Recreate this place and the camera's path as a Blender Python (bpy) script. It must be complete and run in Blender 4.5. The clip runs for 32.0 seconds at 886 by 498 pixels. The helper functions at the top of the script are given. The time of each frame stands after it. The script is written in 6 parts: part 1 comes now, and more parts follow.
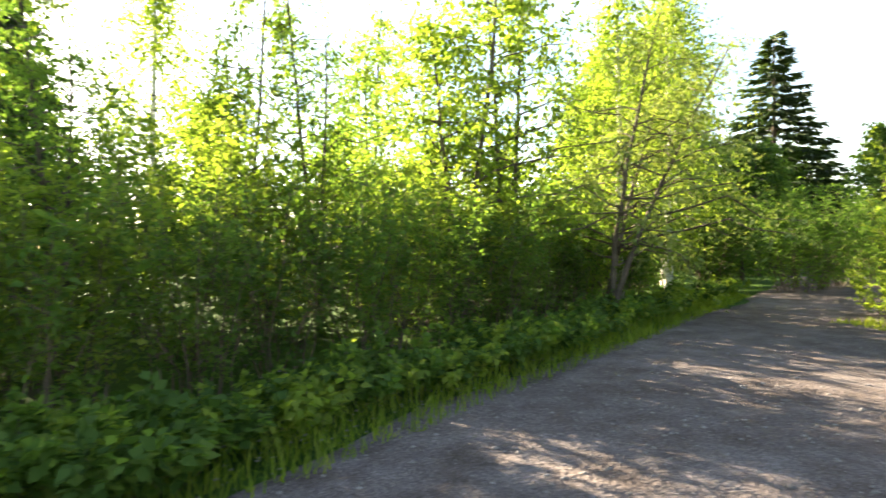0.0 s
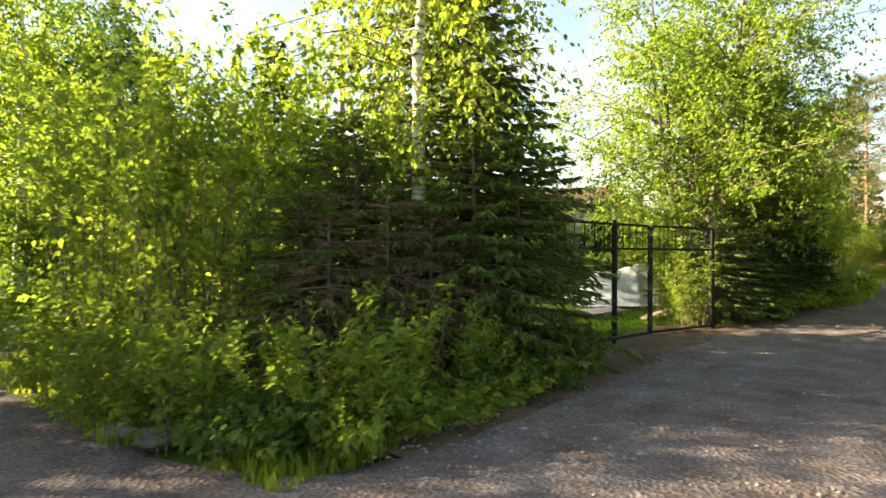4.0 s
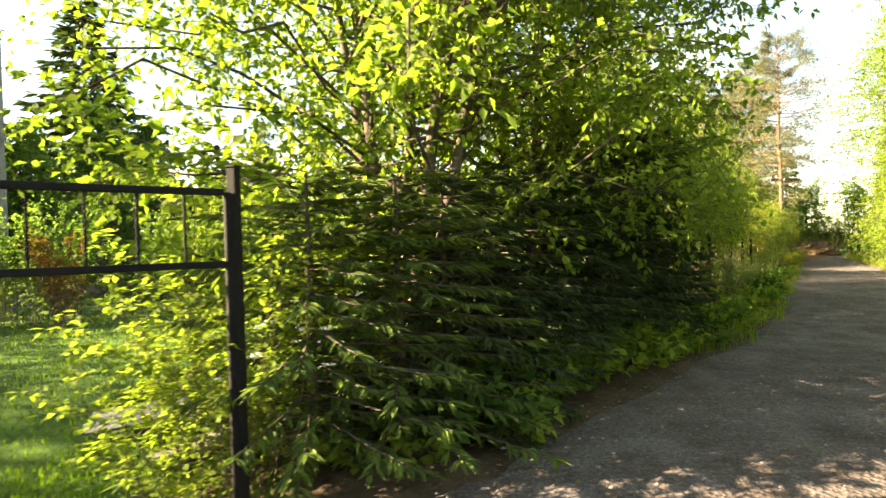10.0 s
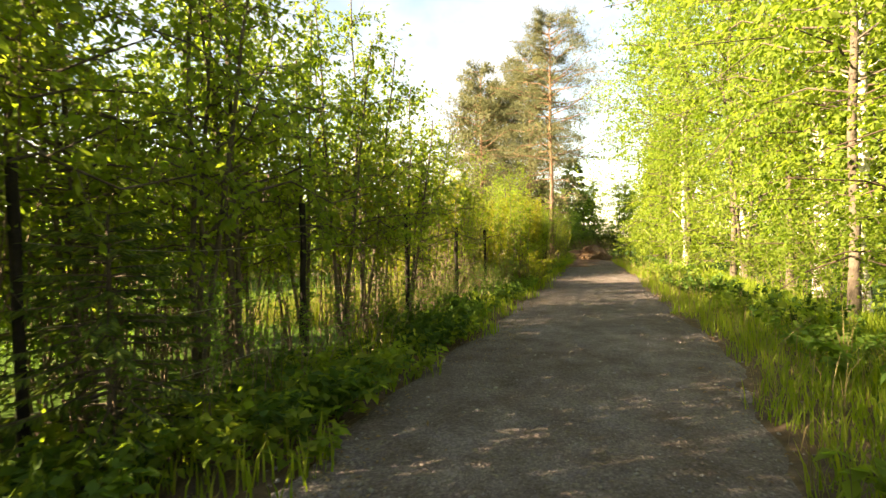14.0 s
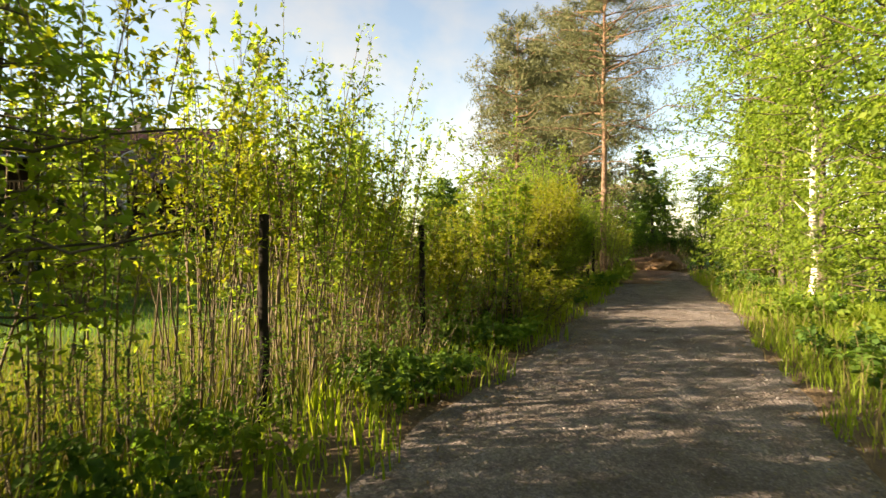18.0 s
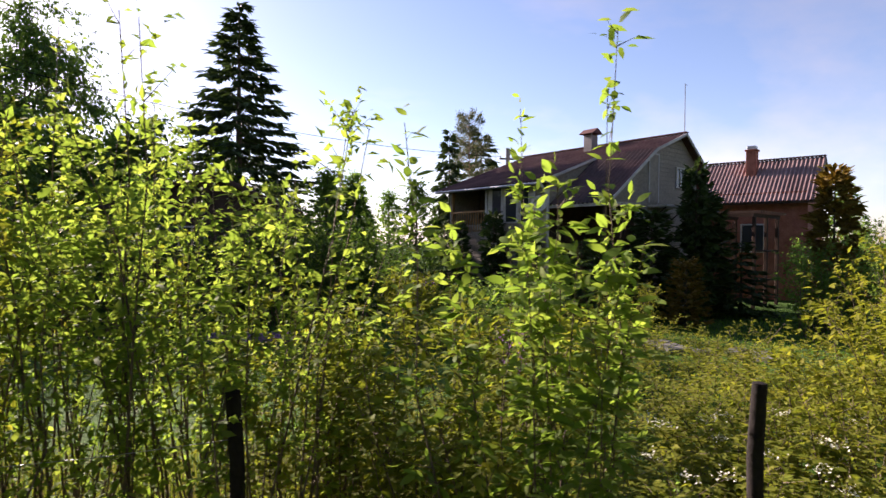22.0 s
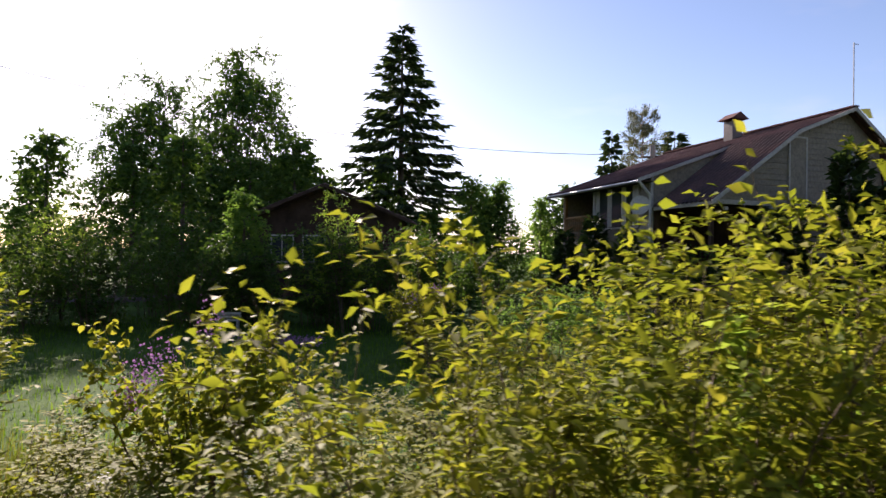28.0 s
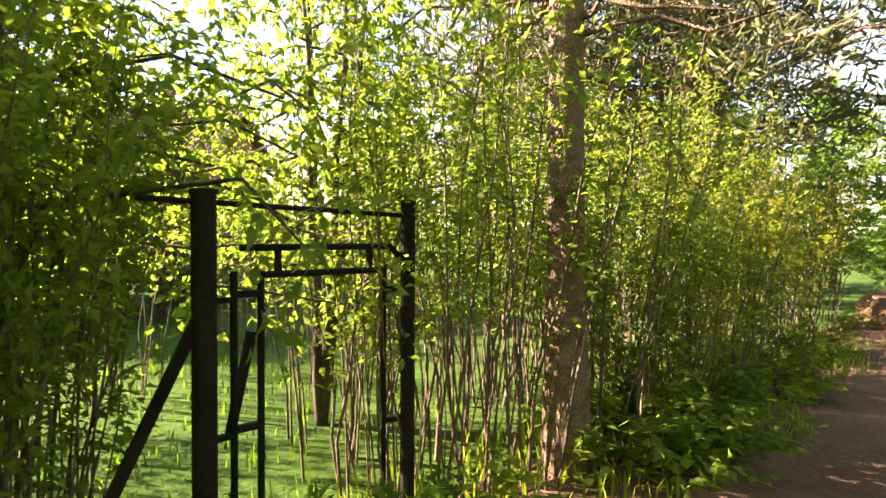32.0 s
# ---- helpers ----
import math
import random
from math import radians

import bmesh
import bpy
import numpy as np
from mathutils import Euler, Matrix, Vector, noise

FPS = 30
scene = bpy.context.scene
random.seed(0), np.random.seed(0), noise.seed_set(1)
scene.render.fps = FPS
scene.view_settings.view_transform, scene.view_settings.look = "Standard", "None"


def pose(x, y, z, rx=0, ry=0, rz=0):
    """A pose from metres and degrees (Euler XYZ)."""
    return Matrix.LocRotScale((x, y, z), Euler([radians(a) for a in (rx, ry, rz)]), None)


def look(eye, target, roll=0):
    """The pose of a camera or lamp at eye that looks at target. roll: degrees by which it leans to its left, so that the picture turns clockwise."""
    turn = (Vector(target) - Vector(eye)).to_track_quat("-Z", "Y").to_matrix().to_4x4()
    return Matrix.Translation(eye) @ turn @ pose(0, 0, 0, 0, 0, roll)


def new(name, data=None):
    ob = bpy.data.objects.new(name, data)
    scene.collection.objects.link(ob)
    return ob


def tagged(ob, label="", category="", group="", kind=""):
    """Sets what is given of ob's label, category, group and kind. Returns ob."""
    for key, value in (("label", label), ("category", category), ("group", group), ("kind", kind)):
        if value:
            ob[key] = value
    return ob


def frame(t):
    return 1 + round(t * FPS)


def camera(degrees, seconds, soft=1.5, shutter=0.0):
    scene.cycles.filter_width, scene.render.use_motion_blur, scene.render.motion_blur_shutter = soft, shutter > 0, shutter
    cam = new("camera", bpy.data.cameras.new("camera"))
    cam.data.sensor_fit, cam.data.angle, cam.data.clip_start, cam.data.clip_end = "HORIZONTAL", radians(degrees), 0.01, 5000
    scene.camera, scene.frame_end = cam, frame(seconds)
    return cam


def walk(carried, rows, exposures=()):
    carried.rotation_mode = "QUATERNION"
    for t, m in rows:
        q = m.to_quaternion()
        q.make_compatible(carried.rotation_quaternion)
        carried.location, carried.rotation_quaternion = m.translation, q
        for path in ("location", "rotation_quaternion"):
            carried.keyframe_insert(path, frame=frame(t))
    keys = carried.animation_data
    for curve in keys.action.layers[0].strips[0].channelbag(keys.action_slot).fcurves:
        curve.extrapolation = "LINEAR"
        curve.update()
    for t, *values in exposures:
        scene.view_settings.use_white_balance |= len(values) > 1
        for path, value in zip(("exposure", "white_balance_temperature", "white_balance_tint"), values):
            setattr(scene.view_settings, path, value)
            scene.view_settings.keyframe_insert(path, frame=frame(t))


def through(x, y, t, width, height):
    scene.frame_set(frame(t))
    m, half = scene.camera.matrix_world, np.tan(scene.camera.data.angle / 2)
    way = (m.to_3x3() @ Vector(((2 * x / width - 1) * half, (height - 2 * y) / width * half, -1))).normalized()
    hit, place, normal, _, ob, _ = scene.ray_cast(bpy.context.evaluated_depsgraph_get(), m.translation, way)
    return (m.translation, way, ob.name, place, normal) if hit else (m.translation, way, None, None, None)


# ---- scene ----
cam = camera(75.4, 32.0, soft=1.5, shutter=0.2)
# seconds, place, then yaw, pitch and roll in degrees
PATH = [
    (0.0, -0.976, 0.204, 1.406, -10.84, -0.28, -0.16),
    (0.5, -0.051, 0.148, 1.484, -21.13, -0.37, -0.41),
    (1.0, 0.868, 0.107, 1.432, -26.12, -0.29, -0.51),
    (1.5, 1.787, 0.078, 1.415, -33.17, -0.19, -0.49),
    (2.0, 2.696, 0.147, 1.389, -37.96, -0.13, -0.50),
    (2.5, 3.571, 0.179, 1.389, -43.05, -0.16, -0.57),
    (3.0, 4.452, 0.273, 1.360, -46.17, -0.13, -0.60),
    (3.5, 5.305, 0.199, 1.364, -49.23, -0.09, -0.49),
    (4.0, 6.152, 0.263, 1.358, -51.00, 0.18, 0.27),
    (4.5, 6.810, 0.257, 1.346, -55.07, 0.96, 1.44),
    (6.5, 9.256, 0.496, 1.355, -58.00, -0.11, -1.83),
    (7.0, 10.025, 0.424, 1.384, -58.02, -0.38, -1.49),
    (7.5, 10.802, 0.338, 1.392, -58.19, -0.55, -1.29),
    (8.0, 11.552, 0.328, 1.374, -58.03, -0.51, -1.20),
    (8.5, 12.335, 0.398, 1.397, -57.48, -0.61, -1.14),
    (9.0, 13.209, 0.519, 1.489, -57.31, -0.54, -1.20),
    (9.5, 14.271, 0.573, 1.495, -56.75, -0.93, -0.88),
    (10.0, 15.207, 0.397, 1.455, -56.43, -0.21, -1.75),
    (10.5, 16.237, 0.191, 1.494, -57.52, -0.25, -1.64),
    (11.0, 17.344, 0.038, 1.468, -61.40, -0.41, -1.39),
    (11.5, 18.457, -0.141, 1.469, -64.16, -0.61, -1.21),
    (12.0, 19.538, -0.291, 1.414, -67.29, -0.64, -1.14),
    (12.5, 20.625, -0.439, 1.356, -70.16, -0.67, -1.04),
    (13.0, 21.639, -0.522, 1.370, -72.36, -0.71, -1.06),
    (13.5, 22.693, -0.613, 1.389, -73.20, -0.71, -1.02),
    (14.0, 23.725, -0.658, 1.415, -73.52, -0.74, -0.96),
    (14.5, 24.739, -0.759, 1.406, -73.41, -0.84, -1.17),
    (15.0, 25.740, -0.913, 1.384, -73.19, -0.65, -1.19),
    (15.5, 26.724, -1.126, 1.443, -72.92, -0.71, -1.48),
    (17.5, 30.855, -0.706, 1.390, -71.43, -0.54, 0.18),
    (18.0, 31.810, -0.639, 1.476, -66.75, -0.65, 0.01),
    (18.5, 32.750, -0.595, 1.616, -63.78, -0.72, 0.11),
    (19.0, 33.635, -0.468, 1.999, -57.40, -0.34, -0.63),
    (19.3, 34.180, -0.410, 2.220, -49.70, -0.58, -0.67),
    (19.5, 34.482, -0.446, 2.226, -43.12, 0.08, -0.45),
    (20.0, 35.387, -0.422, 2.266, -31.20, -0.01, -0.02),
    (20.5, 36.307, -0.437, 2.255, -23.93, -0.00, 0.02),
    (21.0, 37.200, -0.350, 2.260, -18.08, -0.06, 0.29),
    (22.0, 39.033, -0.442, 2.452, -12.04, -0.58, 0.46),
    (22.5, 39.439, -0.140, 2.345, -11.01, -0.31, 0.41),
    (23.0, 40.030, -0.025, 2.349, -9.86, -0.20, 0.56),
    (23.5, 40.649, 0.023, 2.406, -8.84, -0.36, 0.50),
    (24.0, 41.098, 0.233, 2.354, -7.23, -0.21, 0.69),
    (24.5, 41.440, 0.463, 2.371, -5.68, -0.32, 1.14),
    (26.5, 42.444, 0.652, 2.344, 0.26, 0.35, 0.87),
    (27.0, 42.778, 0.640, 2.361, 1.62, 0.57, 0.77),
    (27.5, 43.216, 0.730, 2.397, 5.09, 0.14, 0.72),
    (28.0, 43.987, 0.663, 2.389, 10.41, 0.31, 0.75),
    (28.5, 45.100, 0.850, 2.370, 11.65, 0.72, 1.13),
    (29.0, 46.350, 1.020, 2.370, 7.20, 0.93, 0.97),
    (29.5, 47.650, 1.080, 2.362, -2.03, 0.55, -0.48),
    (29.8, 48.400, 1.050, 2.344, -8.90, 0.33, -0.06),
    (30.2, 49.300, 0.880, 2.261, -38.50, 0.24, -1.50),
    (30.5, 49.850, 0.700, 2.004, -42.80, 0.41, -2.36),
    (31.0, 50.557, 0.413, 1.774, -46.20, 0.00, -1.12),
    (31.5, 51.198, 0.336, 1.595, -46.46, -0.11, -0.84),
    (32.0, 51.737, 0.345, 1.571, -44.06, -1.24, 0.23),
]
walk(
    cam,
    [(t, pose(x, y, z, 90 + pitch, 0, yaw) @ pose(0, 0, 0, 0, 0, roll)) for t, x, y, z, yaw, pitch, roll in PATH],
    exposures=[(0, 3.2, 8000, 10), (1.5, 2.5, 8600, 11), (3, 2.65, 9200, 12), (4, 3.0, 9000, 11), (6.5, 3.45, 9400, 10), (7, 3.4, 9400, 10), (8, 3.1, 9400, 10), (9.5, 3.06, 9600, 10), (11, 4.1, 8800, 10), (12.2, 4.05, 8400, 12), (13, 3.6, 9200, 12), (14, 3.05, 10200, 15), (15, 2.9, 10200, 14), (17.5, 2.5, 9600, 13), (19, 2.25, 8400, 16), (21, 1.8, 6750, 28), (22, 1.7, 6500, 33), (24, 1.78, 6400, 34), (27, 1.68, 6450, 30), (29, 1.4, 6600, 29), (30, 2.7, 7000, 25), (31, 3.48, 7900, 23), (32, 3.35, 8000, 22)],
)

# ---- light: a low sun on the garden side, under a clear sky ----
SUN_WAY = Vector((-0.53, 0.78, 0.425)).normalized()
world = bpy.data.worlds.new("sky")
scene.world = world
world.use_nodes = True
wnt = world.node_tree
sky = wnt.nodes.new("ShaderNodeTexSky")
sky.sky_type, sky.sun_disc = "NISHITA", False
sky.sun_elevation = math.asin(SUN_WAY.z)
sky.sun_rotation = math.atan2(SUN_WAY.x, SUN_WAY.y)
sky.dust_density, sky.air_density, sky.ozone_density = 0.45, 1.0, 2.0
# thin high cloud, drawn out along one way
cloud_at = wnt.nodes.new("ShaderNodeTexCoord")
cloud_map = wnt.nodes.new("ShaderNodeMapping")
cloud_map.inputs["Rotation"].default_value, cloud_map.inputs["Scale"].default_value = (0, 0, 0.5), (0.7, 2.6, 3.2)
cloud_noise = wnt.nodes.new("ShaderNodeTexNoise")
cloud_noise.inputs["Scale"].default_value, cloud_noise.inputs["Detail"].default_value, cloud_noise.inputs["Roughness"].default_value = 1.5, 6, 0.55
cloud_amount = wnt.nodes.new("ShaderNodeMapRange")
cloud_amount.inputs["From Min"].default_value, cloud_amount.inputs["From Max"].default_value = 0.46, 0.8
cloud_amount.inputs["To Max"].default_value = 0.75
cloud_grey, cloud_lift = wnt.nodes.new("ShaderNodeRGBToBW"), wnt.nodes.new("ShaderNodeMath")
cloud_lift.operation, cloud_lift.inputs[1].default_value = "MULTIPLY", 1.5
cloud_mix = wnt.nodes.new("ShaderNodeMix")
cloud_mix.data_type = "RGBA"
wnt.links.new(cloud_at.outputs["Generated"], cloud_map.inputs["Vector"])
wnt.links.new(cloud_map.outputs["Vector"], cloud_noise.inputs["Vector"])
wnt.links.new(cloud_noise.outputs["Fac"], cloud_amount.inputs["Value"])
wnt.links.new(sky.outputs["Color"], cloud_grey.inputs["Color"])
wnt.links.new(cloud_grey.outputs["Val"], cloud_lift.inputs[0])
wnt.links.new(cloud_amount.outputs["Result"], cloud_mix.inputs["Factor"])
wnt.links.new(sky.outputs["Color"], cloud_mix.inputs[6])
wnt.links.new(cloud_lift.outputs["Value"], cloud_mix.inputs[7])
wnt.links.new(cloud_mix.outputs[2], wnt.nodes["Background"].inputs["Color"])
wnt.nodes["Background"].inputs["Strength"].default_value = 0.062
sun = new("sun", bpy.data.lights.new("sun", "SUN"))
sun.data.energy, sun.data.angle, sun.data.color = 5.0, radians(0.6), (1.0, 0.91, 0.77)
sun.matrix_basis = look((0, 0, 0), -SUN_WAY)
sun.location = (20, 60, 40)

# ---- materials ----
def shade(name, rough=0.8, metal=0.0, spec=0.3):
    mat = bpy.data.materials.new(name)
    mat.use_nodes = True
    nt = mat.node_tree
    p = nt.nodes["Principled BSDF"]
    p.inputs["Roughness"].default_value = rough
    p.inputs["Metallic"].default_value = metal
    p.inputs["Specular IOR Level"].default_value = spec
    return mat, nt, p


def rgba(c):
    return (c[0], c[1], c[2], 1)


def noise_node(nt, scale, detail=4, rough=0.6, coord="Object"):
    tc = nt.nodes.new("ShaderNodeTexCoord")
    n = nt.nodes.new("ShaderNodeTexNoise")
    n.inputs["Scale"].default_value, n.inputs["Detail"].default_value = scale, detail
    n.inputs["Roughness"].default_value = rough
    nt.links.new(tc.outputs[coord], n.inputs["Vector"])
    return n


def ramp(nt, src, stops):
    r = nt.nodes.new("ShaderNodeValToRGB")
    els = r.color_ramp.elements
    while len(els) < len(stops):
        els.new(0.5)
    for e, (pos, c) in zip(els, stops):
        e.position, e.color = pos, rgba(c)
    nt.links.new(src, r.inputs["Fac"])
    return r.outputs["Color"]


def mixc(nt, fac, a, b, mode="MIX"):
    m = nt.nodes.new("ShaderNodeMix")
    m.data_type, m.blend_type = "RGBA", mode
    for sock, v in ((m.inputs["Factor"], fac), (m.inputs[6], a), (m.inputs[7], b)):
        if isinstance(v, (float, int)):
            sock.default_value = v
        elif isinstance(v, tuple):
            sock.default_value = rgba(v)
        else:
            nt.links.new(v, sock)
    return m.outputs[2]


def bump(nt, p, src, strength=0.3, dist=0.02):
    b = nt.nodes.new("ShaderNodeBump")
    b.inputs["Strength"].default_value, b.inputs["Distance"].default_value = strength, dist
    nt.links.new(src, b.inputs["Height"])
    nt.links.new(b.outputs["Normal"], p.inputs["Normal"])


def two_scale(name, dark, light, big, fine, rough=0.85, metal=0.0, relief=0.3, depth=0.02, spec=0.3, vary=0.0):
    """A surface with stains at one size and grain at another."""
    mat, nt, p = shade(name, rough, metal, spec)
    a, b = noise_node(nt, big, 5), noise_node(nt, fine, 6, 0.7)
    c1 = ramp(nt, a.outputs["Fac"], [(0.3, dark), (0.7, light)])
    g = ramp(nt, b.outputs["Fac"], [(0.25, (0.55, 0.55, 0.55)), (0.75, (1.25, 1.25, 1.25))])
    col = mixc(nt, 1.0, c1, g, "MULTIPLY")
    if vary:
        oi = nt.nodes.new("ShaderNodeObjectInfo")
        v = ramp(nt, oi.outputs["Random"], [(0, (1 - vary,) * 3), (1, (1 + vary,) * 3)])
        col = mixc(nt, 1.0, col, v, "MULTIPLY")
    nt.links.new(col, p.inputs["Base Color"])
    bump(nt, p, b.outputs["Fac"], relief, depth)
    return mat


def leaf_shade(name, cols, through=0.5, glow=(1.75, 1.65, 0.75), rough=0.66, spec=0.13):
    """Leaves: each island takes its own tint; light passes through the blade."""
    mat, nt, p = shade(name, rough, 0, spec)
    geo = nt.nodes.new("ShaderNodeNewGeometry")
    n = len(cols)
    col = ramp(nt, geo.outputs["Random Per Island"], [(i / max(1, n - 1), c) for i, c in enumerate(cols)])
    big = noise_node(nt, 0.9, 3)
    tone = ramp(nt, big.outputs["Fac"], [(0.3, (0.75, 0.8, 0.8)), (0.7, (1.2, 1.15, 1.1))])
    col = mixc(nt, 1.0, col, tone, "MULTIPLY")
    oi = nt.nodes.new("ShaderNodeObjectInfo")
    col = mixc(nt, 1.0, col, ramp(nt, oi.outputs["Random"], [(0, (0.85, 0.9, 0.85)), (1, (1.12, 1.08, 1.05))]), "MULTIPLY")
    nt.links.new(col, p.inputs["Base Color"])
    tr = nt.nodes.new("ShaderNodeBsdfTranslucent")
    nt.links.new(mixc(nt, 1.0, col, glow, "MULTIPLY"), tr.inputs["Color"])
    mx = nt.nodes.new("ShaderNodeMixShader")
    mx.inputs["Fac"].default_value = through
    nt.links.new(p.outputs["BSDF"], mx.inputs[1])
    nt.links.new(tr.outputs["BSDF"], mx.inputs[2])
    nt.links.new(mx.outputs["Shader"], nt.nodes["Material Output"].inputs["Surface"])
    return mat


# ---- mesh helpers ----
def tri_mesh(name, verts, faces, mat, smooth=False):
    verts, faces = np.asarray(verts, np.float32), np.asarray(faces, np.int32)
    me = bpy.data.meshes.new(name)
    me.vertices.add(len(verts))
    me.vertices.foreach_set("co", verts.ravel())
    me.loops.add(faces.size)
    me.loops.foreach_set("vertex_index", faces.ravel())
    me.polygons.add(len(faces))
    me.polygons.foreach_set("loop_start", np.arange(0, faces.size, faces.shape[1], dtype=np.int32))
    if smooth:
        me.polygons.foreach_set("use_smooth", np.ones(len(faces), bool))
    me.materials.append(mat)
    me.update(calc_edges=True)
    return me


class Bag:
    """Collects triangles for one mesh."""

    def __init__(self):
        self.v, self.f, self.n = [], [], 0

    def add(self, v, f):
        self.v.append(np.asarray(v, float))
        self.f.append(np.asarray(f, int) + self.n)
        self.n += len(v)

    def mesh(self, name, mat, smooth=False):
        return tri_mesh(name, np.concatenate(self.v), np.concatenate(self.f), mat, smooth)


def tube(bag, pts, radii, sides=5):
    pts = np.asarray(pts, float)
    n = len(pts)
    tan = np.gradient(pts, axis=0)
    tan /= np.linalg.norm(tan, axis=1)[:, None] + 1e-9
    ref = np.where(np.abs(tan[:, 2:3]) > 0.9, [[1.0, 0, 0]], [[0, 0, 1.0]])
    a = np.cross(tan, ref)
    a /= np.linalg.norm(a, axis=1)[:, None] + 1e-9
    b = np.cross(tan, a)
    ang = np.linspace(0, 2 * np.pi, sides, endpoint=False)
    ring = a[:, None] * np.cos(ang)[None, :, None] + b[:, None] * np.sin(ang)[None, :, None]
    v = (pts[:, None] + ring * np.asarray(radii, float)[:, None, None]).reshape(-1, 3)
    i, j = np.meshgrid(np.arange(n - 1), np.arange(sides), indexing="ij")
    p0, p1 = i * sides + j, i * sides + (j + 1) % sides
    f = np.concatenate([np.stack([p0, p1, p1 + sides], -1).reshape(-1, 3), np.stack([p0, p1 + sides, p0 + sides], -1).reshape(-1, 3)])
    bag.add(v, f)


def unit(v):
    return v / (np.linalg.norm(v, axis=-1, keepdims=True) + 1e-9)


def blades(bag, base, way, face, length, width, rich=False, droop=0.12):
    """Leaf blades, folded at the midrib: two triangles each, four when rich."""
    way = unit(way)
    side = unit(np.cross(way, face))
    up = np.cross(side, way)
    l, w = np.asarray(length)[:, None], np.asarray(width)[:, None]
    tip = base + way * l - up * l * droop
    n = len(base)
    k = np.arange(n)
    if rich:
        cols = [base]
        for at, wd, lift in ((0.26, 0.44, 0.1), (0.62, 0.42, 0.1)):
            for s in (1, -1):
                cols.append(base + way * l * at + side * (w * wd * s) + up * (w * lift - l * droop * at * at))
        cols.append(tip)
        v = np.stack(cols, 1).reshape(-1, 3)
        q = k[:, None] * 6
        f = np.concatenate([q + [0, 1, 2], q + [1, 3, 2], q + [2, 3, 4], q + [3, 5, 4]])
    else:
        r1, l1 = base + way * l * 0.42 + side * w * 0.5 + up * w * 0.15, base + way * l * 0.42 - side * w * 0.5 + up * w * 0.15
        v = np.stack([base, r1, tip, l1], 1).reshape(-1, 3)
        q = k[:, None] * 4
        f = np.concatenate([q + [0, 1, 2], q + [0, 2, 3]])
    bag.add(v, f)


def leaves_on(bag, rng, start, way, length, per, size, wide=0.5, rich=False, hang=0.25, spread=0.9, flat=0.4):
    """per leaves along every twig."""
    m = len(start)
    start, way, length = np.repeat(start, per, 0), np.repeat(unit(way), per, 0), np.repeat(length, per)
    n = m * per
    s = np.clip(np.tile((np.arange(per) + 0.6) / per, m) + rng.normal(0, 0.08, n), 0.05, 1.05)
    base = start + way * (length * s)[:, None] + rng.normal(0, 0.012, (n, 3))
    d = way * 0.6 + unit(rng.normal(0, 1, (n, 3))) * spread
    d[:, 2] *= 1 - 0.85 * flat
    d[:, 2] -= hang
    up = rng.normal(0, 1 - flat, (n, 3)) + [0, 0, 1]
    l = size * rng.uniform(0.6, 1.2, n)
    blades(bag, base, d, up, l, l * wide * rng.uniform(0.8, 1.2, n), rich)


def twigs_on(bag, rng, start, way, length, thick):
    """A thin tapered sliver of wood under every row of leaves."""
    way = unit(way)
    n = len(start)
    side = unit(np.cross(way, rng.normal(0, 1, (n, 3)))) * thick
    v = np.stack([start - side, start + side, start + way * np.asarray(length)[:, None]], 1).reshape(-1, 3)
    bag.add(v, np.arange(n * 3).reshape(-1, 3))


def along(poly, t):
    poly = np.asarray(poly)
    x = np.clip(t, 0, 0.999) * (len(poly) - 1)
    i = x.astype(int)
    fr = (x - i)[:, None]
    return poly[i] * (1 - fr) + poly[i + 1] * fr, unit(poly[i + 1] - poly[i])


# ---- plants: each returns its wood and its foliage as meshes ----
def shrub_mesh(seed, height, spread, stems, twigs, per, size, wood, leaf, foot=0.25, start=0.25, wide=0.5, rich=False, stem_r=0.009, hang=0.25, twig_len=0.38, lean=(0, 0), sides=4, flat=0.4):
    rng = np.random.default_rng(seed)
    w, g = Bag(), Bag()
    for k in range(stems):
        a, r = rng.uniform(0, 2 * np.pi), foot * np.sqrt(rng.uniform(0, 1))
        p = np.array([r * np.cos(a), r * np.sin(a), -0.05])
        h = height * rng.uniform(0.62, 1.0)
        out = spread * rng.uniform(0.15, 1.0)
        q = np.linspace(0, 1, 6)
        b = a + rng.normal(0, 0.5)
        pts = np.stack([p[0] + out * q**1.4 * np.cos(b) + lean[0] * q, p[1] + out * q**1.4 * np.sin(b) + lean[1] * q, h * q - 0.05], 1)
        pts[1:] += rng.normal(0, 0.035, (5, 3)) * [1, 1, 0.3]
        tube(w, pts, stem_r * rng.uniform(0.7, 1.3) * (1 - 0.8 * q), sides)
        t = start + (1 - start) * rng.uniform(0, 1, twigs) ** 0.8
        s, d = along(pts, t)
        out_d = unit(rng.normal(0, 1, (twigs, 3)) * [1, 1, 0.25])
        d = d * rng.uniform(0.3, 0.9, (twigs, 1)) + out_d * 0.9
        ln = twig_len * rng.uniform(0.5, 1.2, twigs) * (1.15 - 0.6 * t)
        leaves_on(g, rng, s, d, ln, per, size, wide, rich, hang, 0.9, flat)
        if size < 0.09:
            twigs_on(w, rng, s, d, ln, 0.0035)
        s, d = along(pts, np.linspace(max(start, 0.55), 1, 9))
        leaves_on(g, rng, s, d, np.full(9, 0.1), 2, size, wide, rich, hang)
    return w.mesh("stalk", wood), g.mesh("foliage", leaf)


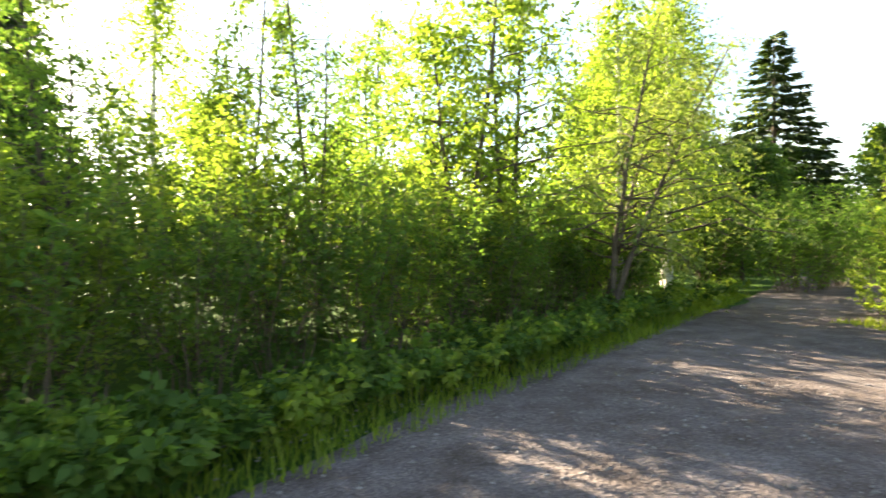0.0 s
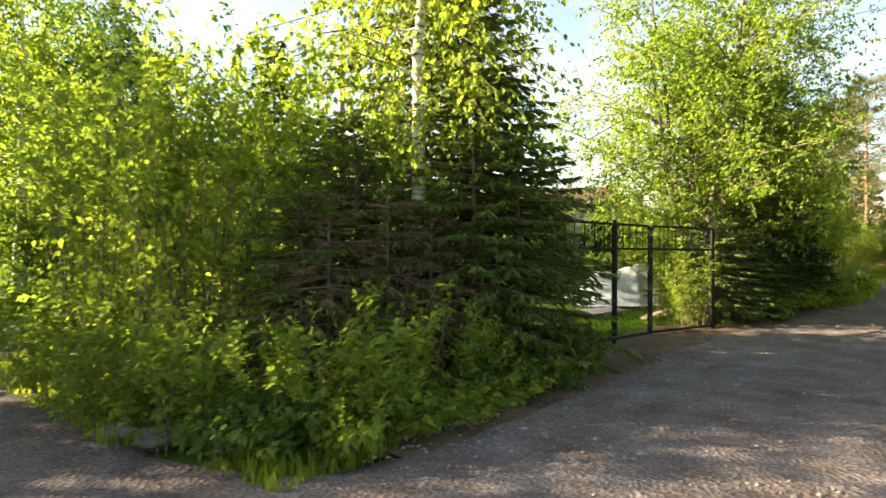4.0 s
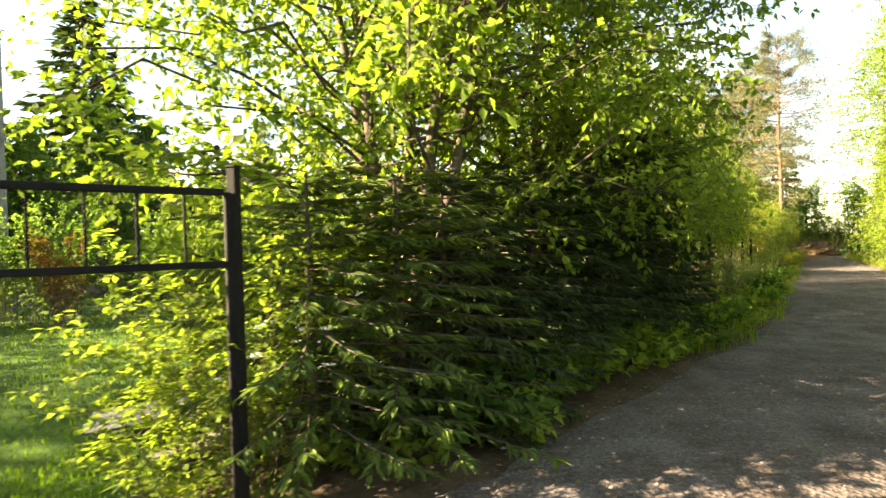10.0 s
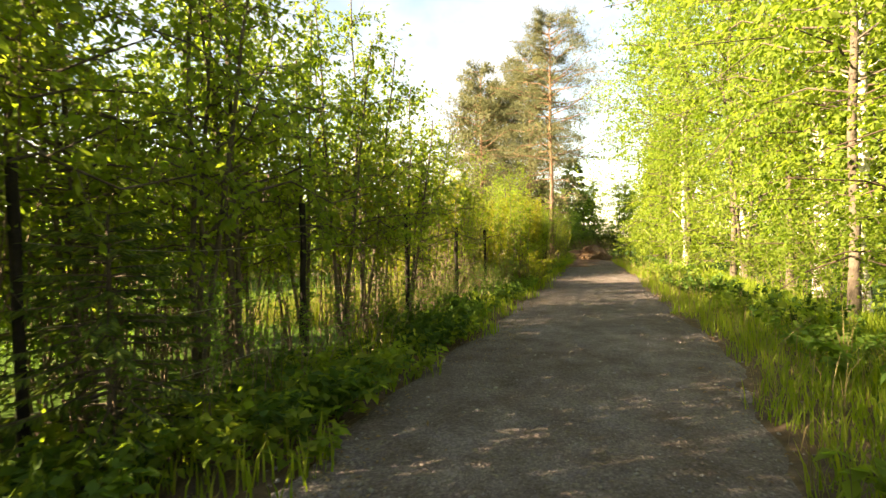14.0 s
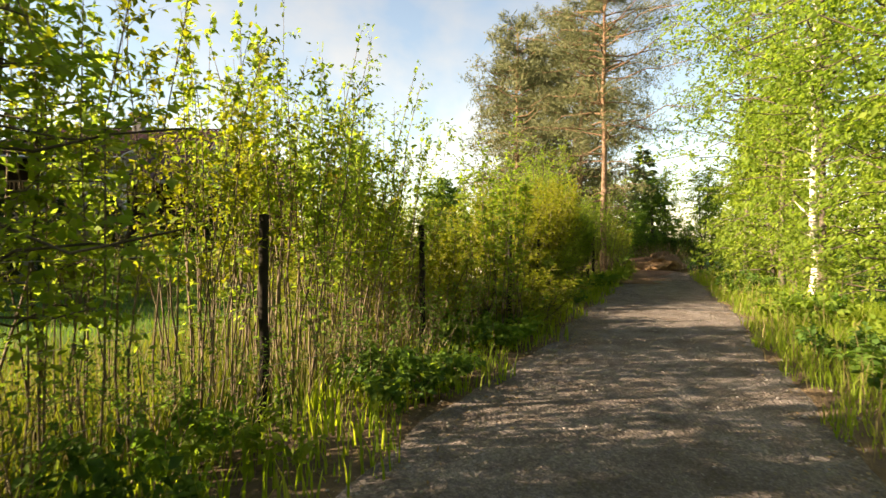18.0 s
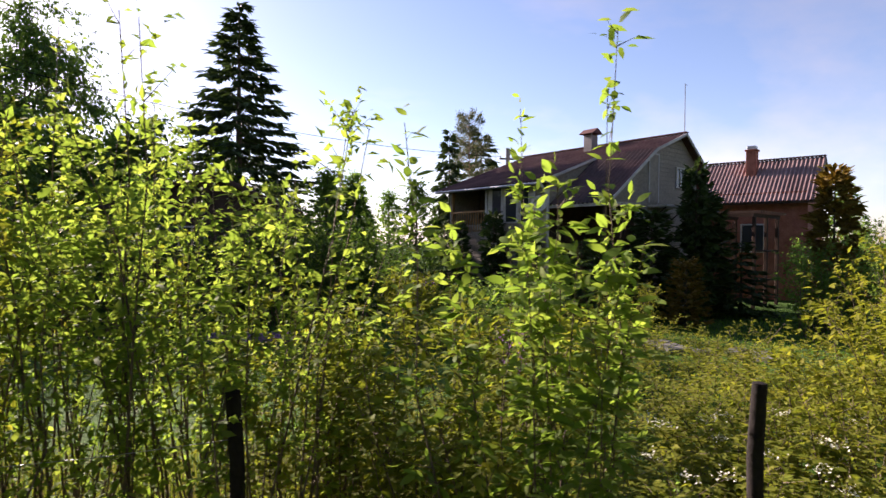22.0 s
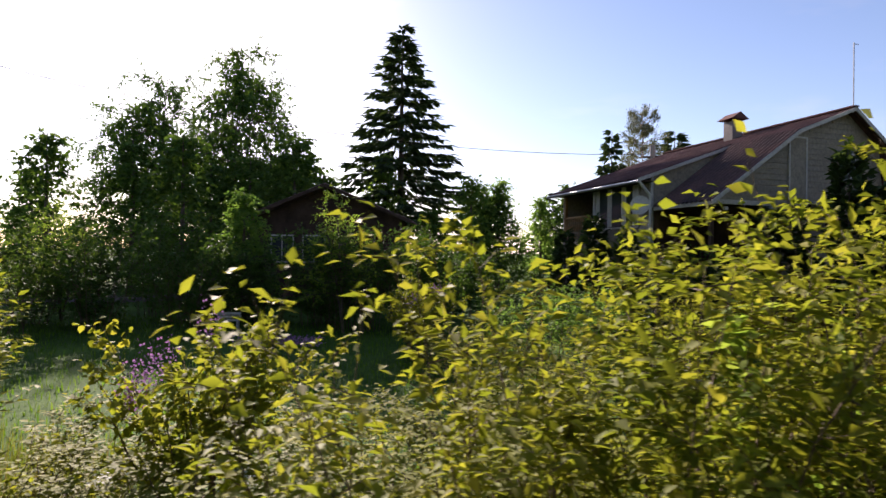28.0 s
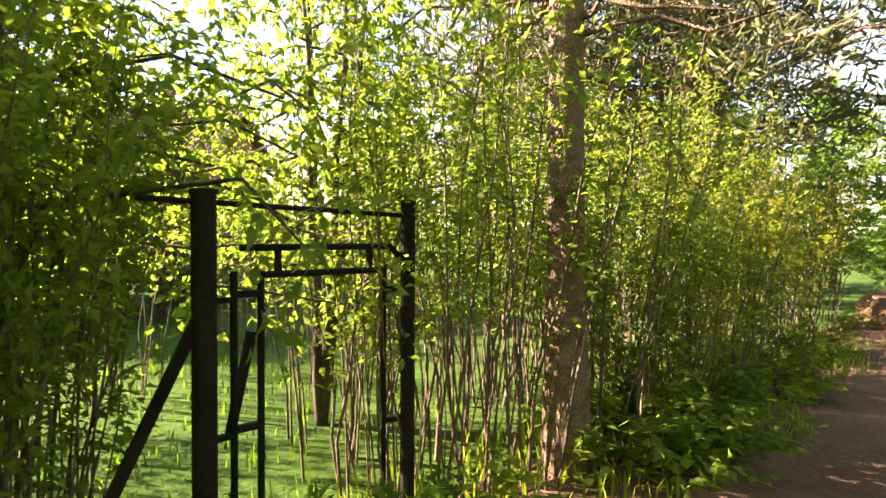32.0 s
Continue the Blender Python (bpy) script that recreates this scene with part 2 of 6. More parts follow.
def tree_mesh(seed, height, base, radius, trunk_r, limbs, twigs, per, size, wood, leaf, wide=0.6, droop=0.1, rise=0.7, hang=0.35, power=0.8, bend=0.25, trunks=1, rich=False, twig_len=0.6, lean=(0, 0), bare=0.25, limb=0.3):
    """A leafy tree: tapered trunk, limbs after the crown's profile, twigs and leaves on them."""
    rng = np.random.default_rng(seed)
    w, g = Bag(), Bag()
    for k in range(trunks):
        q = np.linspace(0, 1, 9)
        a = rng.uniform(0, 6.28)
        off = 0.0 if trunks == 1 else radius * 0.45 * rng.uniform(0.3, 1)
        h = height * (1 if k == 0 else rng.uniform(0.65, 0.95))
        tp = np.stack([off * q * np.cos(a) + lean[0] * q**1.5, off * q * np.sin(a) + lean[1] * q**1.5, h * q - 0.1], 1)
        tp[1:] += rng.normal(0, 0.05 * bend * height / 5, (8, 3)) * [1, 1, 0]
        rr = trunk_r * (1 if trunks == 1 else 0.6) * (1 - 0.9 * q) + 0.008
        rr[0] *= 1.25
        tube(w, tp, rr, 8)
        nl = limbs // trunks
        for i in range(nl):
            f = (i + rng.uniform(0, 1)) / nl
            z = base + (1 - base) * f * 0.97
            o, _ = along(tp, np.array([z]))
            o = o[0]
            prof = max(0.12, (1 - f) ** power * (0.55 + 0.45 * min(1, f * 4 + 0.3)))
            ln = radius * prof * rng.uniform(0.65, 1.1)
            a = i * 2.4 + rng.normal(0, 0.3)
            el = rise * rng.uniform(0.6, 1.2) * (0.7 + 0.6 * f)
            u = np.linspace(0, 1, 5)
            lp = np.stack([o[0] + ln * u * np.cos(a), o[1] + ln * u * np.sin(a), o[2] + ln * (el * u - (el * 0.5 + droop) * u**2)], 1)
            lp[1:] += rng.normal(0, 0.06 * ln, (4, 3))
            tube(w, lp, trunk_r * limb * prof * (1 - 0.85 * u) + 0.004, 4)
            t = bare + (1 - bare) * rng.uniform(0, 1, twigs) ** 0.75
            s, d = along(lp, t)
            s = s + rng.normal(0, 0.07 * radius * 0.4, (twigs, 3))
            d = d * 0.6 + unit(rng.normal(0, 1, (twigs, 3))) * 0.8
            d[:, 2] -= droop
            ln2 = twig_len * rng.uniform(0.5, 1.2, twigs)
            leaves_on(g, rng, s, d, ln2, per, size, wide, rich, hang)
            if size < 0.1:
                twigs_on(w, rng, s, d, ln2, 0.004)
    return w.mesh("trunk", wood, True), g.mesh("crown", leaf)


def spruce_mesh(seed, height, radius, wood, leaf, base=0.06, gap=0.34, ring=9, shoots=16, spray=0.3, trunk_r=0.14, droop=0.35, power=0.9, ragged=0.2, width=0.2):
    rng = np.random.default_rng(seed)
    w, g = Bag(), Bag()
    q = np.linspace(0, 1, 8)
    tp = np.stack([0 * q, 0 * q, height * q - 0.05], 1)
    tube(w, tp, trunk_r * (1 - 0.95 * q) + 0.01, 8)
    z = base * height
    while z < height * 0.985:
        f = z / height
        n = max(4, int(ring * (1 - 0.45 * f)))
        for i in range(n):
            a = 6.283 * (i + rng.uniform(0, 0.9)) / n
            ln = radius * (1 - f) ** power * rng.uniform(1 - ragged, 1 + ragged) + 0.08
            u = np.linspace(0, 1, 5)
            zz = z + rng.uniform(-0.5, 0.5) * gap + ln * (0.12 * u - droop * u**1.3 + 0.22 * droop * u**4) + (0.3 * ln * u * max(0, f - 0.6) * 2.5)
            lp = np.stack([ln * u * np.cos(a), ln * u * np.sin(a), zz], 1)
            tube(w, lp, 0.018 * (1 - 0.8 * u) * min(1, ln), 3)
            m = max(4, int(shoots * min(1, ln / radius * 1.2 + 0.15)))
            t = 0.12 + 0.88 * rng.uniform(0, 1, m) ** 0.8
            s, d = along(lp, t)
            sd = np.cross(d, [0, 0, 1.0]) * rng.choice([-1, 1], m)[:, None]
            way = d * 0.75 + sd * rng.uniform(0.25, 0.9, (m, 1)) + [0, 0, -0.22] + rng.normal(0, 0.12, (m, 3))
            l = spray * rng.uniform(0.6, 1.25, m)
            blades(g, s, way, np.tile([0, 0, 1.0], (m, 1)) + rng.normal(0, 0.3, (m, 3)), l, l * width * 1.5, False, 0.2)
            blades(g, s, way + [0, 0, -0.25], np.cross(way, [0, 0, 1.0]) + rng.normal(0, 0.2, (m, 3)), l * 0.9, l * width, False, 0.2)
            e = lp[-1][None]
            blades(g, e, unit(lp[-1:] - lp[-2:-1]), np.array([[0, 0, 1.0]]), np.array([spray]), np.array([spray * width * 1.4]))
        z += gap * rng.uniform(0.75, 1.2) * (1 - 0.35 * f)
    return w.mesh("trunk", wood, True), g.mesh("crown", leaf)


def pine_mesh(seed, height, base, radius, trunk_r, limbs, tufts, wood, leaf, needle=0.14, thick=0.012, per=12, dead=8, lean=(0, 0)):
    """Bare trunk with dead side branches, and tufts of needles on the upper limbs."""
    rng = np.random.default_rng(seed)
    w, g = Bag(), Bag()
    q = np.linspace(0, 1, 10)
    tp = np.stack([lean[0] * q, lean[1] * q, height * q - 0.1], 1)
    tp[1:] += rng.normal(0, 0.03, (9, 3)) * [1, 1, 0]
    rr = trunk_r * (1 - 0.82 * q**1.2)
    rr[0] *= 1.3
    tube(w, tp, rr, 12)
    for i in range(dead):
        z = rng.uniform(0.16, base + 0.1)
        o, _ = along(tp, np.array([z]))
        a, ln = rng.uniform(0, 6.28), rng.uniform(0.5, 2.4)
        u = np.linspace(0, 1, 6)
        lp = np.stack([o[0, 0] + ln * u * np.cos(a), o[0, 1] + ln * u * np.sin(a), o[0, 2] + ln * (0.12 * u - 0.35 * u**2)], 1)
        lp[2:] += rng.normal(0, 0.06, (4, 3))
        tube(w, lp, 0.028 * (1 - 0.8 * u), 4)
        for j in range(4):
            s, d = along(lp, np.array([rng.uniform(0.3, 1)]))
            e = s[0] + unit(d[0] + rng.normal(0, 0.7, 3)) * ln * 0.3
            tube(w, np.stack([s[0], (s[0] + e) / 2 + rng.normal(0, 0.03, 3), e]), [0.01, 0.006, 0.003], 3)
    for i in range(limbs):
        f = (i + rng.uniform(0, 1)) / limbs
        o, _ = along(tp, np.array([base + (1 - base) * f]))
        ln = radius * (0.35 + 0.65 * math.sin(math.pi * min(1, 0.35 + 0.65 * f))) * rng.uniform(0.6, 1.1)
        a = i * 2.4 + rng.normal(0, 0.4)
        u = np.linspace(0, 1, 5)
        el = rng.uniform(-0.1, 0.35) + 0.4 * f
        lp = np.stack([o[0, 0] + ln * u * np.cos(a), o[0, 1] + ln * u * np.sin(a), o[0, 2] + ln * (el * u - 0.15 * u**2)], 1)
        lp[1:] += rng.normal(0, 0.05 * ln, (4, 3))
        tube(w, lp, trunk_r * 0.25 * (1 - 0.8 * u) + 0.006, 4)
        t = 0.25 + 0.75 * rng.uniform(0, 1, tufts) ** 0.7
        s, d = along(lp, t)
        s = s + rng.normal(0, 0.12 * ln, (tufts, 3)) * [1, 1, 0.6]
        n = tufts * per
        c = np.repeat(s, per, 0) + rng.normal(0, needle * 0.35, (n, 3))
        way = unit(rng.normal(0, 1, (n, 3)) + np.repeat(d, per, 0) * 0.6 + [0, 0, 0.35])
        blades(g, c, way, rng.normal(0, 1, (n, 3)), needle * rng.uniform(0.7, 1.3, n), np.full(n, thick), False, 0.05)
    return w.mesh("trunk", wood, True), g.mesh("crown", leaf)


def plant(name, meshes, at, turn=0.0, scale=(1, 1, 1), label="", category="", group="", names=("stalk", "foliage"), tilt=(0, 0)):
    """A plant as an Empty at its foot with its wood and its foliage."""
    top = new(name)
    top.empty_display_size = 0.2
    for me, nm in zip(meshes, names):
        part_ob = new(nm, me)
        part_ob.parent = top
    if isinstance(scale, (int, float)):
        scale = (scale,) * 3
    top.matrix_basis = pose(*at, tilt[0], tilt[1], turn) @ Matrix.Diagonal((*scale, 1))
    return tagged(top, label, category, group)


def part(name, bm, material, parent, label=""):
    """Links a bmesh as one mesh object under a thing or a part."""
    me = bpy.data.meshes.new(name)
    bm.normal_update()
    bm.to_mesh(me)
    bm.free()
    me.materials.append(material)
    ob = new(name, me)
    ob.parent = parent
    if label:
        ob["label"] = label
    return ob


def thing(name, at=(0, 0, 0), turn=0.0, label="", category="", group="", kind=""):
    top = new(name)
    top.empty_display_size = 0.2
    top.matrix_basis = pose(*at, 0, 0, turn)
    return tagged(top, label, category, group, kind)


def add_box(bm, lo, hi, m=None, bev=0.0):
    lo, hi = Vector(lo), Vector(hi)
    r = bmesh.ops.create_cube(bm, size=1.0)
    vs = r["verts"]
    mid, size = (lo + hi) / 2, hi - lo
    for v in vs:
        v.co = Vector((v.co.x * size.x, v.co.y * size.y, v.co.z * size.z)) + mid
        if m is not None:
            v.co = m @ v.co
    if bev:
        es = list({e for v in vs for e in v.link_edges})
        bmesh.ops.bevel(bm, geom=es, offset=bev, segments=1, affect="EDGES")


def box(lo, hi, m=None, bev=0.0):
    bm = bmesh.new()
    add_box(bm, lo, hi, m, bev)
    return bm


def rod(a, b, r, sides=8, r2=None):
    """A round bar from a to b."""
    a, b = Vector(a), Vector(b)
    bm = bmesh.new()
    ln = (b - a).length
    bmesh.ops.create_cone(bm, cap_ends=True, segments=sides, radius1=r, radius2=r if r2 is None else r2, depth=ln)
    q = (b - a).to_track_quat("Z", "Y").to_matrix().to_4x4()
    bmesh.ops.transform(bm, matrix=Matrix.Translation((a + b) / 2) @ q, verts=bm.verts)
    return bm


def beam(a, b, w, h=None, bev=0.0, up=(0, 0, 1)):
    """A square bar from a to b, w across and h high."""
    a, b = Vector(a), Vector(b)
    z = (b - a).normalized()
    x = Vector(up).cross(z)
    x = x.normalized() if x.length > 1e-4 else Vector((1, 0, 0))
    y = z.cross(x)
    m = Matrix((x, y, z)).transposed().to_4x4()
    m.translation = (a + b) / 2
    h = h or w
    ln = (b - a).length
    return box((-w / 2, -h / 2, -ln / 2), (w / 2, h / 2, ln / 2), m, bev)


def poly_prism(outline, depth, m=None):
    """A flat outline in the xz plane, given depth along y."""
    bm = bmesh.new()
    f = [bm.verts.new((x, 0, z)) for x, z in outline]
    b = [bm.verts.new((x, depth, z)) for x, z in outline]
    bm.faces.new(f)
    bm.faces.new(b[::-1])
    n = len(outline)
    for i in range(n):
        bm.faces.new((f[i], b[i], b[(i + 1) % n], f[(i + 1) % n]))
    bmesh.ops.recalc_face_normals(bm, faces=bm.faces)
    if m is not None:
        bmesh.ops.transform(bm, matrix=m, verts=bm.verts)
    return bm

# ---- the palette ----
GRAVEL, gnt, gp = shade("gravel", 0.95, 0, 0.15)
_a, _b, _c = noise_node(gnt, 0.35, 5), noise_node(gnt, 34, 6, 0.8), noise_node(gnt, 2.2, 4)
_gtc = gnt.nodes.new("ShaderNodeTexCoord")
_vor = gnt.nodes.new("ShaderNodeTexVoronoi")
_vor.inputs["Scale"].default_value = 75
gnt.links.new(_gtc.outputs["Object"], _vor.inputs["Vector"])
_vor2 = gnt.nodes.new("ShaderNodeTexVoronoi")
_vor2.inputs["Scale"].default_value = 28
gnt.links.new(_gtc.outputs["Object"], _vor2.inputs["Vector"])
_col = ramp(gnt, _a.outputs["Fac"], [(0.3, (0.105, 0.089, 0.086)), (0.7, (0.182, 0.162, 0.162))])
_bw = gnt.nodes.new("ShaderNodeRGBToBW")
gnt.links.new(_vor.outputs["Color"], _bw.inputs["Color"])
_col = mixc(gnt, 1.0, _col, ramp(gnt, _bw.outputs["Val"], [(0.2, (0.75, 0.74, 0.73)), (0.6, (1.0, 0.99, 0.98)), (0.9, (1.4, 1.4, 1.4))]), "MULTIPLY")
_col = mixc(gnt, 1.0, _col, ramp(gnt, _b.outputs["Fac"], [(0.3, (0.45, 0.44, 0.43)), (0.5, (0.97, 0.97, 0.97)), (0.72, (1.4, 1.4, 1.42))]), "MULTIPLY")
_col = mixc(gnt, 1.0, _col, ramp(gnt, _c.outputs["Fac"], [(0.32, (0.68, 0.62, 0.57)), (0.68, (1.2, 1.2, 1.2))]), "MULTIPLY")
gnt.links.new(_col, gp.inputs["Base Color"])
_hs = gnt.nodes.new("ShaderNodeMath")
_hs.operation = "ADD"
gnt.links.new(_bw.outputs["Val"], _hs.inputs[0])
gnt.links.new(_vor2.outputs["Distance"], _hs.inputs[1])
_hm = gnt.nodes.new("ShaderNodeMath")
_hm.operation, _hm.inputs[1].default_value = "MULTIPLY_ADD", 1.6
gnt.links.new(_c.outputs["Fac"], _hm.inputs[0])
gnt.links.new(_hs.outputs["Value"], _hm.inputs[2])
bump(gnt, gp, _hm.outputs["Value"], 0.85, 0.018)

TURF = two_scale("turf", (0.03, 0.068, 0.011), (0.07, 0.14, 0.022), 0.5, 14, 0.95, 0, 0.8, 0.05, 0.1)
SOIL = two_scale("leaf_litter", (0.07, 0.05, 0.034), (0.17, 0.12, 0.082), 1.3, 22, 0.95, 0, 0.9, 0.03, 0.1)
NEEDLES = two_scale("pine_litter", (0.11, 0.062, 0.042), (0.21, 0.13, 0.095), 1.1, 24, 0.95, 0, 0.9, 0.02, 0.1)
DIRT = two_scale("dry_earth", (0.13, 0.075, 0.045), (0.25, 0.16, 0.10), 1.0, 16, 0.95, 0, 0.8, 0.04, 0.1)
STONE = two_scale("field_stone", (0.07, 0.075, 0.05), (0.21, 0.2, 0.175), 2.5, 30, 0.85, 0, 0.6, 0.02, 0.3, 0.2)
PEBBLE = two_scale("pebble", (0.1, 0.09, 0.085), (0.32, 0.3, 0.29), 6.0, 40, 0.85, 0, 0.4, 0.01, 0.3)
BARK = two_scale("grey_bark", (0.05, 0.04, 0.03), (0.17, 0.14, 0.11), 3, 30, 0.9, 0, 0.8, 0.02, 0.15)
TWIG = two_scale("brown_twig", (0.07, 0.05, 0.035), (0.2, 0.155, 0.11), 4, 40, 0.85, 0, 0.5, 0.01, 0.2)
PALETWIG = two_scale("pale_twig", (0.12, 0.09, 0.06), (0.30, 0.24, 0.17), 4, 40, 0.85, 0, 0.5, 0.01, 0.2)

BIRCH, bnt, bp = shade("birch_bark", 0.7, 0, 0.25)
_tc = bnt.nodes.new("ShaderNodeTexCoord")
_mp = bnt.nodes.new("ShaderNodeMapping")
_mp.inputs["Scale"].default_value = (3, 3, 16)
bnt.links.new(_tc.outputs["Object"], _mp.inputs["Vector"])
_n = bnt.nodes.new("ShaderNodeTexNoise")
_n.inputs["Scale"].default_value, _n.inputs["Detail"].default_value = 1.0, 5
bnt.links.new(_mp.outputs["Vector"], _n.inputs["Vector"])
_white = ramp(bnt, _n.outputs["Fac"], [(0.36, (0.05, 0.045, 0.04)), (0.45, (0.42, 0.39, 0.34)), (0.7, (0.72, 0.68, 0.6))])
_flat = bnt.nodes.new("ShaderNodeVectorMath")
_flat.operation = "MULTIPLY"
_flat.inputs[1].default_value = (1, 1, 0)
bnt.links.new(_tc.outputs["Object"], _flat.inputs[0])
_len = bnt.nodes.new("ShaderNodeVectorMath")
_len.operation = "LENGTH"
bnt.links.new(_flat.outputs["Vector"], _len.inputs[0])
_out = bnt.nodes.new("ShaderNodeMapRange")
_out.inputs["From Min"].default_value, _out.inputs["From Max"].default_value = 0.3, 0.5
bnt.links.new(_len.outputs["Value"], _out.inputs["Value"])
bnt.links.new(mixc(bnt, _out.outputs["Result"], _white, (0.075, 0.05, 0.038)), bp.inputs["Base Color"])
bump(bnt, bp, _n.outputs["Fac"], 0.4, 0.02)

PINEBARK, pnt, pp = shade("pine_bark", 0.9, 0, 0.15)
_tc = pnt.nodes.new("ShaderNodeTexCoord")
_mp = pnt.nodes.new("ShaderNodeMapping")
_mp.inputs["Scale"].default_value = (14, 14, 4.5)
pnt.links.new(_tc.outputs["Object"], _mp.inputs["Vector"])
_v = pnt.nodes.new("ShaderNodeTexVoronoi")
_v.feature = "DISTANCE_TO_EDGE"
pnt.links.new(_mp.outputs["Vector"], _v.inputs["Vector"])
_n = noise_node(pnt, 9, 5)
_plate = ramp(pnt, _v.outputs["Distance"], [(0.01, (0.5, 0.46, 0.43)), (0.14, (1, 1, 1))])
_tone = ramp(pnt, _n.outputs["Fac"], [(0.3, (0.15, 0.10, 0.075)), (0.7, (0.33, 0.23, 0.17))])
_sep = pnt.nodes.new("ShaderNodeSeparateXYZ")
pnt.links.new(_tc.outputs["Object"], _sep.inputs["Vector"])
_hi = pnt.nodes.new("ShaderNodeMapRange")
_hi.inputs["From Min"].default_value, _hi.inputs["From Max"].default_value = 3.0, 7.0
pnt.links.new(_sep.outputs["Z"], _hi.inputs["Value"])
_tone = mixc(pnt, _hi.outputs["Result"], _tone, (0.26, 0.16, 0.105))
pnt.links.new(mixc(pnt, 1.0, _tone, _plate, "MULTIPLY"), pp.inputs["Base Color"])
bump(pnt, pp, _v.outputs["Distance"], 0.8, 0.03)

LEAF_BRIGHT = leaf_shade("bright_leaves", [(0.124, 0.2, 0.037), (0.163, 0.24, 0.047), (0.216, 0.275, 0.062)], 0.6, (1.6, 1.6, 0.85))
LEAF_MID = leaf_shade("green_leaves", [(0.078, 0.156, 0.036), (0.108, 0.194, 0.044), (0.142, 0.22, 0.056)], 0.58, (1.6, 1.6, 0.9))
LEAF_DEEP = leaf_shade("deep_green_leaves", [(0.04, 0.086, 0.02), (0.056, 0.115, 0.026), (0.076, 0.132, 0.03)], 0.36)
LEAF_YELLOW = leaf_shade("yellow_green_leaves", [(0.15, 0.185, 0.020), (0.19, 0.215, 0.026), (0.23, 0.23, 0.036)], 0.48, (1.45, 1.45, 0.8))
LEAF_SILVER = leaf_shade("silver_green_leaves", [(0.096, 0.156, 0.048), (0.144, 0.204, 0.072), (0.192, 0.240, 0.096)], 0.4)
LEAF_RUST = leaf_shade("rusty_leaves", [(0.12, 0.07, 0.02), (0.2, 0.10, 0.03), (0.12, 0.12, 0.03)], 0.35, (1.2, 0.9, 0.5))
NEEDLE = leaf_shade("spruce_needles", [(0.03, 0.055, 0.022), (0.045, 0.078, 0.028), (0.07, 0.11, 0.035)], 0.25, (1, 1, 0.6), 0.6, 0.2)
NEEDLE_TIP = leaf_shade("spruce_needles_young", [(0.058, 0.1, 0.03), (0.105, 0.165, 0.038), (0.18, 0.245, 0.055)], 0.32, (1, 1, 0.6), 0.6, 0.2)
NEEDLE_DRY = leaf_shade("dry_needles", [(0.1, 0.07, 0.048), (0.16, 0.115, 0.075), (0.12, 0.115, 0.05)], 0.2, (1, 0.9, 0.6), 0.7, 0.15)
NEEDLE_PINE = leaf_shade("pine_needles", [(0.07, 0.085, 0.045), (0.11, 0.125, 0.065), (0.16, 0.16, 0.085)], 0.25, (1, 1, 0.6), 0.6, 0.2)
NEEDLE_GOLD = leaf_shade("golden_needles", [(0.14, 0.09, 0.02), (0.2, 0.13, 0.03), (0.15, 0.13, 0.03)], 0.2, (1.1, 1, 0.5))
GRASS = leaf_shade("grass_blades", [(0.115, 0.19, 0.024), (0.155, 0.235, 0.034), (0.225, 0.265, 0.058)], 0.55)
MEADOW = leaf_shade("meadow_blades", [(0.09, 0.13, 0.02), (0.12, 0.155, 0.028), (0.16, 0.16, 0.05)], 0.4)
LAWN = leaf_shade("lawn_blades", [(0.055, 0.135, 0.014), (0.08, 0.17, 0.018), (0.11, 0.19, 0.03)], 0.45)
STRAW = leaf_shade("dry_grass", [(0.18, 0.14, 0.07), (0.26, 0.21, 0.11)], 0.3, (1, 1, 0.8))
DRYLEAF = leaf_shade("dry_leaves", [(0.14, 0.085, 0.045), (0.22, 0.15, 0.085), (0.3, 0.22, 0.14)], 0.2, (1, 0.9, 0.7))
PETAL_WHITE = leaf_shade("white_petals", [(0.6, 0.6, 0.5), (0.75, 0.75, 0.66)], 0.3, (1, 1, 0.9))
PETAL_LILAC = leaf_shade("lilac_petals", [(0.22, 0.1, 0.3), (0.36, 0.2, 0.42), (0.42, 0.26, 0.45)], 0.35, (1, 0.9, 1))
PETAL_RED = leaf_shade("red_petals", [(0.45, 0.02, 0.02), (0.6, 0.05, 0.03)], 0.3, (1, 0.6, 0.6))

BLACK = two_scale("black_paint", (0.005, 0.005, 0.006), (0.016, 0.014, 0.013), 3, 40, 0.8, 0, 0.3, 0.004, 0.2)
STEEL = two_scale("galvanised_steel", (0.25, 0.26, 0.27), (0.45, 0.46, 0.47), 3, 40, 0.45, 0.8, 0.2, 0.003)
POSTWOOD = two_scale("dark_post_wood", (0.009, 0.008, 0.007), (0.032, 0.026, 0.022), 3, 35, 0.9, 0, 0.7, 0.01, 0.15)
SIDING = two_scale("beige_siding", (0.215, 0.185, 0.14), (0.29, 0.255, 0.2), 0.8, 12, 0.7, 0, 0.15, 0.004, 0.3, 0.05)
TRIMWHITE = two_scale("white_trim_paint", (0.38, 0.37, 0.34), (0.55, 0.53, 0.49), 1.5, 20, 0.6, 0, 0.15, 0.003)
SLATE_RED = two_scale("red_brown_sheet_roof", (0.07, 0.036, 0.033), (0.145, 0.075, 0.066), 0.9, 18, 0.9, 0, 0.3, 0.006, 0.1)
SLATE_DARK = two_scale("dark_sheet_roof", (0.05, 0.042, 0.045), (0.15, 0.085, 0.075), 0.5, 18, 0.9, 0, 0.3, 0.006, 0.1)
SLATE_GREY = two_scale("weathered_sheet_roof", (0.16, 0.105, 0.098), (0.3, 0.205, 0.19), 0.9, 18, 0.95, 0, 0.3, 0.006, 0.08)
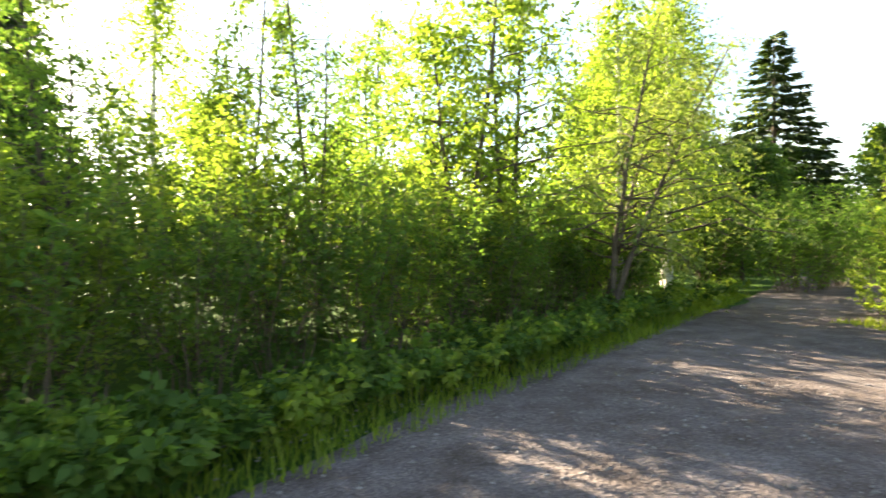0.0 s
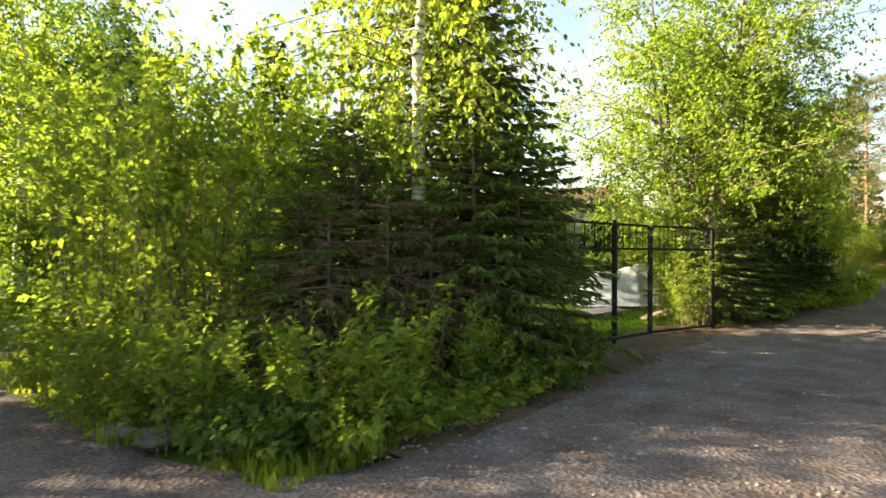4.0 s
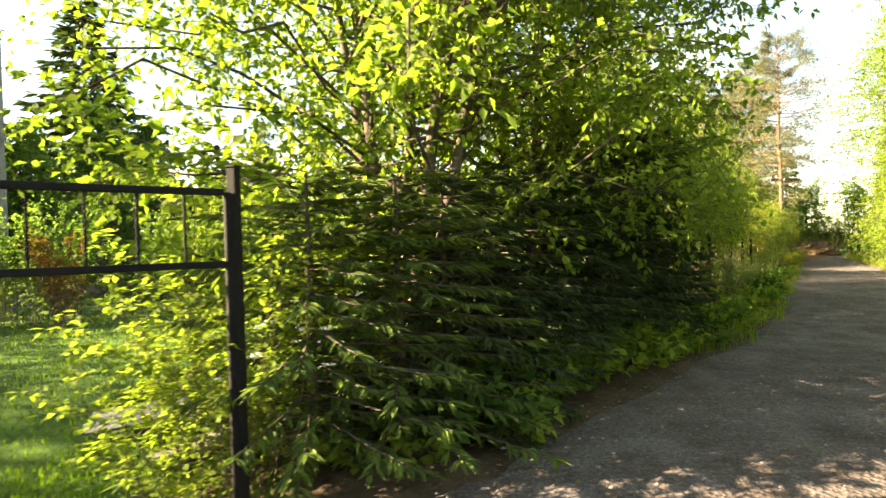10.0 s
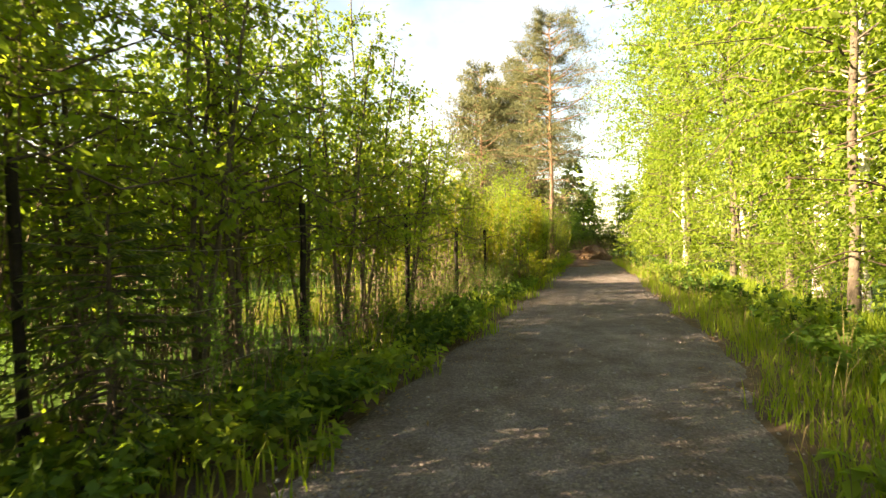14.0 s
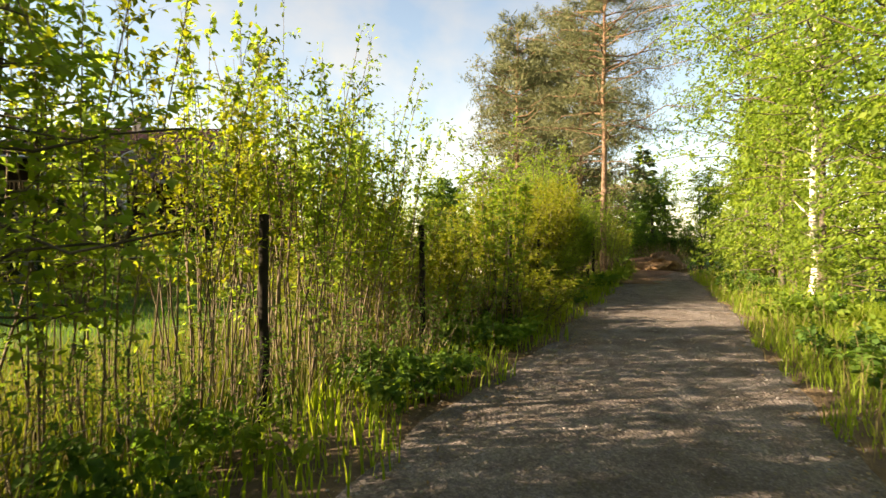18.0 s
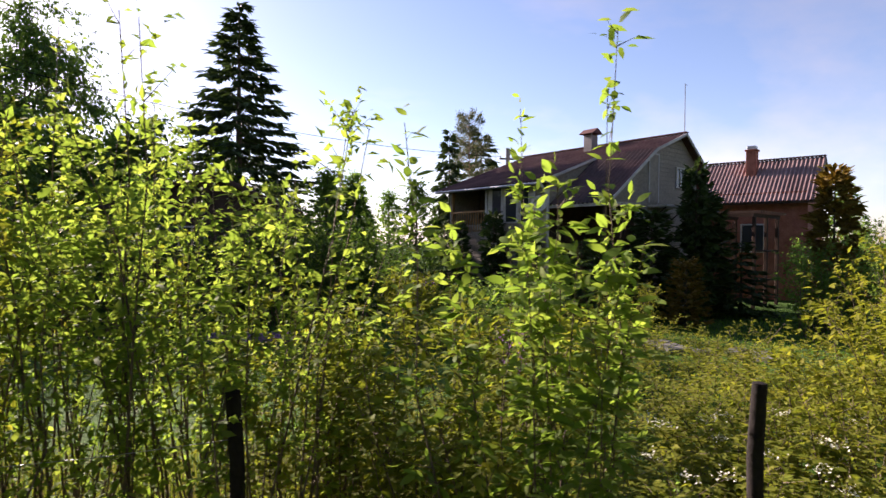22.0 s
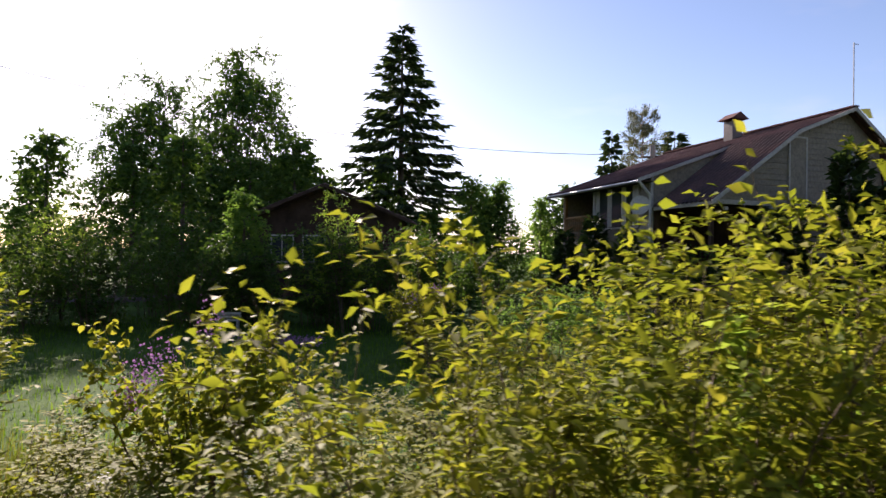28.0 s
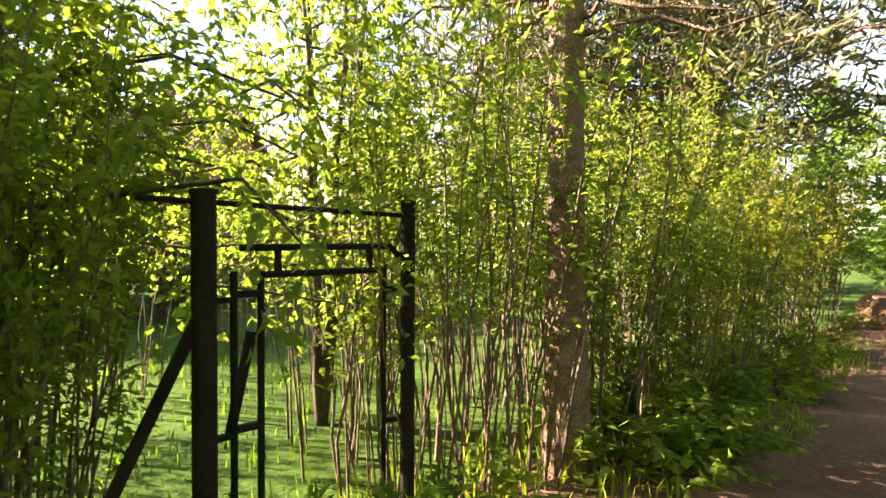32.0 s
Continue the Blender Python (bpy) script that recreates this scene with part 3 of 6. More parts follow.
DARKWOOD = two_scale("dark_timber", (0.03, 0.018, 0.012), (0.09, 0.055, 0.038), 1.5, 25, 0.85, 0, 0.5, 0.008, 0.2)
WARMWOOD = two_scale("varnished_rail_wood", (0.2, 0.1, 0.035), (0.38, 0.22, 0.09), 2, 25, 0.5, 0, 0.3, 0.004)
GREYWOOD = two_scale("weathered_board", (0.2, 0.18, 0.15), (0.42, 0.39, 0.33), 2, 30, 0.9, 0, 0.5, 0.006, 0.2, 0.2)
BRICK = two_scale("red_brick", (0.24, 0.08, 0.05), (0.38, 0.15, 0.10), 3, 25, 0.9, 0, 0.5, 0.006)
CONCRETE = two_scale("pale_concrete", (0.33, 0.32, 0.3), (0.5, 0.49, 0.46), 1.5, 25, 0.9, 0, 0.4, 0.006)
TARP = two_scale("white_plastic_sheet", (0.34, 0.38, 0.44), (0.6, 0.63, 0.68), 1.5, 6, 0.35, 0, 0.5, 0.05, 0.5)
SHEETGREY = two_scale("dull_grey_sheet", (0.07, 0.075, 0.085), (0.14, 0.145, 0.16), 1.5, 25, 0.7, 0, 0.3, 0.004)
POLEGREY = two_scale("weathered_pole", (0.17, 0.155, 0.145), (0.29, 0.27, 0.255), 1.5, 25, 0.9, 0, 0.4, 0.006)
GLASS, glnt, glp = shade("window_glass", 0.04, 0, 0.6)
glp.inputs["Base Color"].default_value = (0.03, 0.035, 0.04, 1)
CURTAIN = two_scale("pale_curtain", (0.35, 0.33, 0.28), (0.55, 0.52, 0.46), 3, 20, 0.9)
INSIDE = two_scale("dim_interior", (0.03, 0.025, 0.02), (0.06, 0.05, 0.04), 1, 10, 0.9)

# ---- ground ----
rng = np.random.default_rng(11)


def wavy(x, seed=0.0, amp=0.12):
    return amp * (math.sin(x * 0.9 + seed) * 0.5 + math.sin(x * 2.3 + seed * 2) * 0.3 + math.sin(x * 5.1 + seed * 3) * 0.2)


def lane_left(x):
    """The lane's garden-side edge."""
    if x < 16:
        return 2.9 + wavy(x, 0.0, 0.06)
    if x < 24:
        return 2.85 - 1.5 * (x - 16) / 8 + wavy(x)
    return 1.35 + max(0, (x - 40)) * 0.025 + wavy(x)


def road_left(x):
    """The gravel's left edge: the fork widens it as far as the side track's own edge."""
    if x < 7.7:
        return max(2.9, x + 5.3 - 0.13 * max(0, x) + wavy(x, 1.0, 0.2))
    return lane_left(x) + (3.2 * ((8.8 - x) / 1.4) ** 2.2 if x < 8.8 else 0)


def road_height(x, y):
    return 0.012 + 0.035 * max(0, 1 - ((y - 0.3) / 2.2) ** 2) + 0.012 * noise.noise((x * 0.8, y * 1.6, 3))


def lane_right(x):
    return -1.66 + max(0, (x - 44)) * 0.06 + wavy(x, 2.0) - 0.4 * math.exp(-(((x - 32) / 4.5) ** 2)) - (0.55 if x < 18 else 0)


def sheet(name, pts_rows, mat, label, category="ground"):
    """A sheet of quads from rows of points across it."""
    v, f = [], []
    n = len(pts_rows[0])
    for r in pts_rows:
        v += [tuple(p) for p in r]
    for i in range(len(pts_rows) - 1):
        for j in range(n - 1):
            a = i * n + j
            f.append((a, a + n, a + n + 1, a + 1))
    me = bpy.data.meshes.new(name)
    me.from_pydata(v, [], f)
    me.polygons.foreach_set("use_smooth", [True] * len(f))
    me.materials.append(mat)
    me.update()
    ob = new(name, me)
    return tagged(ob, label, category, "", "structure")


_g = np.concatenate([[-2000, -400, -120, -60], np.arange(-40, 101, 2.0), [130, 200, 500, 2000]])
sheet("ground", [[(x, y, -0.06 + 0.03 * noise.noise((x * 0.3, y * 0.3, 0)) if abs(y) < 60 and -60 < x < 100 else -0.06) for x in _g] for y in _g], TURF, "rough green turf and soil reaching to the horizon")

_rows = []
for x in np.arange(-14, 66.01, 0.25):
    a, b = lane_right(x), road_left(x)
    if x > 60:
        k = (x - 60) / 6
        a, b = a + 1.2 * k, b + 0.8 * k
    row = []
    for t in np.linspace(0, 1, 25):
        y = a + (b - a) * t
        z = road_height(x, y)
        row.append((x, y, z if 0 < t < 1 else -0.03))
    _rows.append(row)
sheet("road_lane", _rows, GRAVEL, "grey-brown gravel lane with worn uneven edges", "gravel lane")

# the side track that forks off between the shrubs and the hedge island
_rows = []
for s in np.arange(2.0, 46, 0.4):
    cx, cy = 2.2 + s * 0.71, 3.4 + s * 0.69
    wl = 2.95 - 0.9 * min(1, max(0, s / 12)) + wavy(s, 1.0, 0.2)
    wr = 3.9 - 2.3 * min(1, max(0, (s - 4.2) / 2.6)) + wavy(s, 4.0, 0.12)
    row = []
    for t in np.linspace(-1, 1, 17):
        o = t * (wr if t > 0 else wl)
        x, y = cx + o * 0.69, cy - o * 0.71
        row.append((x, y, road_height(x, y) + 0.005 if abs(t) < 0.99 else -0.06))
    _rows.append(row)
sheet("road_side_track", _rows, GRAVEL, "gravel side track forking off the lane", "gravel lane")

# loose stones on the lane, the largest of them
pb = Bag()
OCT_V = np.array([(1, 0, 0), (0, 1, 0), (-1, 0, 0), (0, -1, 0), (0, 0, 0.8), (0, 0, -0.4)], float)
OCT_F = np.array([(0, 1, 4), (1, 2, 4), (2, 3, 4), (3, 0, 4), (1, 0, 5), (2, 1, 5), (3, 2, 5), (0, 3, 5)])
for i in range(17000):
    x = rng.uniform(-3, 60) if i < 10500 else rng.uniform(-2, 10)
    a, b = lane_right(x), lane_left(x)
    y = rng.uniform(a, b) if rng.uniform() < 0.8 else rng.choice([a, b]) + rng.normal(0, 0.15)
    if x < 9 and rng.uniform() < 0.45:
        y = rng.uniform(2.5, 7.5)
        if x > 6.6:
            continue
    s = 0.007 + 0.02 * rng.uniform() ** 3 + (0.016 if rng.uniform() < (0.06 if x < 10 else 0.03) else 0)
    an = rng.uniform(0, 6.28)
    m = np.array([[math.cos(an), -math.sin(an), 0], [math.sin(an), math.cos(an), 0], [0, 0, 1]])
    t = min(1, max(0, (y - a) / (b - a)))
    z0 = road_height(x, y)
    pb.add((OCT_V * rng.uniform(0.7, 1.3, (6, 1))) @ m.T * (s, s * rng.uniform(0.6, 1), s * 0.6) + (x, y, z0 + s * 0.1), OCT_F)
tagged(new("gravel", pb.mesh("gravel", PEBBLE)), "loose grey gravel stones scattered over the lane", "gravel", "", "stuff")


# strips of bare litter that run unevenly over the lane's edges
def strip(name, x0, x1, edge, inner, outer, mat, label):
    rows = []
    for x in np.arange(x0, x1 + 0.01, 0.16):
        e = edge(x)
        row = []
        for t in (-1, -0.75, -0.5, -0.25, 0, 0.2, 0.5, 0.8, 1):
            y = e + t * (inner if t < 0 else abs(outer)) * (1 if outer > 0 else -1)
            base = 0.022 - 0.05 * max(0, -t) if t < 0 else 0.022 - 0.035 * t
            row.append((x, y, base + 0.03 * noise.noise((x * 1.7, y * 2.6, 7)) + 0.014 * noise.noise((x * 6, y * 6, 2)) - (0.08 if abs(t) == 1 else 0)))
        rows.append(row)
    return sheet(name, rows, mat, label, "soil")


strip("ground_litter_fence", 8.9, 62, lane_left, 0.75, 1.3, SOIL, "brown leaf litter and bare soil beside the lane")
strip("ground_litter_pines", 52.5, 66, lane_left, 2.3, 0.9, NEEDLES, "rust-brown pine needles and litter over the lane").location.z = 0.06
strip("ground_litter_verge", 8, 62, lane_right, 0.45, -0.9, SOIL, "bare soil under the grass verge beside the lane")

scraps = Bag()
_n = 5200
_x = rng.uniform(9.5, 60, _n)
_side = rng.uniform(0, 1, _n) < 0.7
_y = np.array([lane_left(a) - 0.25 + rng.normal(0, 0.3) if s else lane_right(a) + 0.1 + rng.normal(0, 0.22) for a, s in zip(_x, _side)])
blades(scraps, np.stack([_x, _y, np.full(_n, 0.045)], 1), rng.normal(0, 1, (_n, 3)) * (1, 1, 0.12), np.tile([0, 0, 1.0], (_n, 1)) + rng.normal(0, 0.25, (_n, 3)), rng.uniform(0.02, 0.055, _n), rng.uniform(0.012, 0.03, _n), False, 0.1)
tagged(new("fallen_leaves", scraps.mesh("fallen_leaves", DRYLEAF)), "dry brown fallen leaves along the lane's edges", "leaf litter", "", "stuff")

# ---- iron gate on the lane ----
def gate_leaf(width, bars, name="gate_leaf", post_side=0):
    """A black steel frame: mid rail, short bars over it, wire mesh below."""
    top = thing(name)
    h0, h1, h2, w = 0.04, 1.4, 1.77, 0.035
    part("frame_post", beam((0, 0, h0), (0, 0, h2), w, bev=0.004), BLACK, top)
    part("frame_post", beam((width, 0, h0), (width, 0, h2), w, bev=0.004), BLACK, top)
    for z, nm in ((h0 + 0.02, "bottom_rail"), (h1, "mid_rail"), (h2, "top_rail")):
        part(nm, beam((w / 2, 0, z), (width - w / 2, 0, z), w, bev=0.004), BLACK, top)
    for i in range(bars):
        x = width * (i + 1) / (bars + 1)
        part("bar", rod((x, 0, h1 + 0.017), (x, 0, h2 - 0.017), 0.008, 6), BLACK, top)
    b = Bag()
    step = 0.055
    lo, hi = h0 + 0.04, h1 - 0.02
    n = int((width + hi - lo) / step)
    for k in range(n):
        c = (k + 0.5) * step
        for s in (1, -1):
            # lines x + s * z = const, cut to the frame
            pts = []
            xa, xb = max(0.02, c - (hi - lo)), min(width - 0.02, c)
            if xb - xa < 0.02:
                continue
            za, zb = lo + (c - xa), lo + (c - xb)
            if s < 0:
                za, zb = hi + lo - za, hi + lo - zb
            tube(b, [(xa, 0.002 * s, za), (xb, 0.002 * s, zb)], [0.0008, 0.0008], 3)
    ob = new("wire_mesh", b.mesh("wire_mesh", BLACK))
    ob.parent = top
    return top


def line_pose(a, b, z=0.0):
    return pose(a[0], a[1], z, 0, 0, math.degrees(math.atan2(b[1] - a[1], b[0] - a[0])))


G0, G1, G2, G3 = (12.45, 4.0), (14.4, 3.65), (15.42, 3.48), (17.1, 2.95)
for a, b, bars, lab in ((G0, G1, 7, "closed leaf"), (G1, G2, 4, "narrow wicket leaf"), (G2, G3, 7, "wide leaf")):
    d = math.dist(a, b)
    leaf = gate_leaf(d - 0.07, bars)
    leaf.matrix_basis = line_pose(a, b) @ pose(0.035, 0, 0)
    tagged(leaf, "black steel gate, %s with wire mesh and short bars" % lab, "gate", "gate leaves on the lane")
for p, h in ((G0, 1.8), (G1, 1.82), (G3, 1.9)):
    gp_ob = thing("gate_post", (p[0], p[1], 0), 15, "black square steel gate post beside the lane", "post", "gate posts on the lane")
    part("shaft", box((-0.026, -0.026, -0.2), (0.026, 0.026, h), None, 0.004), BLACK, gp_ob)
    part("cap", box((-0.03, -0.03, h), (0.03, 0.03, h + 0.012), None, 0.003), BLACK, gp_ob)
lock = thing("padlock", (14.42, 3.6, 1.0), -15, "small white metal padlock hanging on the gate", "padlock")
part("body", box((-0.035, -0.02, -0.05), (0.035, 0.02, 0.03), None, 0.008), STEEL, lock)
part("shackle", rod((-0.02, 0, 0.03), (-0.02, 0, 0.07), 0.006), STEEL, lock)
part("shackle", rod((0.02, 0, 0.03), (0.02, 0, 0.07), 0.006), STEEL, lock)
part("shackle", rod((-0.02, 0, 0.07), (0.02, 0, 0.07), 0.006), STEEL, lock)
part("drop_bolt", rod((0.98, -0.12, -0.06), (0.98, -0.12, 0.5), 0.008), BLACK, lock)


# ---- fence posts along the garden ----
def fence_post(x, y, h, r=0.035, tilt=(0, 0), mat=POSTWOOD):
    top = thing("fence_post", (x, y, 0), 0, "dark weathered wooden fence post among the shrubs", "post", "fence posts along the lane")
    b = Bag()
    q = np.linspace(0, 1, 6)
    k = np.random.default_rng(int(x * 100))
    pts = np.stack([tilt[0] * q + k.normal(0, 0.006, 6), tilt[1] * q + k.normal(0, 0.006, 6), -0.2 + (h + 0.2) * q], 1)
    tube(b, pts, r * k.uniform(0.92, 1.06, 6), 8)
    c = len(b.v[0])
    b.add(np.vstack([b.v[0][-8:], pts[-1:] + [[0, 0, 0.01]]]), [[i, (i + 1) % 8, 8] for i in range(8)])
    ob = new("shaft", b.mesh("shaft", mat))
    ob.parent = top
    return top


for x, y, h in ((26.22, 2.64, 1.94), (29.2, 2.55, 1.85), (32.3, 2.5, 1.85), (35.5, 2.55, 1.7), (38.64, 2.58, 1.7), (41.3, 2.2, 1.72), (44.5, 2.5, 1.55), (47.6, 2.6, 1.6), (57.55, 2.77, 1.62), (60.3, 3.0, 1.6)):
    fence_post(x, y, h, 0.04 if 34 < x < 43 else 0.034, (rng.normal(0, 0.03), rng.normal(0, 0.03)))
wire_set = thing("wire_fence", (26.22, 2.62, 0), 0, "thin rusty fence wires strung between the posts", "fence")
_xs = [26.22, 29.2, 32.3, 35.5, 38.64]
for z in (0.45, 0.95, 1.45):
    for a, b in zip(_xs, _xs[1:]):
        q = np.linspace(0, 1, 6)
        wire = Bag()
        tube(wire, np.stack([a - 26.22 + (b - a) * q, 0 * q, z - 0.08 * q * (1 - q) * 4], 1), np.full(6, 0.0025), 3)
        new("wire", wire.mesh("wire", STEEL)).parent = wire_set


# ---- garden wicket near the end ----
wk = thing("garden_wicket", (52.66, 2.7, 0), -2.7, "black pipe garden gate frame with an open view through it", "gate")
W = 1.05
for x, h, r in ((0, 1.74, 0.05), (W, 1.74, 0.04)):
    p_ob = part("post", rod((x, 0, -0.2), (x, 0, h), r, 10), POSTWOOD, wk)
    part("post_cap", rod((x, 0, h), (x, 0, h + 0.02), r * 1.12, 10), POSTWOOD, wk)
part("lintel_pipe", rod((-0.25, 0, 1.715), (W - 0.03, 0, 1.68), 0.012), BLACK, wk)
for z in (1.52, 1.4):
    inset = 0.16 if z > 1.45 else 0.24
    part("top_rail", rod((inset, 0.02, z), (W - (0.1 if z > 1.45 else 0.14), 0.02, z), 0.016), BLACK, wk)
part("corner_bend", rod((W - 0.1, 0.02, 1.52), (W - 0.045, 0.02, 1.47), 0.016), BLACK, wk)
for x in (0.13, 0.25):
    part("stile", rod((x, 0.02, 0.12), (x, 0.02, 1.42), 0.017), BLACK, wk)
part("stile", rod((W - 0.14, 0.02, 0.12), (W - 0.14, 0.02, 1.42), 0.014), BLACK, wk)
for z in (0.74, 1.32):
    part("rung", beam((0.13, 0.02, z), (0.25, 0.02, z), 0.03), BLACK, wk)
    part("hinge", beam((0.05, 0.01, z - 0.02), (0.13, 0.02, z - 0.02), 0.025), BLACK, wk)
for z in (0.62, 1.3):
    part("latch_plate", beam((W - 0.14, 0.02, z), (W - 0.04, 0.0, z), 0.03), BLACK, wk)
for x in (0.33, 0.82):
    part("rail_tie", beam((x, 0.02, 1.4), (x, 0.02, 1.52), 0.025), BLACK, wk)
part("brace", beam((-0.42, 0.1, 0.35), (0.02, 0.03, 1.3), 0.045), POSTWOOD, wk, "leaning grey timber brace")
part("brace", beam((0.12, 0.05, 0.7), (0.22, 0.05, 1.15), 0.035), POSTWOOD, wk)


# ---- house with the veranda ----
def corrugated(corners, waves, amp, mat, name, parent, rows=4):
    """A wavy sheet between two edges: (top a, top b, foot a, foot b); waves run from the top to the foot."""
    ta, tb, fa, fb = (np.array(c, float) for c in corners)
    n = np.cross(tb - ta, fa - ta)
    n /= np.linalg.norm(n)
    if n[2] < 0:
        n = -n
    cols = waves * 6
    v, f = [], []
    for side in (0, 1):
        for i in range(rows + 1):
            for j in range(cols + 1):
                s, t = j / cols, i / rows
                p = (ta * (1 - s) + tb * s) * (1 - t) + (fa * (1 - s) + fb * s) * t
                v.append(p + n * (amp * math.sin(2 * math.pi * waves * s) - (0.012 if side else 0)))
    k = (rows + 1) * (cols + 1)
    for side in (0, 1):
        for i in range(rows):
            for j in range(cols):
                a = side * k + i * (cols + 1) + j
                q = (a, a + 1, a + cols + 2, a + cols + 1)
                f.append(q if side else q[::-1])
    me = bpy.data.meshes.new(name)
    me.from_pydata([tuple(p) for p in v], [], f)
    me.polygons.foreach_set("use_smooth", [True] * len(f))
    me.materials.append(mat)
    me.update()
    ob = new(name, me)
    ob.parent = parent
    return ob


def clad(parent, outline_at, z0, z1, plane, step=0.16, mat=SIDING):
    """Clapboards, each tilted a little, cut to the outline; plane(a, z, out) gives the place."""
    z = z0
    while z < z1 - 0.02:
        zt = min(z + step, z1)
        for a0, a1 in outline_at(z, zt):
            if a1 - a0 < 0.05:
                continue
            bm = bmesh.new()
            a0t, a1t = a0, a1
            vs = [bm.verts.new(plane(a, zz, o)) for a, zz, o in ((a0, z, 0.024), (a1, z, 0.024), (a1t, zt, 0.006), (a0t, zt, 0.006), (a0, z, 0.0), (a1, z, 0.0), (a1t, zt, 0.0), (a0t, zt, 0.0))]
            for q in ((0, 1, 2, 3), (4, 7, 6, 5), (0, 4, 5, 1), (1, 5, 6, 2), (3, 2, 6, 7), (0, 3, 7, 4)):
                bm.faces.new([vs[i] for i in q])
            bmesh.ops.recalc_face_normals(bm, faces=bm.faces)
            part("board", bm, mat, parent)
        z += step


def window(parent, lo, hi, axis, panes, frame_mat=TRIMWHITE, depth=0.06, curtain=True):
    """A window in a wall: frame, mullions, panes with a dim room and curtains behind. axis: 'x' spans x, 'y' spans y; outside is -y or -x."""
    (a0, z0), (a1, z1), c = lo, hi, axis[1]
    def at(a, o, z):
        return (a, c + o, z) if axis[0] == "x" else (c + o, a, z)
    win = part("window", box([min(p) for p in zip(at(a0, 0.09, z0), at(a1, 0.1, z1))], [max(p) for p in zip(at(a0, 0.09, z0), at(a1, 0.1, z1))]), INSIDE, parent, "window with a pale frame")
    t = 0.06
    for p, q in (((a0, z0 - t), (a1, z0)), ((a0, z1), (a1, z1 + t)), ((a0 - t, z0 - t), (a0, z1 + t)), ((a1, z0 - t), (a1 + t, z1 + t))):
        u, w = at(p[0], -0.045, p[1]), at(q[0], 0.02, q[1])
        part("window_frame", box([min(k) for k in zip(u, w)], [max(k) for k in zip(u, w)]), frame_mat, win)
    for i in range(panes):
        s0, s1 = a0 + (a1 - a0) * i / panes, a0 + (a1 - a0) * (i + 1) / panes
        u, w = at(s0 + 0.012, -0.004, z0), at(s1 - 0.012, 0.004, z1)
        part("pane", box([min(k) for k in zip(u, w)], [max(k) for k in zip(u, w)]), GLASS, win)
        if i:
            u, w = at(s0 - 0.02, -0.03, z0), at(s0 + 0.02, 0.02, z1)
            part("mullion", box([min(k) for k in zip(u, w)], [max(k) for k in zip(u, w)]), frame_mat, win)
    return win


hs = thing("house", (52.56, 19.36, 0), 27, "beige clapboard house with a red-brown sheet roof and glazed veranda", "house")
# gable front at y = 0, ridge along y; the porch is cut into the front corner, the glazed veranda lies behind it
RIDGE, BREAK, FOOT, WINGX, WINGY, BACK = 6.66, (-2.05, 5.9), (-4.8, 3.94), -4.98, 2.28, 7.9
PORCHX, KNEE, WR = -2.8, (1.3, 5.68), 1.45


def gable_left(z):
    if z < 3.9:
        return PORCHX
    if z < BREAK[1]:
        return BREAK[0] - (BREAK[1] - z) / 0.713
    return -(RIDGE - z) / 0.371


def gable_right(z):
    if z < 4.3:
        return WR
    return WR - (z - 4.3) * 0.109 if z < KNEE[1] else KNEE[0] * (RIDGE - z) / 0.98


def gable_span(z, zt):
    lo, hi = gable_left(zt if z >= 3.9 else z), gable_right(zt)
    return [(lo, -0.31), (0.31, hi)] if zt > 4.62 and z < 5.45 else [(lo, hi)]


part("wall", poly_prism([(PORCHX, 0), (WR, 0), (WR, 4.3), KNEE, (0, RIDGE), BREAK, (FOOT[0], 3.94), (PORCHX, 3.9)], 0.14), SIDING, hs)
clad(hs, gable_span, 0.6, 3.9, lambda a, z, o: (a, -o, z))
clad(hs, gable_span, 3.9, 6.5, lambda a, z, o: (a, -o, z))
part("plinth", box((PORCHX, -0.03, -0.2), (WR + 0.02, 0.1, 0.6)), CONCRETE, hs)
# loft door with its surround, and the small gable window
part("loft_door", box((-2.13, -0.05, 4.03), (-1.56, -0.026, 5.76)), SIDING, hs, "beige boarded loft door with a pale surround")
for lo, hi in (((-2.18, -0.06, 4.0), (-2.13, -0.02, 5.8)), ((-1.56, -0.06, 4.0), (-1.51, -0.02, 5.8)), ((-2.18, -0.062, 5.76), (-1.51, -0.02, 5.81))):
    part("door_trim", box(lo, hi), TRIMWHITE, hs)
window(hs, (-0.25, 4.69), (0.25, 5.38), ("x", -0.03), 2)
window(hs, (-2.7, 2.9), (-2.25, 3.4), ("x", -0.03), 1)
part("awning", box((-2.15, -0.75, 3.82), (-0.75, 0, 3.9)), TRIMWHITE, hs, "small pale canopy over the side door")
for x in (-2.1, -0.8):
    part("awning_bracket", beam((x, -0.68, 3.8), (x, -0.03, 3.3), 0.04), DARKWOOD, hs)
part("porch_beam", box((FOOT[0], -0.07, 3.8), (PORCHX + 0.06, 0.07, 3.92)), TRIMWHITE, hs)
part("porch_side_beam", box((FOOT[0] - 0.06, 0.07, 3.78), (FOOT[0] + 0.06, WINGY, 3.9)), TRIMWHITE, hs)
for x, m in ((FOOT[0] + 0.02, DARKWOOD), (-3.75, DARKWOOD), (PORCHX, TRIMWHITE)):
    part("porch_post", box((x - 0.05, -0.05, 0), (x + 0.05, 0.05, 3.8)), m, hs)
part("porch_rail", box((FOOT[0], -0.03, 2.2), (PORCHX, 0.03, 2.28)), DARKWOOD, hs)
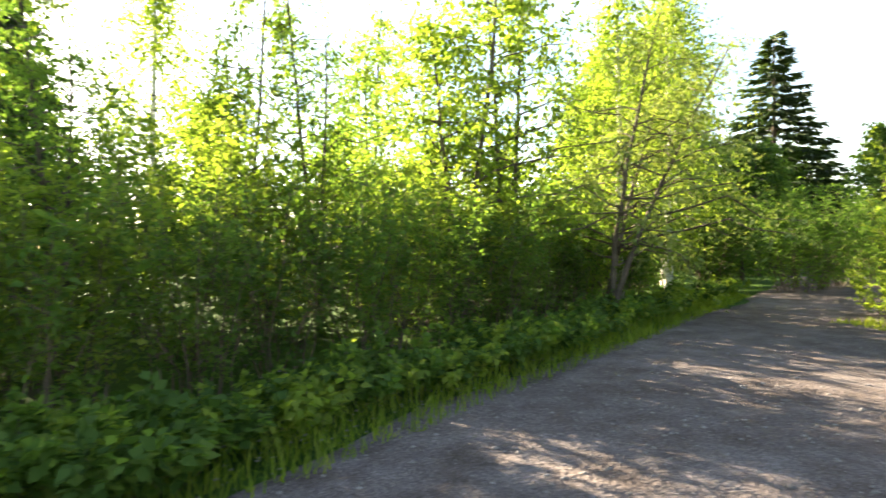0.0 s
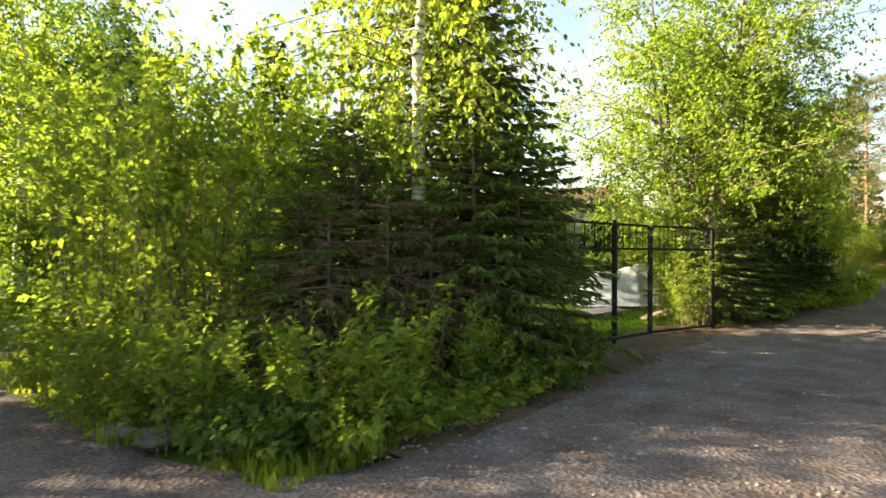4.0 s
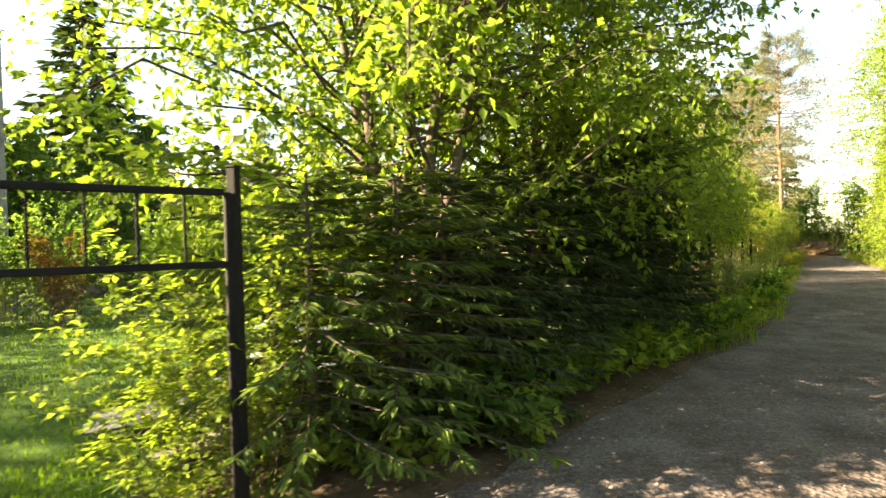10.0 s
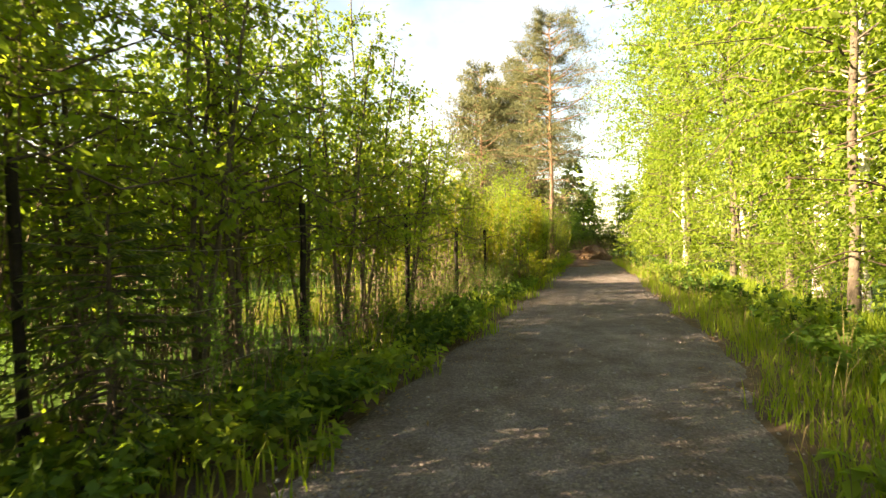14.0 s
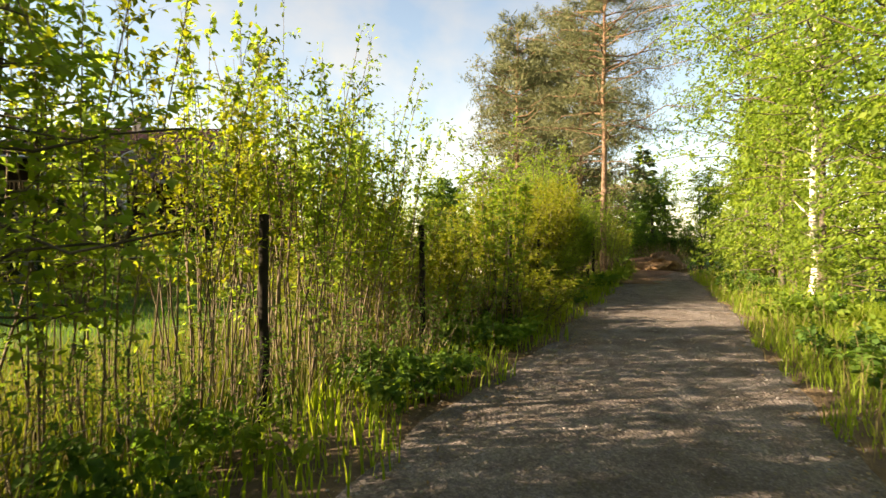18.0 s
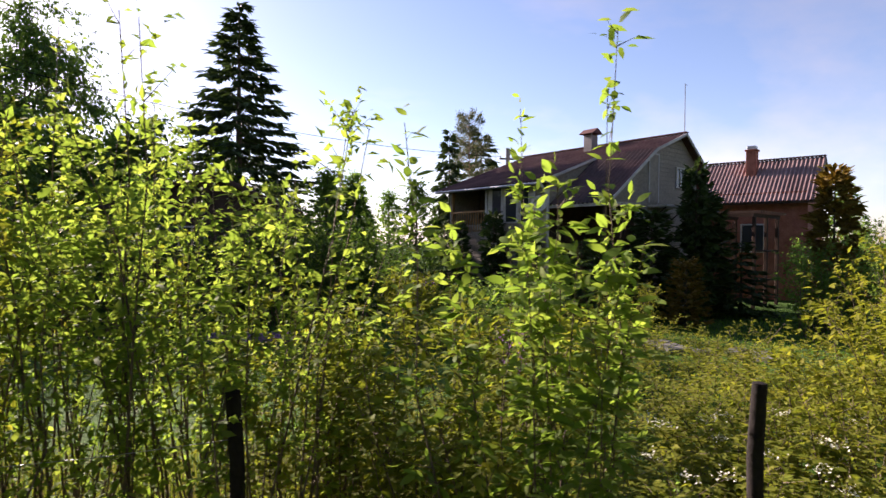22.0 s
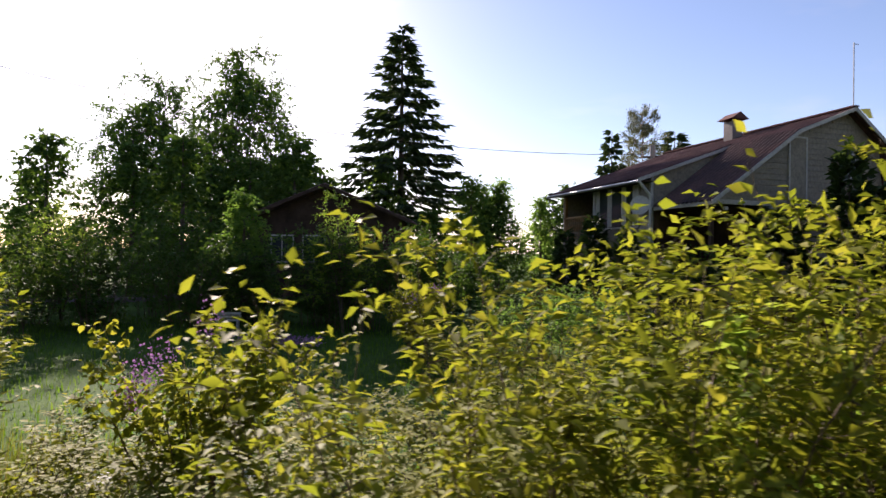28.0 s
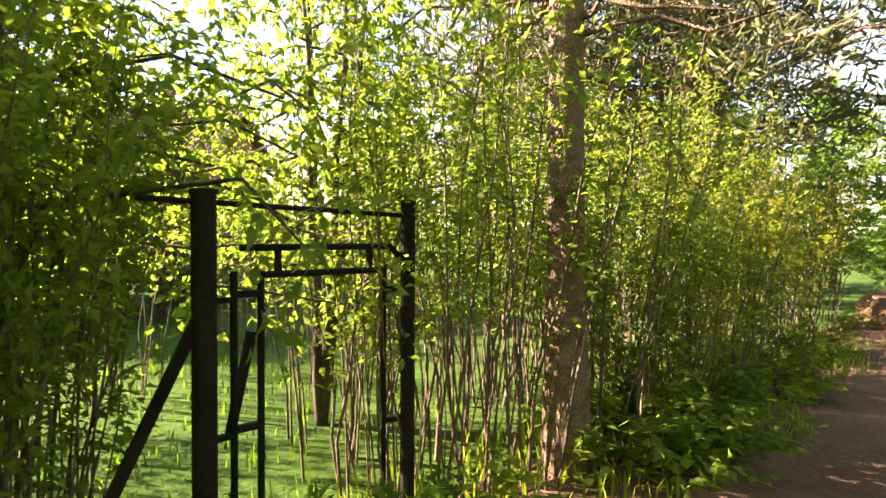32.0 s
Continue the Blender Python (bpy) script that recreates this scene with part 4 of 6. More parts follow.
for i in range(13):
    part("porch_baluster", box((-4.7 + i * 0.15, -0.02, 1.4), (-4.64 + i * 0.15, 0.02, 2.2)), DARKWOOD, hs)
part("porch_floor", box((FOOT[0], -0.05, 1.25), (PORCHX, WINGY, 1.4)), DARKWOOD, hs)
# the porch's shade is put into the dark timber colour of its inner surfaces
part("porch_inner_wall", box((PORCHX, 0.14, 0), (PORCHX + 0.14, WINGY, 4.9)), DARKWOOD, hs)
part("porch_ceiling", box((FOOT[0], 0.0, 3.92), (PORCHX, WINGY, 3.96)), DARKWOOD, hs)
part("right_wall", box((WR - 0.14, 0.14, 0), (WR, BACK, 4.4)), SIDING, hs)
part("back_wall", poly_prism([(WINGX, 0), (WR, 0), (WR, 4.3), KNEE, (0, RIDGE - 0.05), (WINGX, 4.75)], 0.14, pose(0, BACK - 0.2, 0)), SIDING, hs)
# veranda
# siding wall and assumed door behind the porch, coloured dark for the recess shade
part("veranda_front_wall", box((WINGX, WINGY, 0.9), (PORCHX, WINGY + 0.12, 3.94)), DARKWOOD, hs)
part("porch_door", box((-4.2, WINGY - 0.05, 1.4), (-3.35, WINGY, 3.4), None, 0.01), DARKWOOD, hs, "assumed door at the back of the porch, coloured dark for its shade")
part("cheek_wall", poly_prism([(WINGX, 3.84), (BREAK[0], BREAK[1] - 0.03), (WINGX, 4.8)], 0.12, pose(0, WINGY, 0)), SIDING, hs)
part("veranda_wall", box((WINGX, WINGY + 0.12, 0.9), (WINGX + 0.12, BACK - 0.2, 3.24)), SIDING, hs)
clad(hs, lambda z, zt: [(WINGY, 5.55 if zt > 3.0 else BACK - 0.2)], 0.95, 3.2, lambda a, z, o: (WINGX - o, a, z))
part("veranda_pier", box((WINGX, WINGY, 3.24), (WINGX + 0.12, 2.88, 4.78)), SIDING, hs)
clad(hs, lambda z, zt: [(WINGY, 2.86)], 3.2, 4.8, lambda a, z, o: (WINGX - o, a, z))
part("veranda_head", box((WINGX, 2.88, 4.76), (WINGX + 0.12, BACK - 0.2, 4.84)), SIDING, hs)
window(hs, (2.95, 3.3), (5.45, 4.72), ("y", WINGX), 3)
for y in (3.1, 3.72, 4.55, 5.3):
    part("curtain", box((WINGX - 0.012, y - 0.13, 3.32), (WINGX - 0.006, y + 0.13, 4.7)), CURTAIN, hs)
part("corner_trim", box((WINGX - 0.035, WINGY - 0.03, 0.9), (WINGX + 0.05, WINGY + 0.06, 4.8)), TRIMWHITE, hs)
part("balcony_rail", box((WINGX - 0.05, 5.6, 3.74), (WINGX + 0.03, BACK - 0.2, 3.81)), WARMWOOD, hs)
for i in range(13):
    y = 5.66 + i * 0.155
    bal = Bag()
    zz = np.linspace(3.02, 3.75, 9)
    tube(bal, np.stack([np.full(9, WINGX - 0.01), np.full(9, y), zz], 1), [0.028, 0.028, 0.018, 0.034, 0.038, 0.026, 0.018, 0.028, 0.028], 6)
    ob = new("baluster", bal.mesh("baluster", WARMWOOD))
    ob.parent = hs
    ob["label"] = "turned orange-brown wooden baluster"
for y, m in ((5.53, TRIMWHITE), (BACK - 0.25, WARMWOOD)):
    part("balcony_post", box((WINGX - 0.03, y - 0.05, 3.0), (WINGX + 0.07, y + 0.05, 4.8)), m, hs)
part("balcony_floor", box((WINGX, 5.5, 2.94), (WINGX + 1.6, BACK - 0.2, 3.02)), WARMWOOD, hs)
part("balcony_back_wall", box((WINGX + 1.6, 5.5, 2.9), (WINGX + 1.7, BACK - 0.2, 5.0)), DARKWOOD, hs)
part("veranda_plinth", box((WINGX + 0.05, WINGY, -0.2), (WINGX + 0.2, BACK - 0.2, 0.9)), CONCRETE, hs)
# roofs: one shallow slope from the ridge, a steep one over the porch, a steep one on the far side
corrugated(((0.02, -0.3, RIDGE + 0.07), (0.02, 2.2, RIDGE + 0.07), (-2.08, -0.3, 5.96), (-2.08, 2.2, 5.96)), 14, 0.026, SLATE_RED, "front_roof", hs)
corrugated(((0.02, 2.2, RIDGE + 0.07), (0.02, BACK + 0.25, RIDGE + 0.07), (-5.5, 2.2, 4.72), (-5.5, BACK + 0.25, 4.72)), 34, 0.026, SLATE_RED, "veranda_roof", hs)
corrugated(((-2.06, -0.3, 5.965), (-2.06, 2.2, 5.965), (-5.0, -0.3, 3.87), (-5.0, 2.2, 3.87)), 14, 0.034, SLATE_DARK, "porch_roof", hs)
corrugated(((-0.02, -0.3, RIDGE + 0.06), (-0.02, BACK + 0.2, RIDGE + 0.06), (1.36, -0.3, 5.7), (1.36, BACK + 0.2, 5.7)), 46, 0.02, SLATE_RED, "right_roof", hs)
corrugated(((1.34, -0.3, 5.72), (1.34, BACK + 0.2, 5.72), (1.6, -0.3, 4.3), (1.6, BACK + 0.2, 4.3)), 46, 0.02, SLATE_RED, "right_lower_roof", hs)
part("ridge_cap", beam((0, -0.32, RIDGE + 0.11), (0, BACK + 0.25, RIDGE + 0.11), 0.2, 0.04), SLATE_RED, hs)
for a, b in (((0, -0.31, RIDGE + 0.03), (BREAK[0], -0.31, 5.9)), ((BREAK[0], -0.31, 5.9), (-5.02, -0.31, 3.8)), ((0, -0.31, RIDGE + 0.03), (1.38, -0.31, 5.66)), ((1.38, -0.31, 5.66), (1.62, -0.31, 4.28)), ((-2.1, 2.17, 5.88), (-5.52, 2.17, 4.66))):
    part("verge_board", beam(a, b, 0.03, 0.1), TRIMWHITE, hs)
part("eave_board", box((-5.5, 2.2, 4.58), (-5.46, BACK + 0.25, 4.69)), GREYWOOD, hs)
part("eave_board", box((-5.0, -0.3, 3.74), (-4.96, 2.2, 3.84)), GREYWOOD, hs)
part("soffit", box((-5.46, 2.2, 4.62), (WINGX, BACK, 4.66)), DARKWOOD, hs)
part("gutter", rod((-5.54, 2.15, 4.62), (-5.54, BACK + 0.25, 4.64), 0.05, 8), STEEL, hs)
part("downpipe", rod((-5.1, 2.18, 4.2), (-5.1, 2.18, 1.0), 0.045, 8), TRIMWHITE, hs)
part("downpipe_bend", rod((-5.5, 2.2, 4.62), (-5.1, 2.18, 4.2), 0.045, 8), TRIMWHITE, hs)
dish = part("dish", rod((-5.2, 2.5, 3.9), (-5.3, 2.42, 3.92), 0.26, 18, 0.3), TRIMWHITE, hs, "small round satellite dish")
part("dish_arm", rod((-5.0, 2.5, 3.85), (-5.22, 2.48, 3.9), 0.02, 6), STEEL, dish)
chim = part("chimney", box((-0.85, 3.45, 6.0), (-0.43, 3.87, 7.1), None, 0.01), POLEGREY, hs, "grey rendered chimney with a sheet cap")
part("chimney_cap", poly_prism([(-1.0, 7.16), (-0.28, 7.16), (-0.64, 7.4)], 0.72, pose(0, 3.3, 0)), SLATE_RED, chim)
for x in (-0.83, -0.48):
    for y in (3.47, 3.82):
        part("cap_leg", box((x, y, 7.1), (x + 0.03, y + 0.03, 7.17)), STEEL, chim)
mast = part("antenna_mast", rod((0.02, -0.2, 6.6), (0.02, -0.2, 8.65), 0.018, 6), STEEL, hs)
part("antenna_arm", rod((0.02, -0.2, 8.6), (0.2, -0.2, 8.62), 0.012, 6), STEEL, mast)
part("wall_lamp", rod((-4.4, -0.1, 3.62), (-4.4, -0.1, 3.72), 0.07, 10), TRIMWHITE, hs)


# ---- second house, with the long corrugated roof ----
h2 = thing("house", (61.8, 21.9, 0), 37, "dark red-brown timber house with a weathered corrugated roof and brick chimney", "house")
part("wall", box((-2.1, 0.3, 0), (-1.9, 7.5, 4.9)), BRICK, h2, "dark red-brown boarded wall")
part("wall", box((1.9, 0.3, 0), (2.1, 7.5, 4.9)), BRICK, h2)
for y in (0.3, 7.3):
    part("gable", poly_prism([(-1.9, 0), (1.9, 0), (1.9, 4.85), (0, 6.4), (-1.9, 4.85)], 0.2, pose(0, y, 0)), BRICK, h2)
for k in range(26):
    z = 0.3 + k * 0.172
    part("plank", box((-2.13, 0.28, z), (-2.1, 7.5, z + 0.165)), BRICK, h2)
window(h2, (2.0, 2.2), (2.9, 3.4), ("y", -2.15), 2)
for sgn in (-1, 1):
    corrugated(((0, -0.1, 6.62), (0, 7.9, 6.62), (sgn * 2.55, -0.1, 4.46), (sgn * 2.55, 7.9, 4.46)), 46, 0.036, SLATE_GREY, "roof_slope", h2)
    part("verge_board", beam((0, -0.1, 6.54), (sgn * 2.55, -0.1, 4.38), 0.03, 0.12), GREYWOOD, h2)
    part("eave_board", box((sgn * 2.5 - 0.02, -0.1, 4.34), (sgn * 2.5 + 0.02, 7.9, 4.44)), DARKWOOD, h2)
part("ridge_cap", beam((0, -0.1, 6.66), (0, 7.9, 6.66), 0.24, 0.05), SLATE_GREY, h2)
chim2 = part("chimney", box((-0.98, 2.6, 5.6), (-0.53, 3.05, 7.02), None, 0.01), BRICK, h2, "red brick chimney with a metal pot")
part("chimney_crown", box((-1.03, 2.55, 7.02), (-0.48, 3.1, 7.1), None, 0.01), BRICK, chim2)
part("chimney_pot", box((-0.95, 2.63, 7.1), (-0.56, 3.02, 7.28), None, 0.02), STEEL, chim2)

# ---- dark pergola between the two houses ----
pg = thing("pergola", (55.9, 19.3, 0), 30, "dark timber pergola with a flat roof between the houses", "pergola")
for x in (0.0, 1.3, 2.6):
    for y in (0.0, 1.7):
        part("post", box((x - 0.06, y - 0.06, -0.2), (x + 0.06, y + 0.06, 3.6), None, 0.008), DARKWOOD, pg)
for y in (0.0, 1.7):
    part("beam", box((-0.2, y - 0.05, 3.6), (2.8, y + 0.05, 3.74)), DARKWOOD, pg)
for i in range(11):
    part("rafter", box((-0.15 + i * 0.28, -0.3, 3.745), (-0.08 + i * 0.28, 2.0, 3.85)), DARKWOOD, pg)
for i in range(14):
    part("lattice_slat", box((0.02 + i * 0.19, 1.66, 0.2), (0.1 + i * 0.19, 1.68, 3.5)), DARKWOOD, pg)
for z in (1.0, 2.2):
    part("lattice_rail", box((0.0, -0.03, z), (2.6, 0.03, z + 0.08)), DARKWOOD, pg)

# ---- dim house under the trees ----
h3 = thing("house", (34.5, 24.3, 0), 9, "low dark wooden house half hidden under the trees", "house")
part("gable_wall", poly_prism([(-3.2, 0), (3.2, 0), (3.2, 3.8), (0, 5.1), (-3.2, 3.8)], 0.2), DARKWOOD, h3)
part("side_wall", box((-3.2, 0.2, 0), (-3.0, 3, 3.8)), DARKWOOD, h3)
part("side_wall", box((3.0, 0.2, 0), (3.2, 3, 3.8)), DARKWOOD, h3)
part("back_wall", box((-3.0, 2.8, 0), (3.0, 3, 3.8)), DARKWOOD, h3)
for s in (-1, 1):
    corrugated(((0, -0.6, 5.25), (0, 3.4, 5.25), (s * 3.7, -0.6, 3.72), (s * 3.7, 3.4, 3.72)), 30, 0.03, SLATE_GREY, "roof_slope", h3)
    part("verge_board", beam((0, -0.62, 5.18), (s * 3.72, -0.62, 3.65), 0.03, 0.14), DARKWOOD, h3)
for x in (-2.4, -1.0):
    window(h3, (x, 1.9), (x + 0.9, 3.0), ("x", -0.04), 2)
window(h3, (1.0, 1.6), (2.2, 3.0), ("y", -3.24), 2)

# ---- utility poles and their line ----
def utility_pole(x, y, h):
    top = thing("utility_pole", (x, y, 0), 0, "grey concrete utility pole standing behind the gardens", "pole", "utility poles")
    part("shaft", rod((0, 0, -0.3), (0, 0, h), 0.17, 10, 0.11), POLEGREY, top)
    part("hook", rod((0, 0, h - 0.35), (0.14, 0.05, h - 0.33), 0.015, 6), STEEL, top)
    part("insulator", rod((0.14, 0.05, h - 0.35), (0.14, 0.05, h - 0.22), 0.04, 8), CONCRETE, top)
    return top


utility_pole(21.0, 17.4, 10.1)
far_pole = utility_pole(48.7, 28.6, 7.5)
part("crossarm", box((-0.45, -0.04, 6.9), (0.45, 0.04, 6.98)), DARKWOOD, far_pole)
for x in (-0.4, 0.4):
    part("insulator", rod((x, 0, 6.98), (x, 0, 7.1), 0.035, 8), CONCRETE, far_pole)
cable = Bag()
q = np.linspace(0, 1, 20)
tube(cable, np.stack([21.14 + 27.16 * q, 17.45 + 11.1 * q, 9.75 - 2.7 * q - 4.4 * q * (1 - q)], 1), np.full(20, 0.012), 4)
tagged(new("power_cable", cable.mesh("power_cable", BLACK)), "thin black power cable hanging between pole and house", "cable")

# ---- plant stock ----
DENSE = [shrub_mesh(100 + i, 2.3, 0.85, 18, 16, 9, 0.085, TWIG, LEAF_MID, foot=0.4, start=0.06, wide=0.6, hang=0.2, twig_len=0.45, flat=0.55) for i in range(3)]
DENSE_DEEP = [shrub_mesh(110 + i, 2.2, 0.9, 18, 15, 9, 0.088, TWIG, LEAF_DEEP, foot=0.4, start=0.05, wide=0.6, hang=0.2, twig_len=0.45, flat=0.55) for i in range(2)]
BRIGHT = [shrub_mesh(120 + i, 2.6, 0.85, 18, 16, 10, 0.08, TWIG, LEAF_BRIGHT, foot=0.4, start=0.06, wide=0.6, hang=0.2, twig_len=0.42, flat=0.55) for i in range(3)]
THIN = [shrub_mesh(130 + i, 3.3, 0.8, 17, 12, 9, 0.066, TWIG, LEAF_BRIGHT, foot=0.55, start=0.36, wide=0.55, stem_r=0.011, hang=0.15, twig_len=0.4, flat=0.55) for i in range(4)]
THIN_GOLD = [shrub_mesh(136 + i, 3.3, 0.8, 12, 11, 8, 0.07, TWIG, LEAF_YELLOW, foot=0.55, start=0.4, wide=0.55, stem_r=0.011, hang=0.15, twig_len=0.4, flat=0.55) for i in range(2)]
LUSH = [shrub_mesh(140 + i, 2.2, 0.75, 27, 17, 10, 0.072, TWIG, LEAF_YELLOW, foot=0.45, start=0.05, wide=0.52, stem_r=0.009, hang=0.1, twig_len=0.4, flat=0.78) for i in range(3)]
LUSHLOW = [shrub_mesh(145 + i, 2.2, 0.8, 20, 13, 9, 0.075, TWIG, LEAF_YELLOW, foot=0.5, start=0.05, wide=0.55, stem_r=0.008, hang=0.1, twig_len=0.4, flat=0.72) for i in range(3)]
LUSHGREEN = [shrub_mesh(150 + i, 2.6, 0.95, 26, 16, 9, 0.082, TWIG, LEAF_BRIGHT, foot=0.5, start=0.2, wide=0.52, stem_r=0.012, hang=0.14, twig_len=0.45, flat=0.75) for i in range(2)]
WHIP = [shrub_mesh(160 + i, 3.4, 0.3, 6, 30, 4, 0.085, TWIG, LEAF_BRIGHT, foot=0.3, start=0.2, wide=0.42, rich=True, stem_r=0.009, hang=0.05, twig_len=0.15, flat=0.5) for i in range(3)]
STICKS = [shrub_mesh(170 + i, 1.3, 0.55, 24, 3, 3, 0.05, PALETWIG, LEAF_MID, foot=0.6, start=0.5, stem_r=0.006, twig_len=0.2, sides=3) for i in range(2)]
DEADWOOD = shrub_mesh(174, 2.0, 0.9, 26, 2, 1, 0.04, PALETWIG, LEAF_RUST, foot=0.5, start=0.4, stem_r=0.011, twig_len=0.3, sides=4)
HERB = [shrub_mesh(180 + i, 0.5, 0.4, 9, 4, 5, 0.1, TWIG, (LEAF_BRIGHT, LEAF_DEEP, LEAF_MID)[i], foot=0.35, start=0.25, wide=0.68, stem_r=0.004, twig_len=0.16, sides=3, flat=0.6) for i in range(3)]
RASP = [shrub_mesh(190 + i, 1.1, 0.5, 14, 9, 7, 0.08, TWIG, LEAF_BRIGHT, foot=0.4, start=0.1, wide=0.62, stem_r=0.005, twig_len=0.24, flat=0.6, hang=0.15) for i in range(2)]

BROAD = [tree_mesh(200 + i, 7.2, 0.17, 3.3, 0.1, 125, 24, 16, 0.08, BARK, LEAF_BRIGHT, trunks=5, rise=0.8, droop=0.12, twig_len=0.75, wide=0.6, bare=0.12, power=0.5, limb=0.2) for i in range(2)]
ALDER = [tree_mesh(210 + i, 8.0, 0.08, 2.5, 0.1, 54, 14, 12, 0.12, BARK, LEAF_BRIGHT, trunks=2, rise=0.6, droop=0.1, twig_len=0.75, wide=0.62, bare=0.12) for i in range(2)]
ALDER_FINE = [tree_mesh(214 + i, 9.6, 0.06, 3.0, 0.1, 62, 15, 11, 0.1, BIRCH if i else BARK, LEAF_BRIGHT, trunks=2, rise=0.6, droop=0.12, twig_len=0.85, wide=0.6, bare=0.1) for i in range(2)]
SAPLING = [tree_mesh(220 + i, 5.2, 0.31, 1.6, 0.042, 42, 10, 9, 0.085, BARK, LEAF_BRIGHT, trunks=3, rise=0.7, droop=0.08, twig_len=0.5, wide=0.58, bare=0.12) for i in range(3)]
BIRCHES = [tree_mesh(230 + i, 9.0, 0.18, 2.6, 0.11, 56, 15, 12, 0.1, BIRCH, LEAF_BRIGHT, rise=0.9, droop=0.4, hang=0.6, twig_len=0.8, wide=0.65, bare=0.12, limb=0.18) for i in range(2)]
MIDTREE = tree_mesh(216, 8.4, 0.06, 2.9, 0.1, 62, 15, 11, 0.1, BARK, LEAF_MID, trunks=2, rise=0.6, droop=0.12, twig_len=0.85, wide=0.6, bare=0.1, power=0.6)
WILLOW = tree_mesh(240, 6.4, 0.2, 3.4, 0.1, 72, 18, 10, 0.1, BARK, LEAF_SILVER, trunks=3, rise=0.6, droop=0.25, wide=0.45, twig_len=0.75, lean=(1.3, 0.3), bare=0.12)
FARBROAD = [tree_mesh(250 + i, 11, 0.05, 3.6, 0.2, 40, 12, 9, 0.34, BARK, LEAF_DEEP if i else LEAF_MID, rise=0.7, twig_len=1.1, wide=0.65, bare=0.1) for i in range(2)]
BIGBIRCH = tree_mesh(260, 12.5, 0.05, 5.0, 0.16, 132, 24, 13, 0.18, BARK, LEAF_DEEP, trunks=3, power=0.32, rise=0.9, droop=0.4, hang=0.5, twig_len=1.1, wide=0.62, bare=0.1)
SPRUCE_TALL = spruce_mesh(300, 12.8, 4.3, BARK, NEEDLE, gap=0.55, ring=13, shoots=34, spray=0.5, trunk_r=0.2, ragged=0.2, power=1.0, width=0.22, droop=0.3)
SPRUCE_FAR = spruce_mesh(301, 13, 3.6, BARK, NEEDLE, gap=0.7, ring=9, shoots=12, spray=0.95, trunk_r=0.2, width=0.28)
SPRUCE_NEAR = [spruce_mesh(302 + i, 5.2, 1.5, BARK, NEEDLE_TIP, gap=0.24, ring=12, shoots=48, spray=0.14, trunk_r=0.09, base=0.03, power=0.7, width=0.14) for i in range(2)]
SPRUCE_SMALL = spruce_mesh(308, 5.2, 1.6, BARK, NEEDLE, gap=0.36, ring=9, shoots=14, spray=0.36, trunk_r=0.09, base=0.03, power=0.7, width=0.3)
SPRUCE_HEDGE = [spruce_mesh(310 + i, 2.6, 1.15, BARK, NEEDLE_TIP, gap=0.2, ring=10, shoots=36, spray=0.14, trunk_r=0.05, base=0.03, power=0.45, droop=0.25, width=0.15) for i in range(2)]
PINE_NEAR = pine_mesh(320, 13.4, 0.4, 3.3, 0.13, 70, 40, PINEBARK, NEEDLE_PINE, needle=0.2, thick=0.02, per=11, dead=16)
PINE_FAR = pine_mesh(321, 15, 0.22, 3.8, 0.15, 84, 28, PINEBARK, NEEDLE_PINE, needle=0.34, thick=0.06, per=6, dead=6)
THUJA = spruce_mesh(330, 2.6, 0.42, BARK, NEEDLE, gap=0.16, ring=8, shoots=7, spray=0.26, trunk_r=0.03, base=0.02, power=0.5, droop=-0.5, width=0.34)

PR = np.random.default_rng(7)


def put(kind, stock, x, y, s=1.0, sz=None, label="", category="shrub", group="", turn=None, z=0.0, names=("stalk", "foliage"), tilt=(0, 0)):
    me = stock if isinstance(stock, tuple) else stock[int(PR.integers(len(stock)))]
    k = s * PR.uniform(0.93, 1.07)
    return plant(kind, me, (x, y, z), PR.uniform(0, 360) if turn is None else turn, (k, k, (sz or s) * PR.uniform(0.95, 1.05)), label, category, group, names, tilt)


TREE = ("trunk", "crown")
# ---- shrub wall on the far side of the side track ----
for i in range(24):
    t = i / 23
    x, y = -6.5 + 15.5 * t, 1.4 + 14.2 * t
    put("shrub", (DENSE_DEEP, DENSE, BRIGHT, DENSE)[i % 4], x - 0.5 + PR.normal(0, 0.15), y + 0.6 + PR.normal(0, 0.15), 1.0, PR.uniform(0.85, 1.05), "dense green leafy shrub beside the gravel track", "shrub", "shrubs along the track")
    if i % 4 != 3:
        put("shrub", BRIGHT, x - 1.7 + PR.normal(0, 0.3), y + 2.0 + PR.normal(0, 0.3), 1.2, PR.uniform(1.0, 1.3), "tall sunlit yellow-green shrub behind the front row", "shrub", "back shrubs along the track")
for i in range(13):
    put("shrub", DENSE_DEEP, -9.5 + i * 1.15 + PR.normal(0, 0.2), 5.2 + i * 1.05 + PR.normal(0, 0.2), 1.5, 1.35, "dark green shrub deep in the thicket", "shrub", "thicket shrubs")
for x, y, s in ((1.6, 11.6, 1.05), (3.0, 12.8, 1.1), (-2.5, 10.5, 0.75), (7.0, 16.5, 0.95), (-6, 9, 0.8), (0, 16, 0.9)):
    put("tree", ALDER, x, y, s, s * 1.05, "bright green leafy tree with slender stems", "tree", "trees behind the track", names=TREE)
for i in range(6):
    put("tree", FARBROAD, -14 + i * 4.4, 15 + i * 3.0, 0.8, 0.6, "leafy tree in the wood behind the track", "tree", "wood behind the track", names=TREE)
for x, y, k in ((-1.2, 10.2, 0.75), (1.4, 13.6, 0.8), (-4.0, 7.5, 0.62)):
    put("tree", MIDTREE, x, y, k, k, "green leafy tree in the thicket beside the track", "tree", "trees in the thicket", names=TREE)
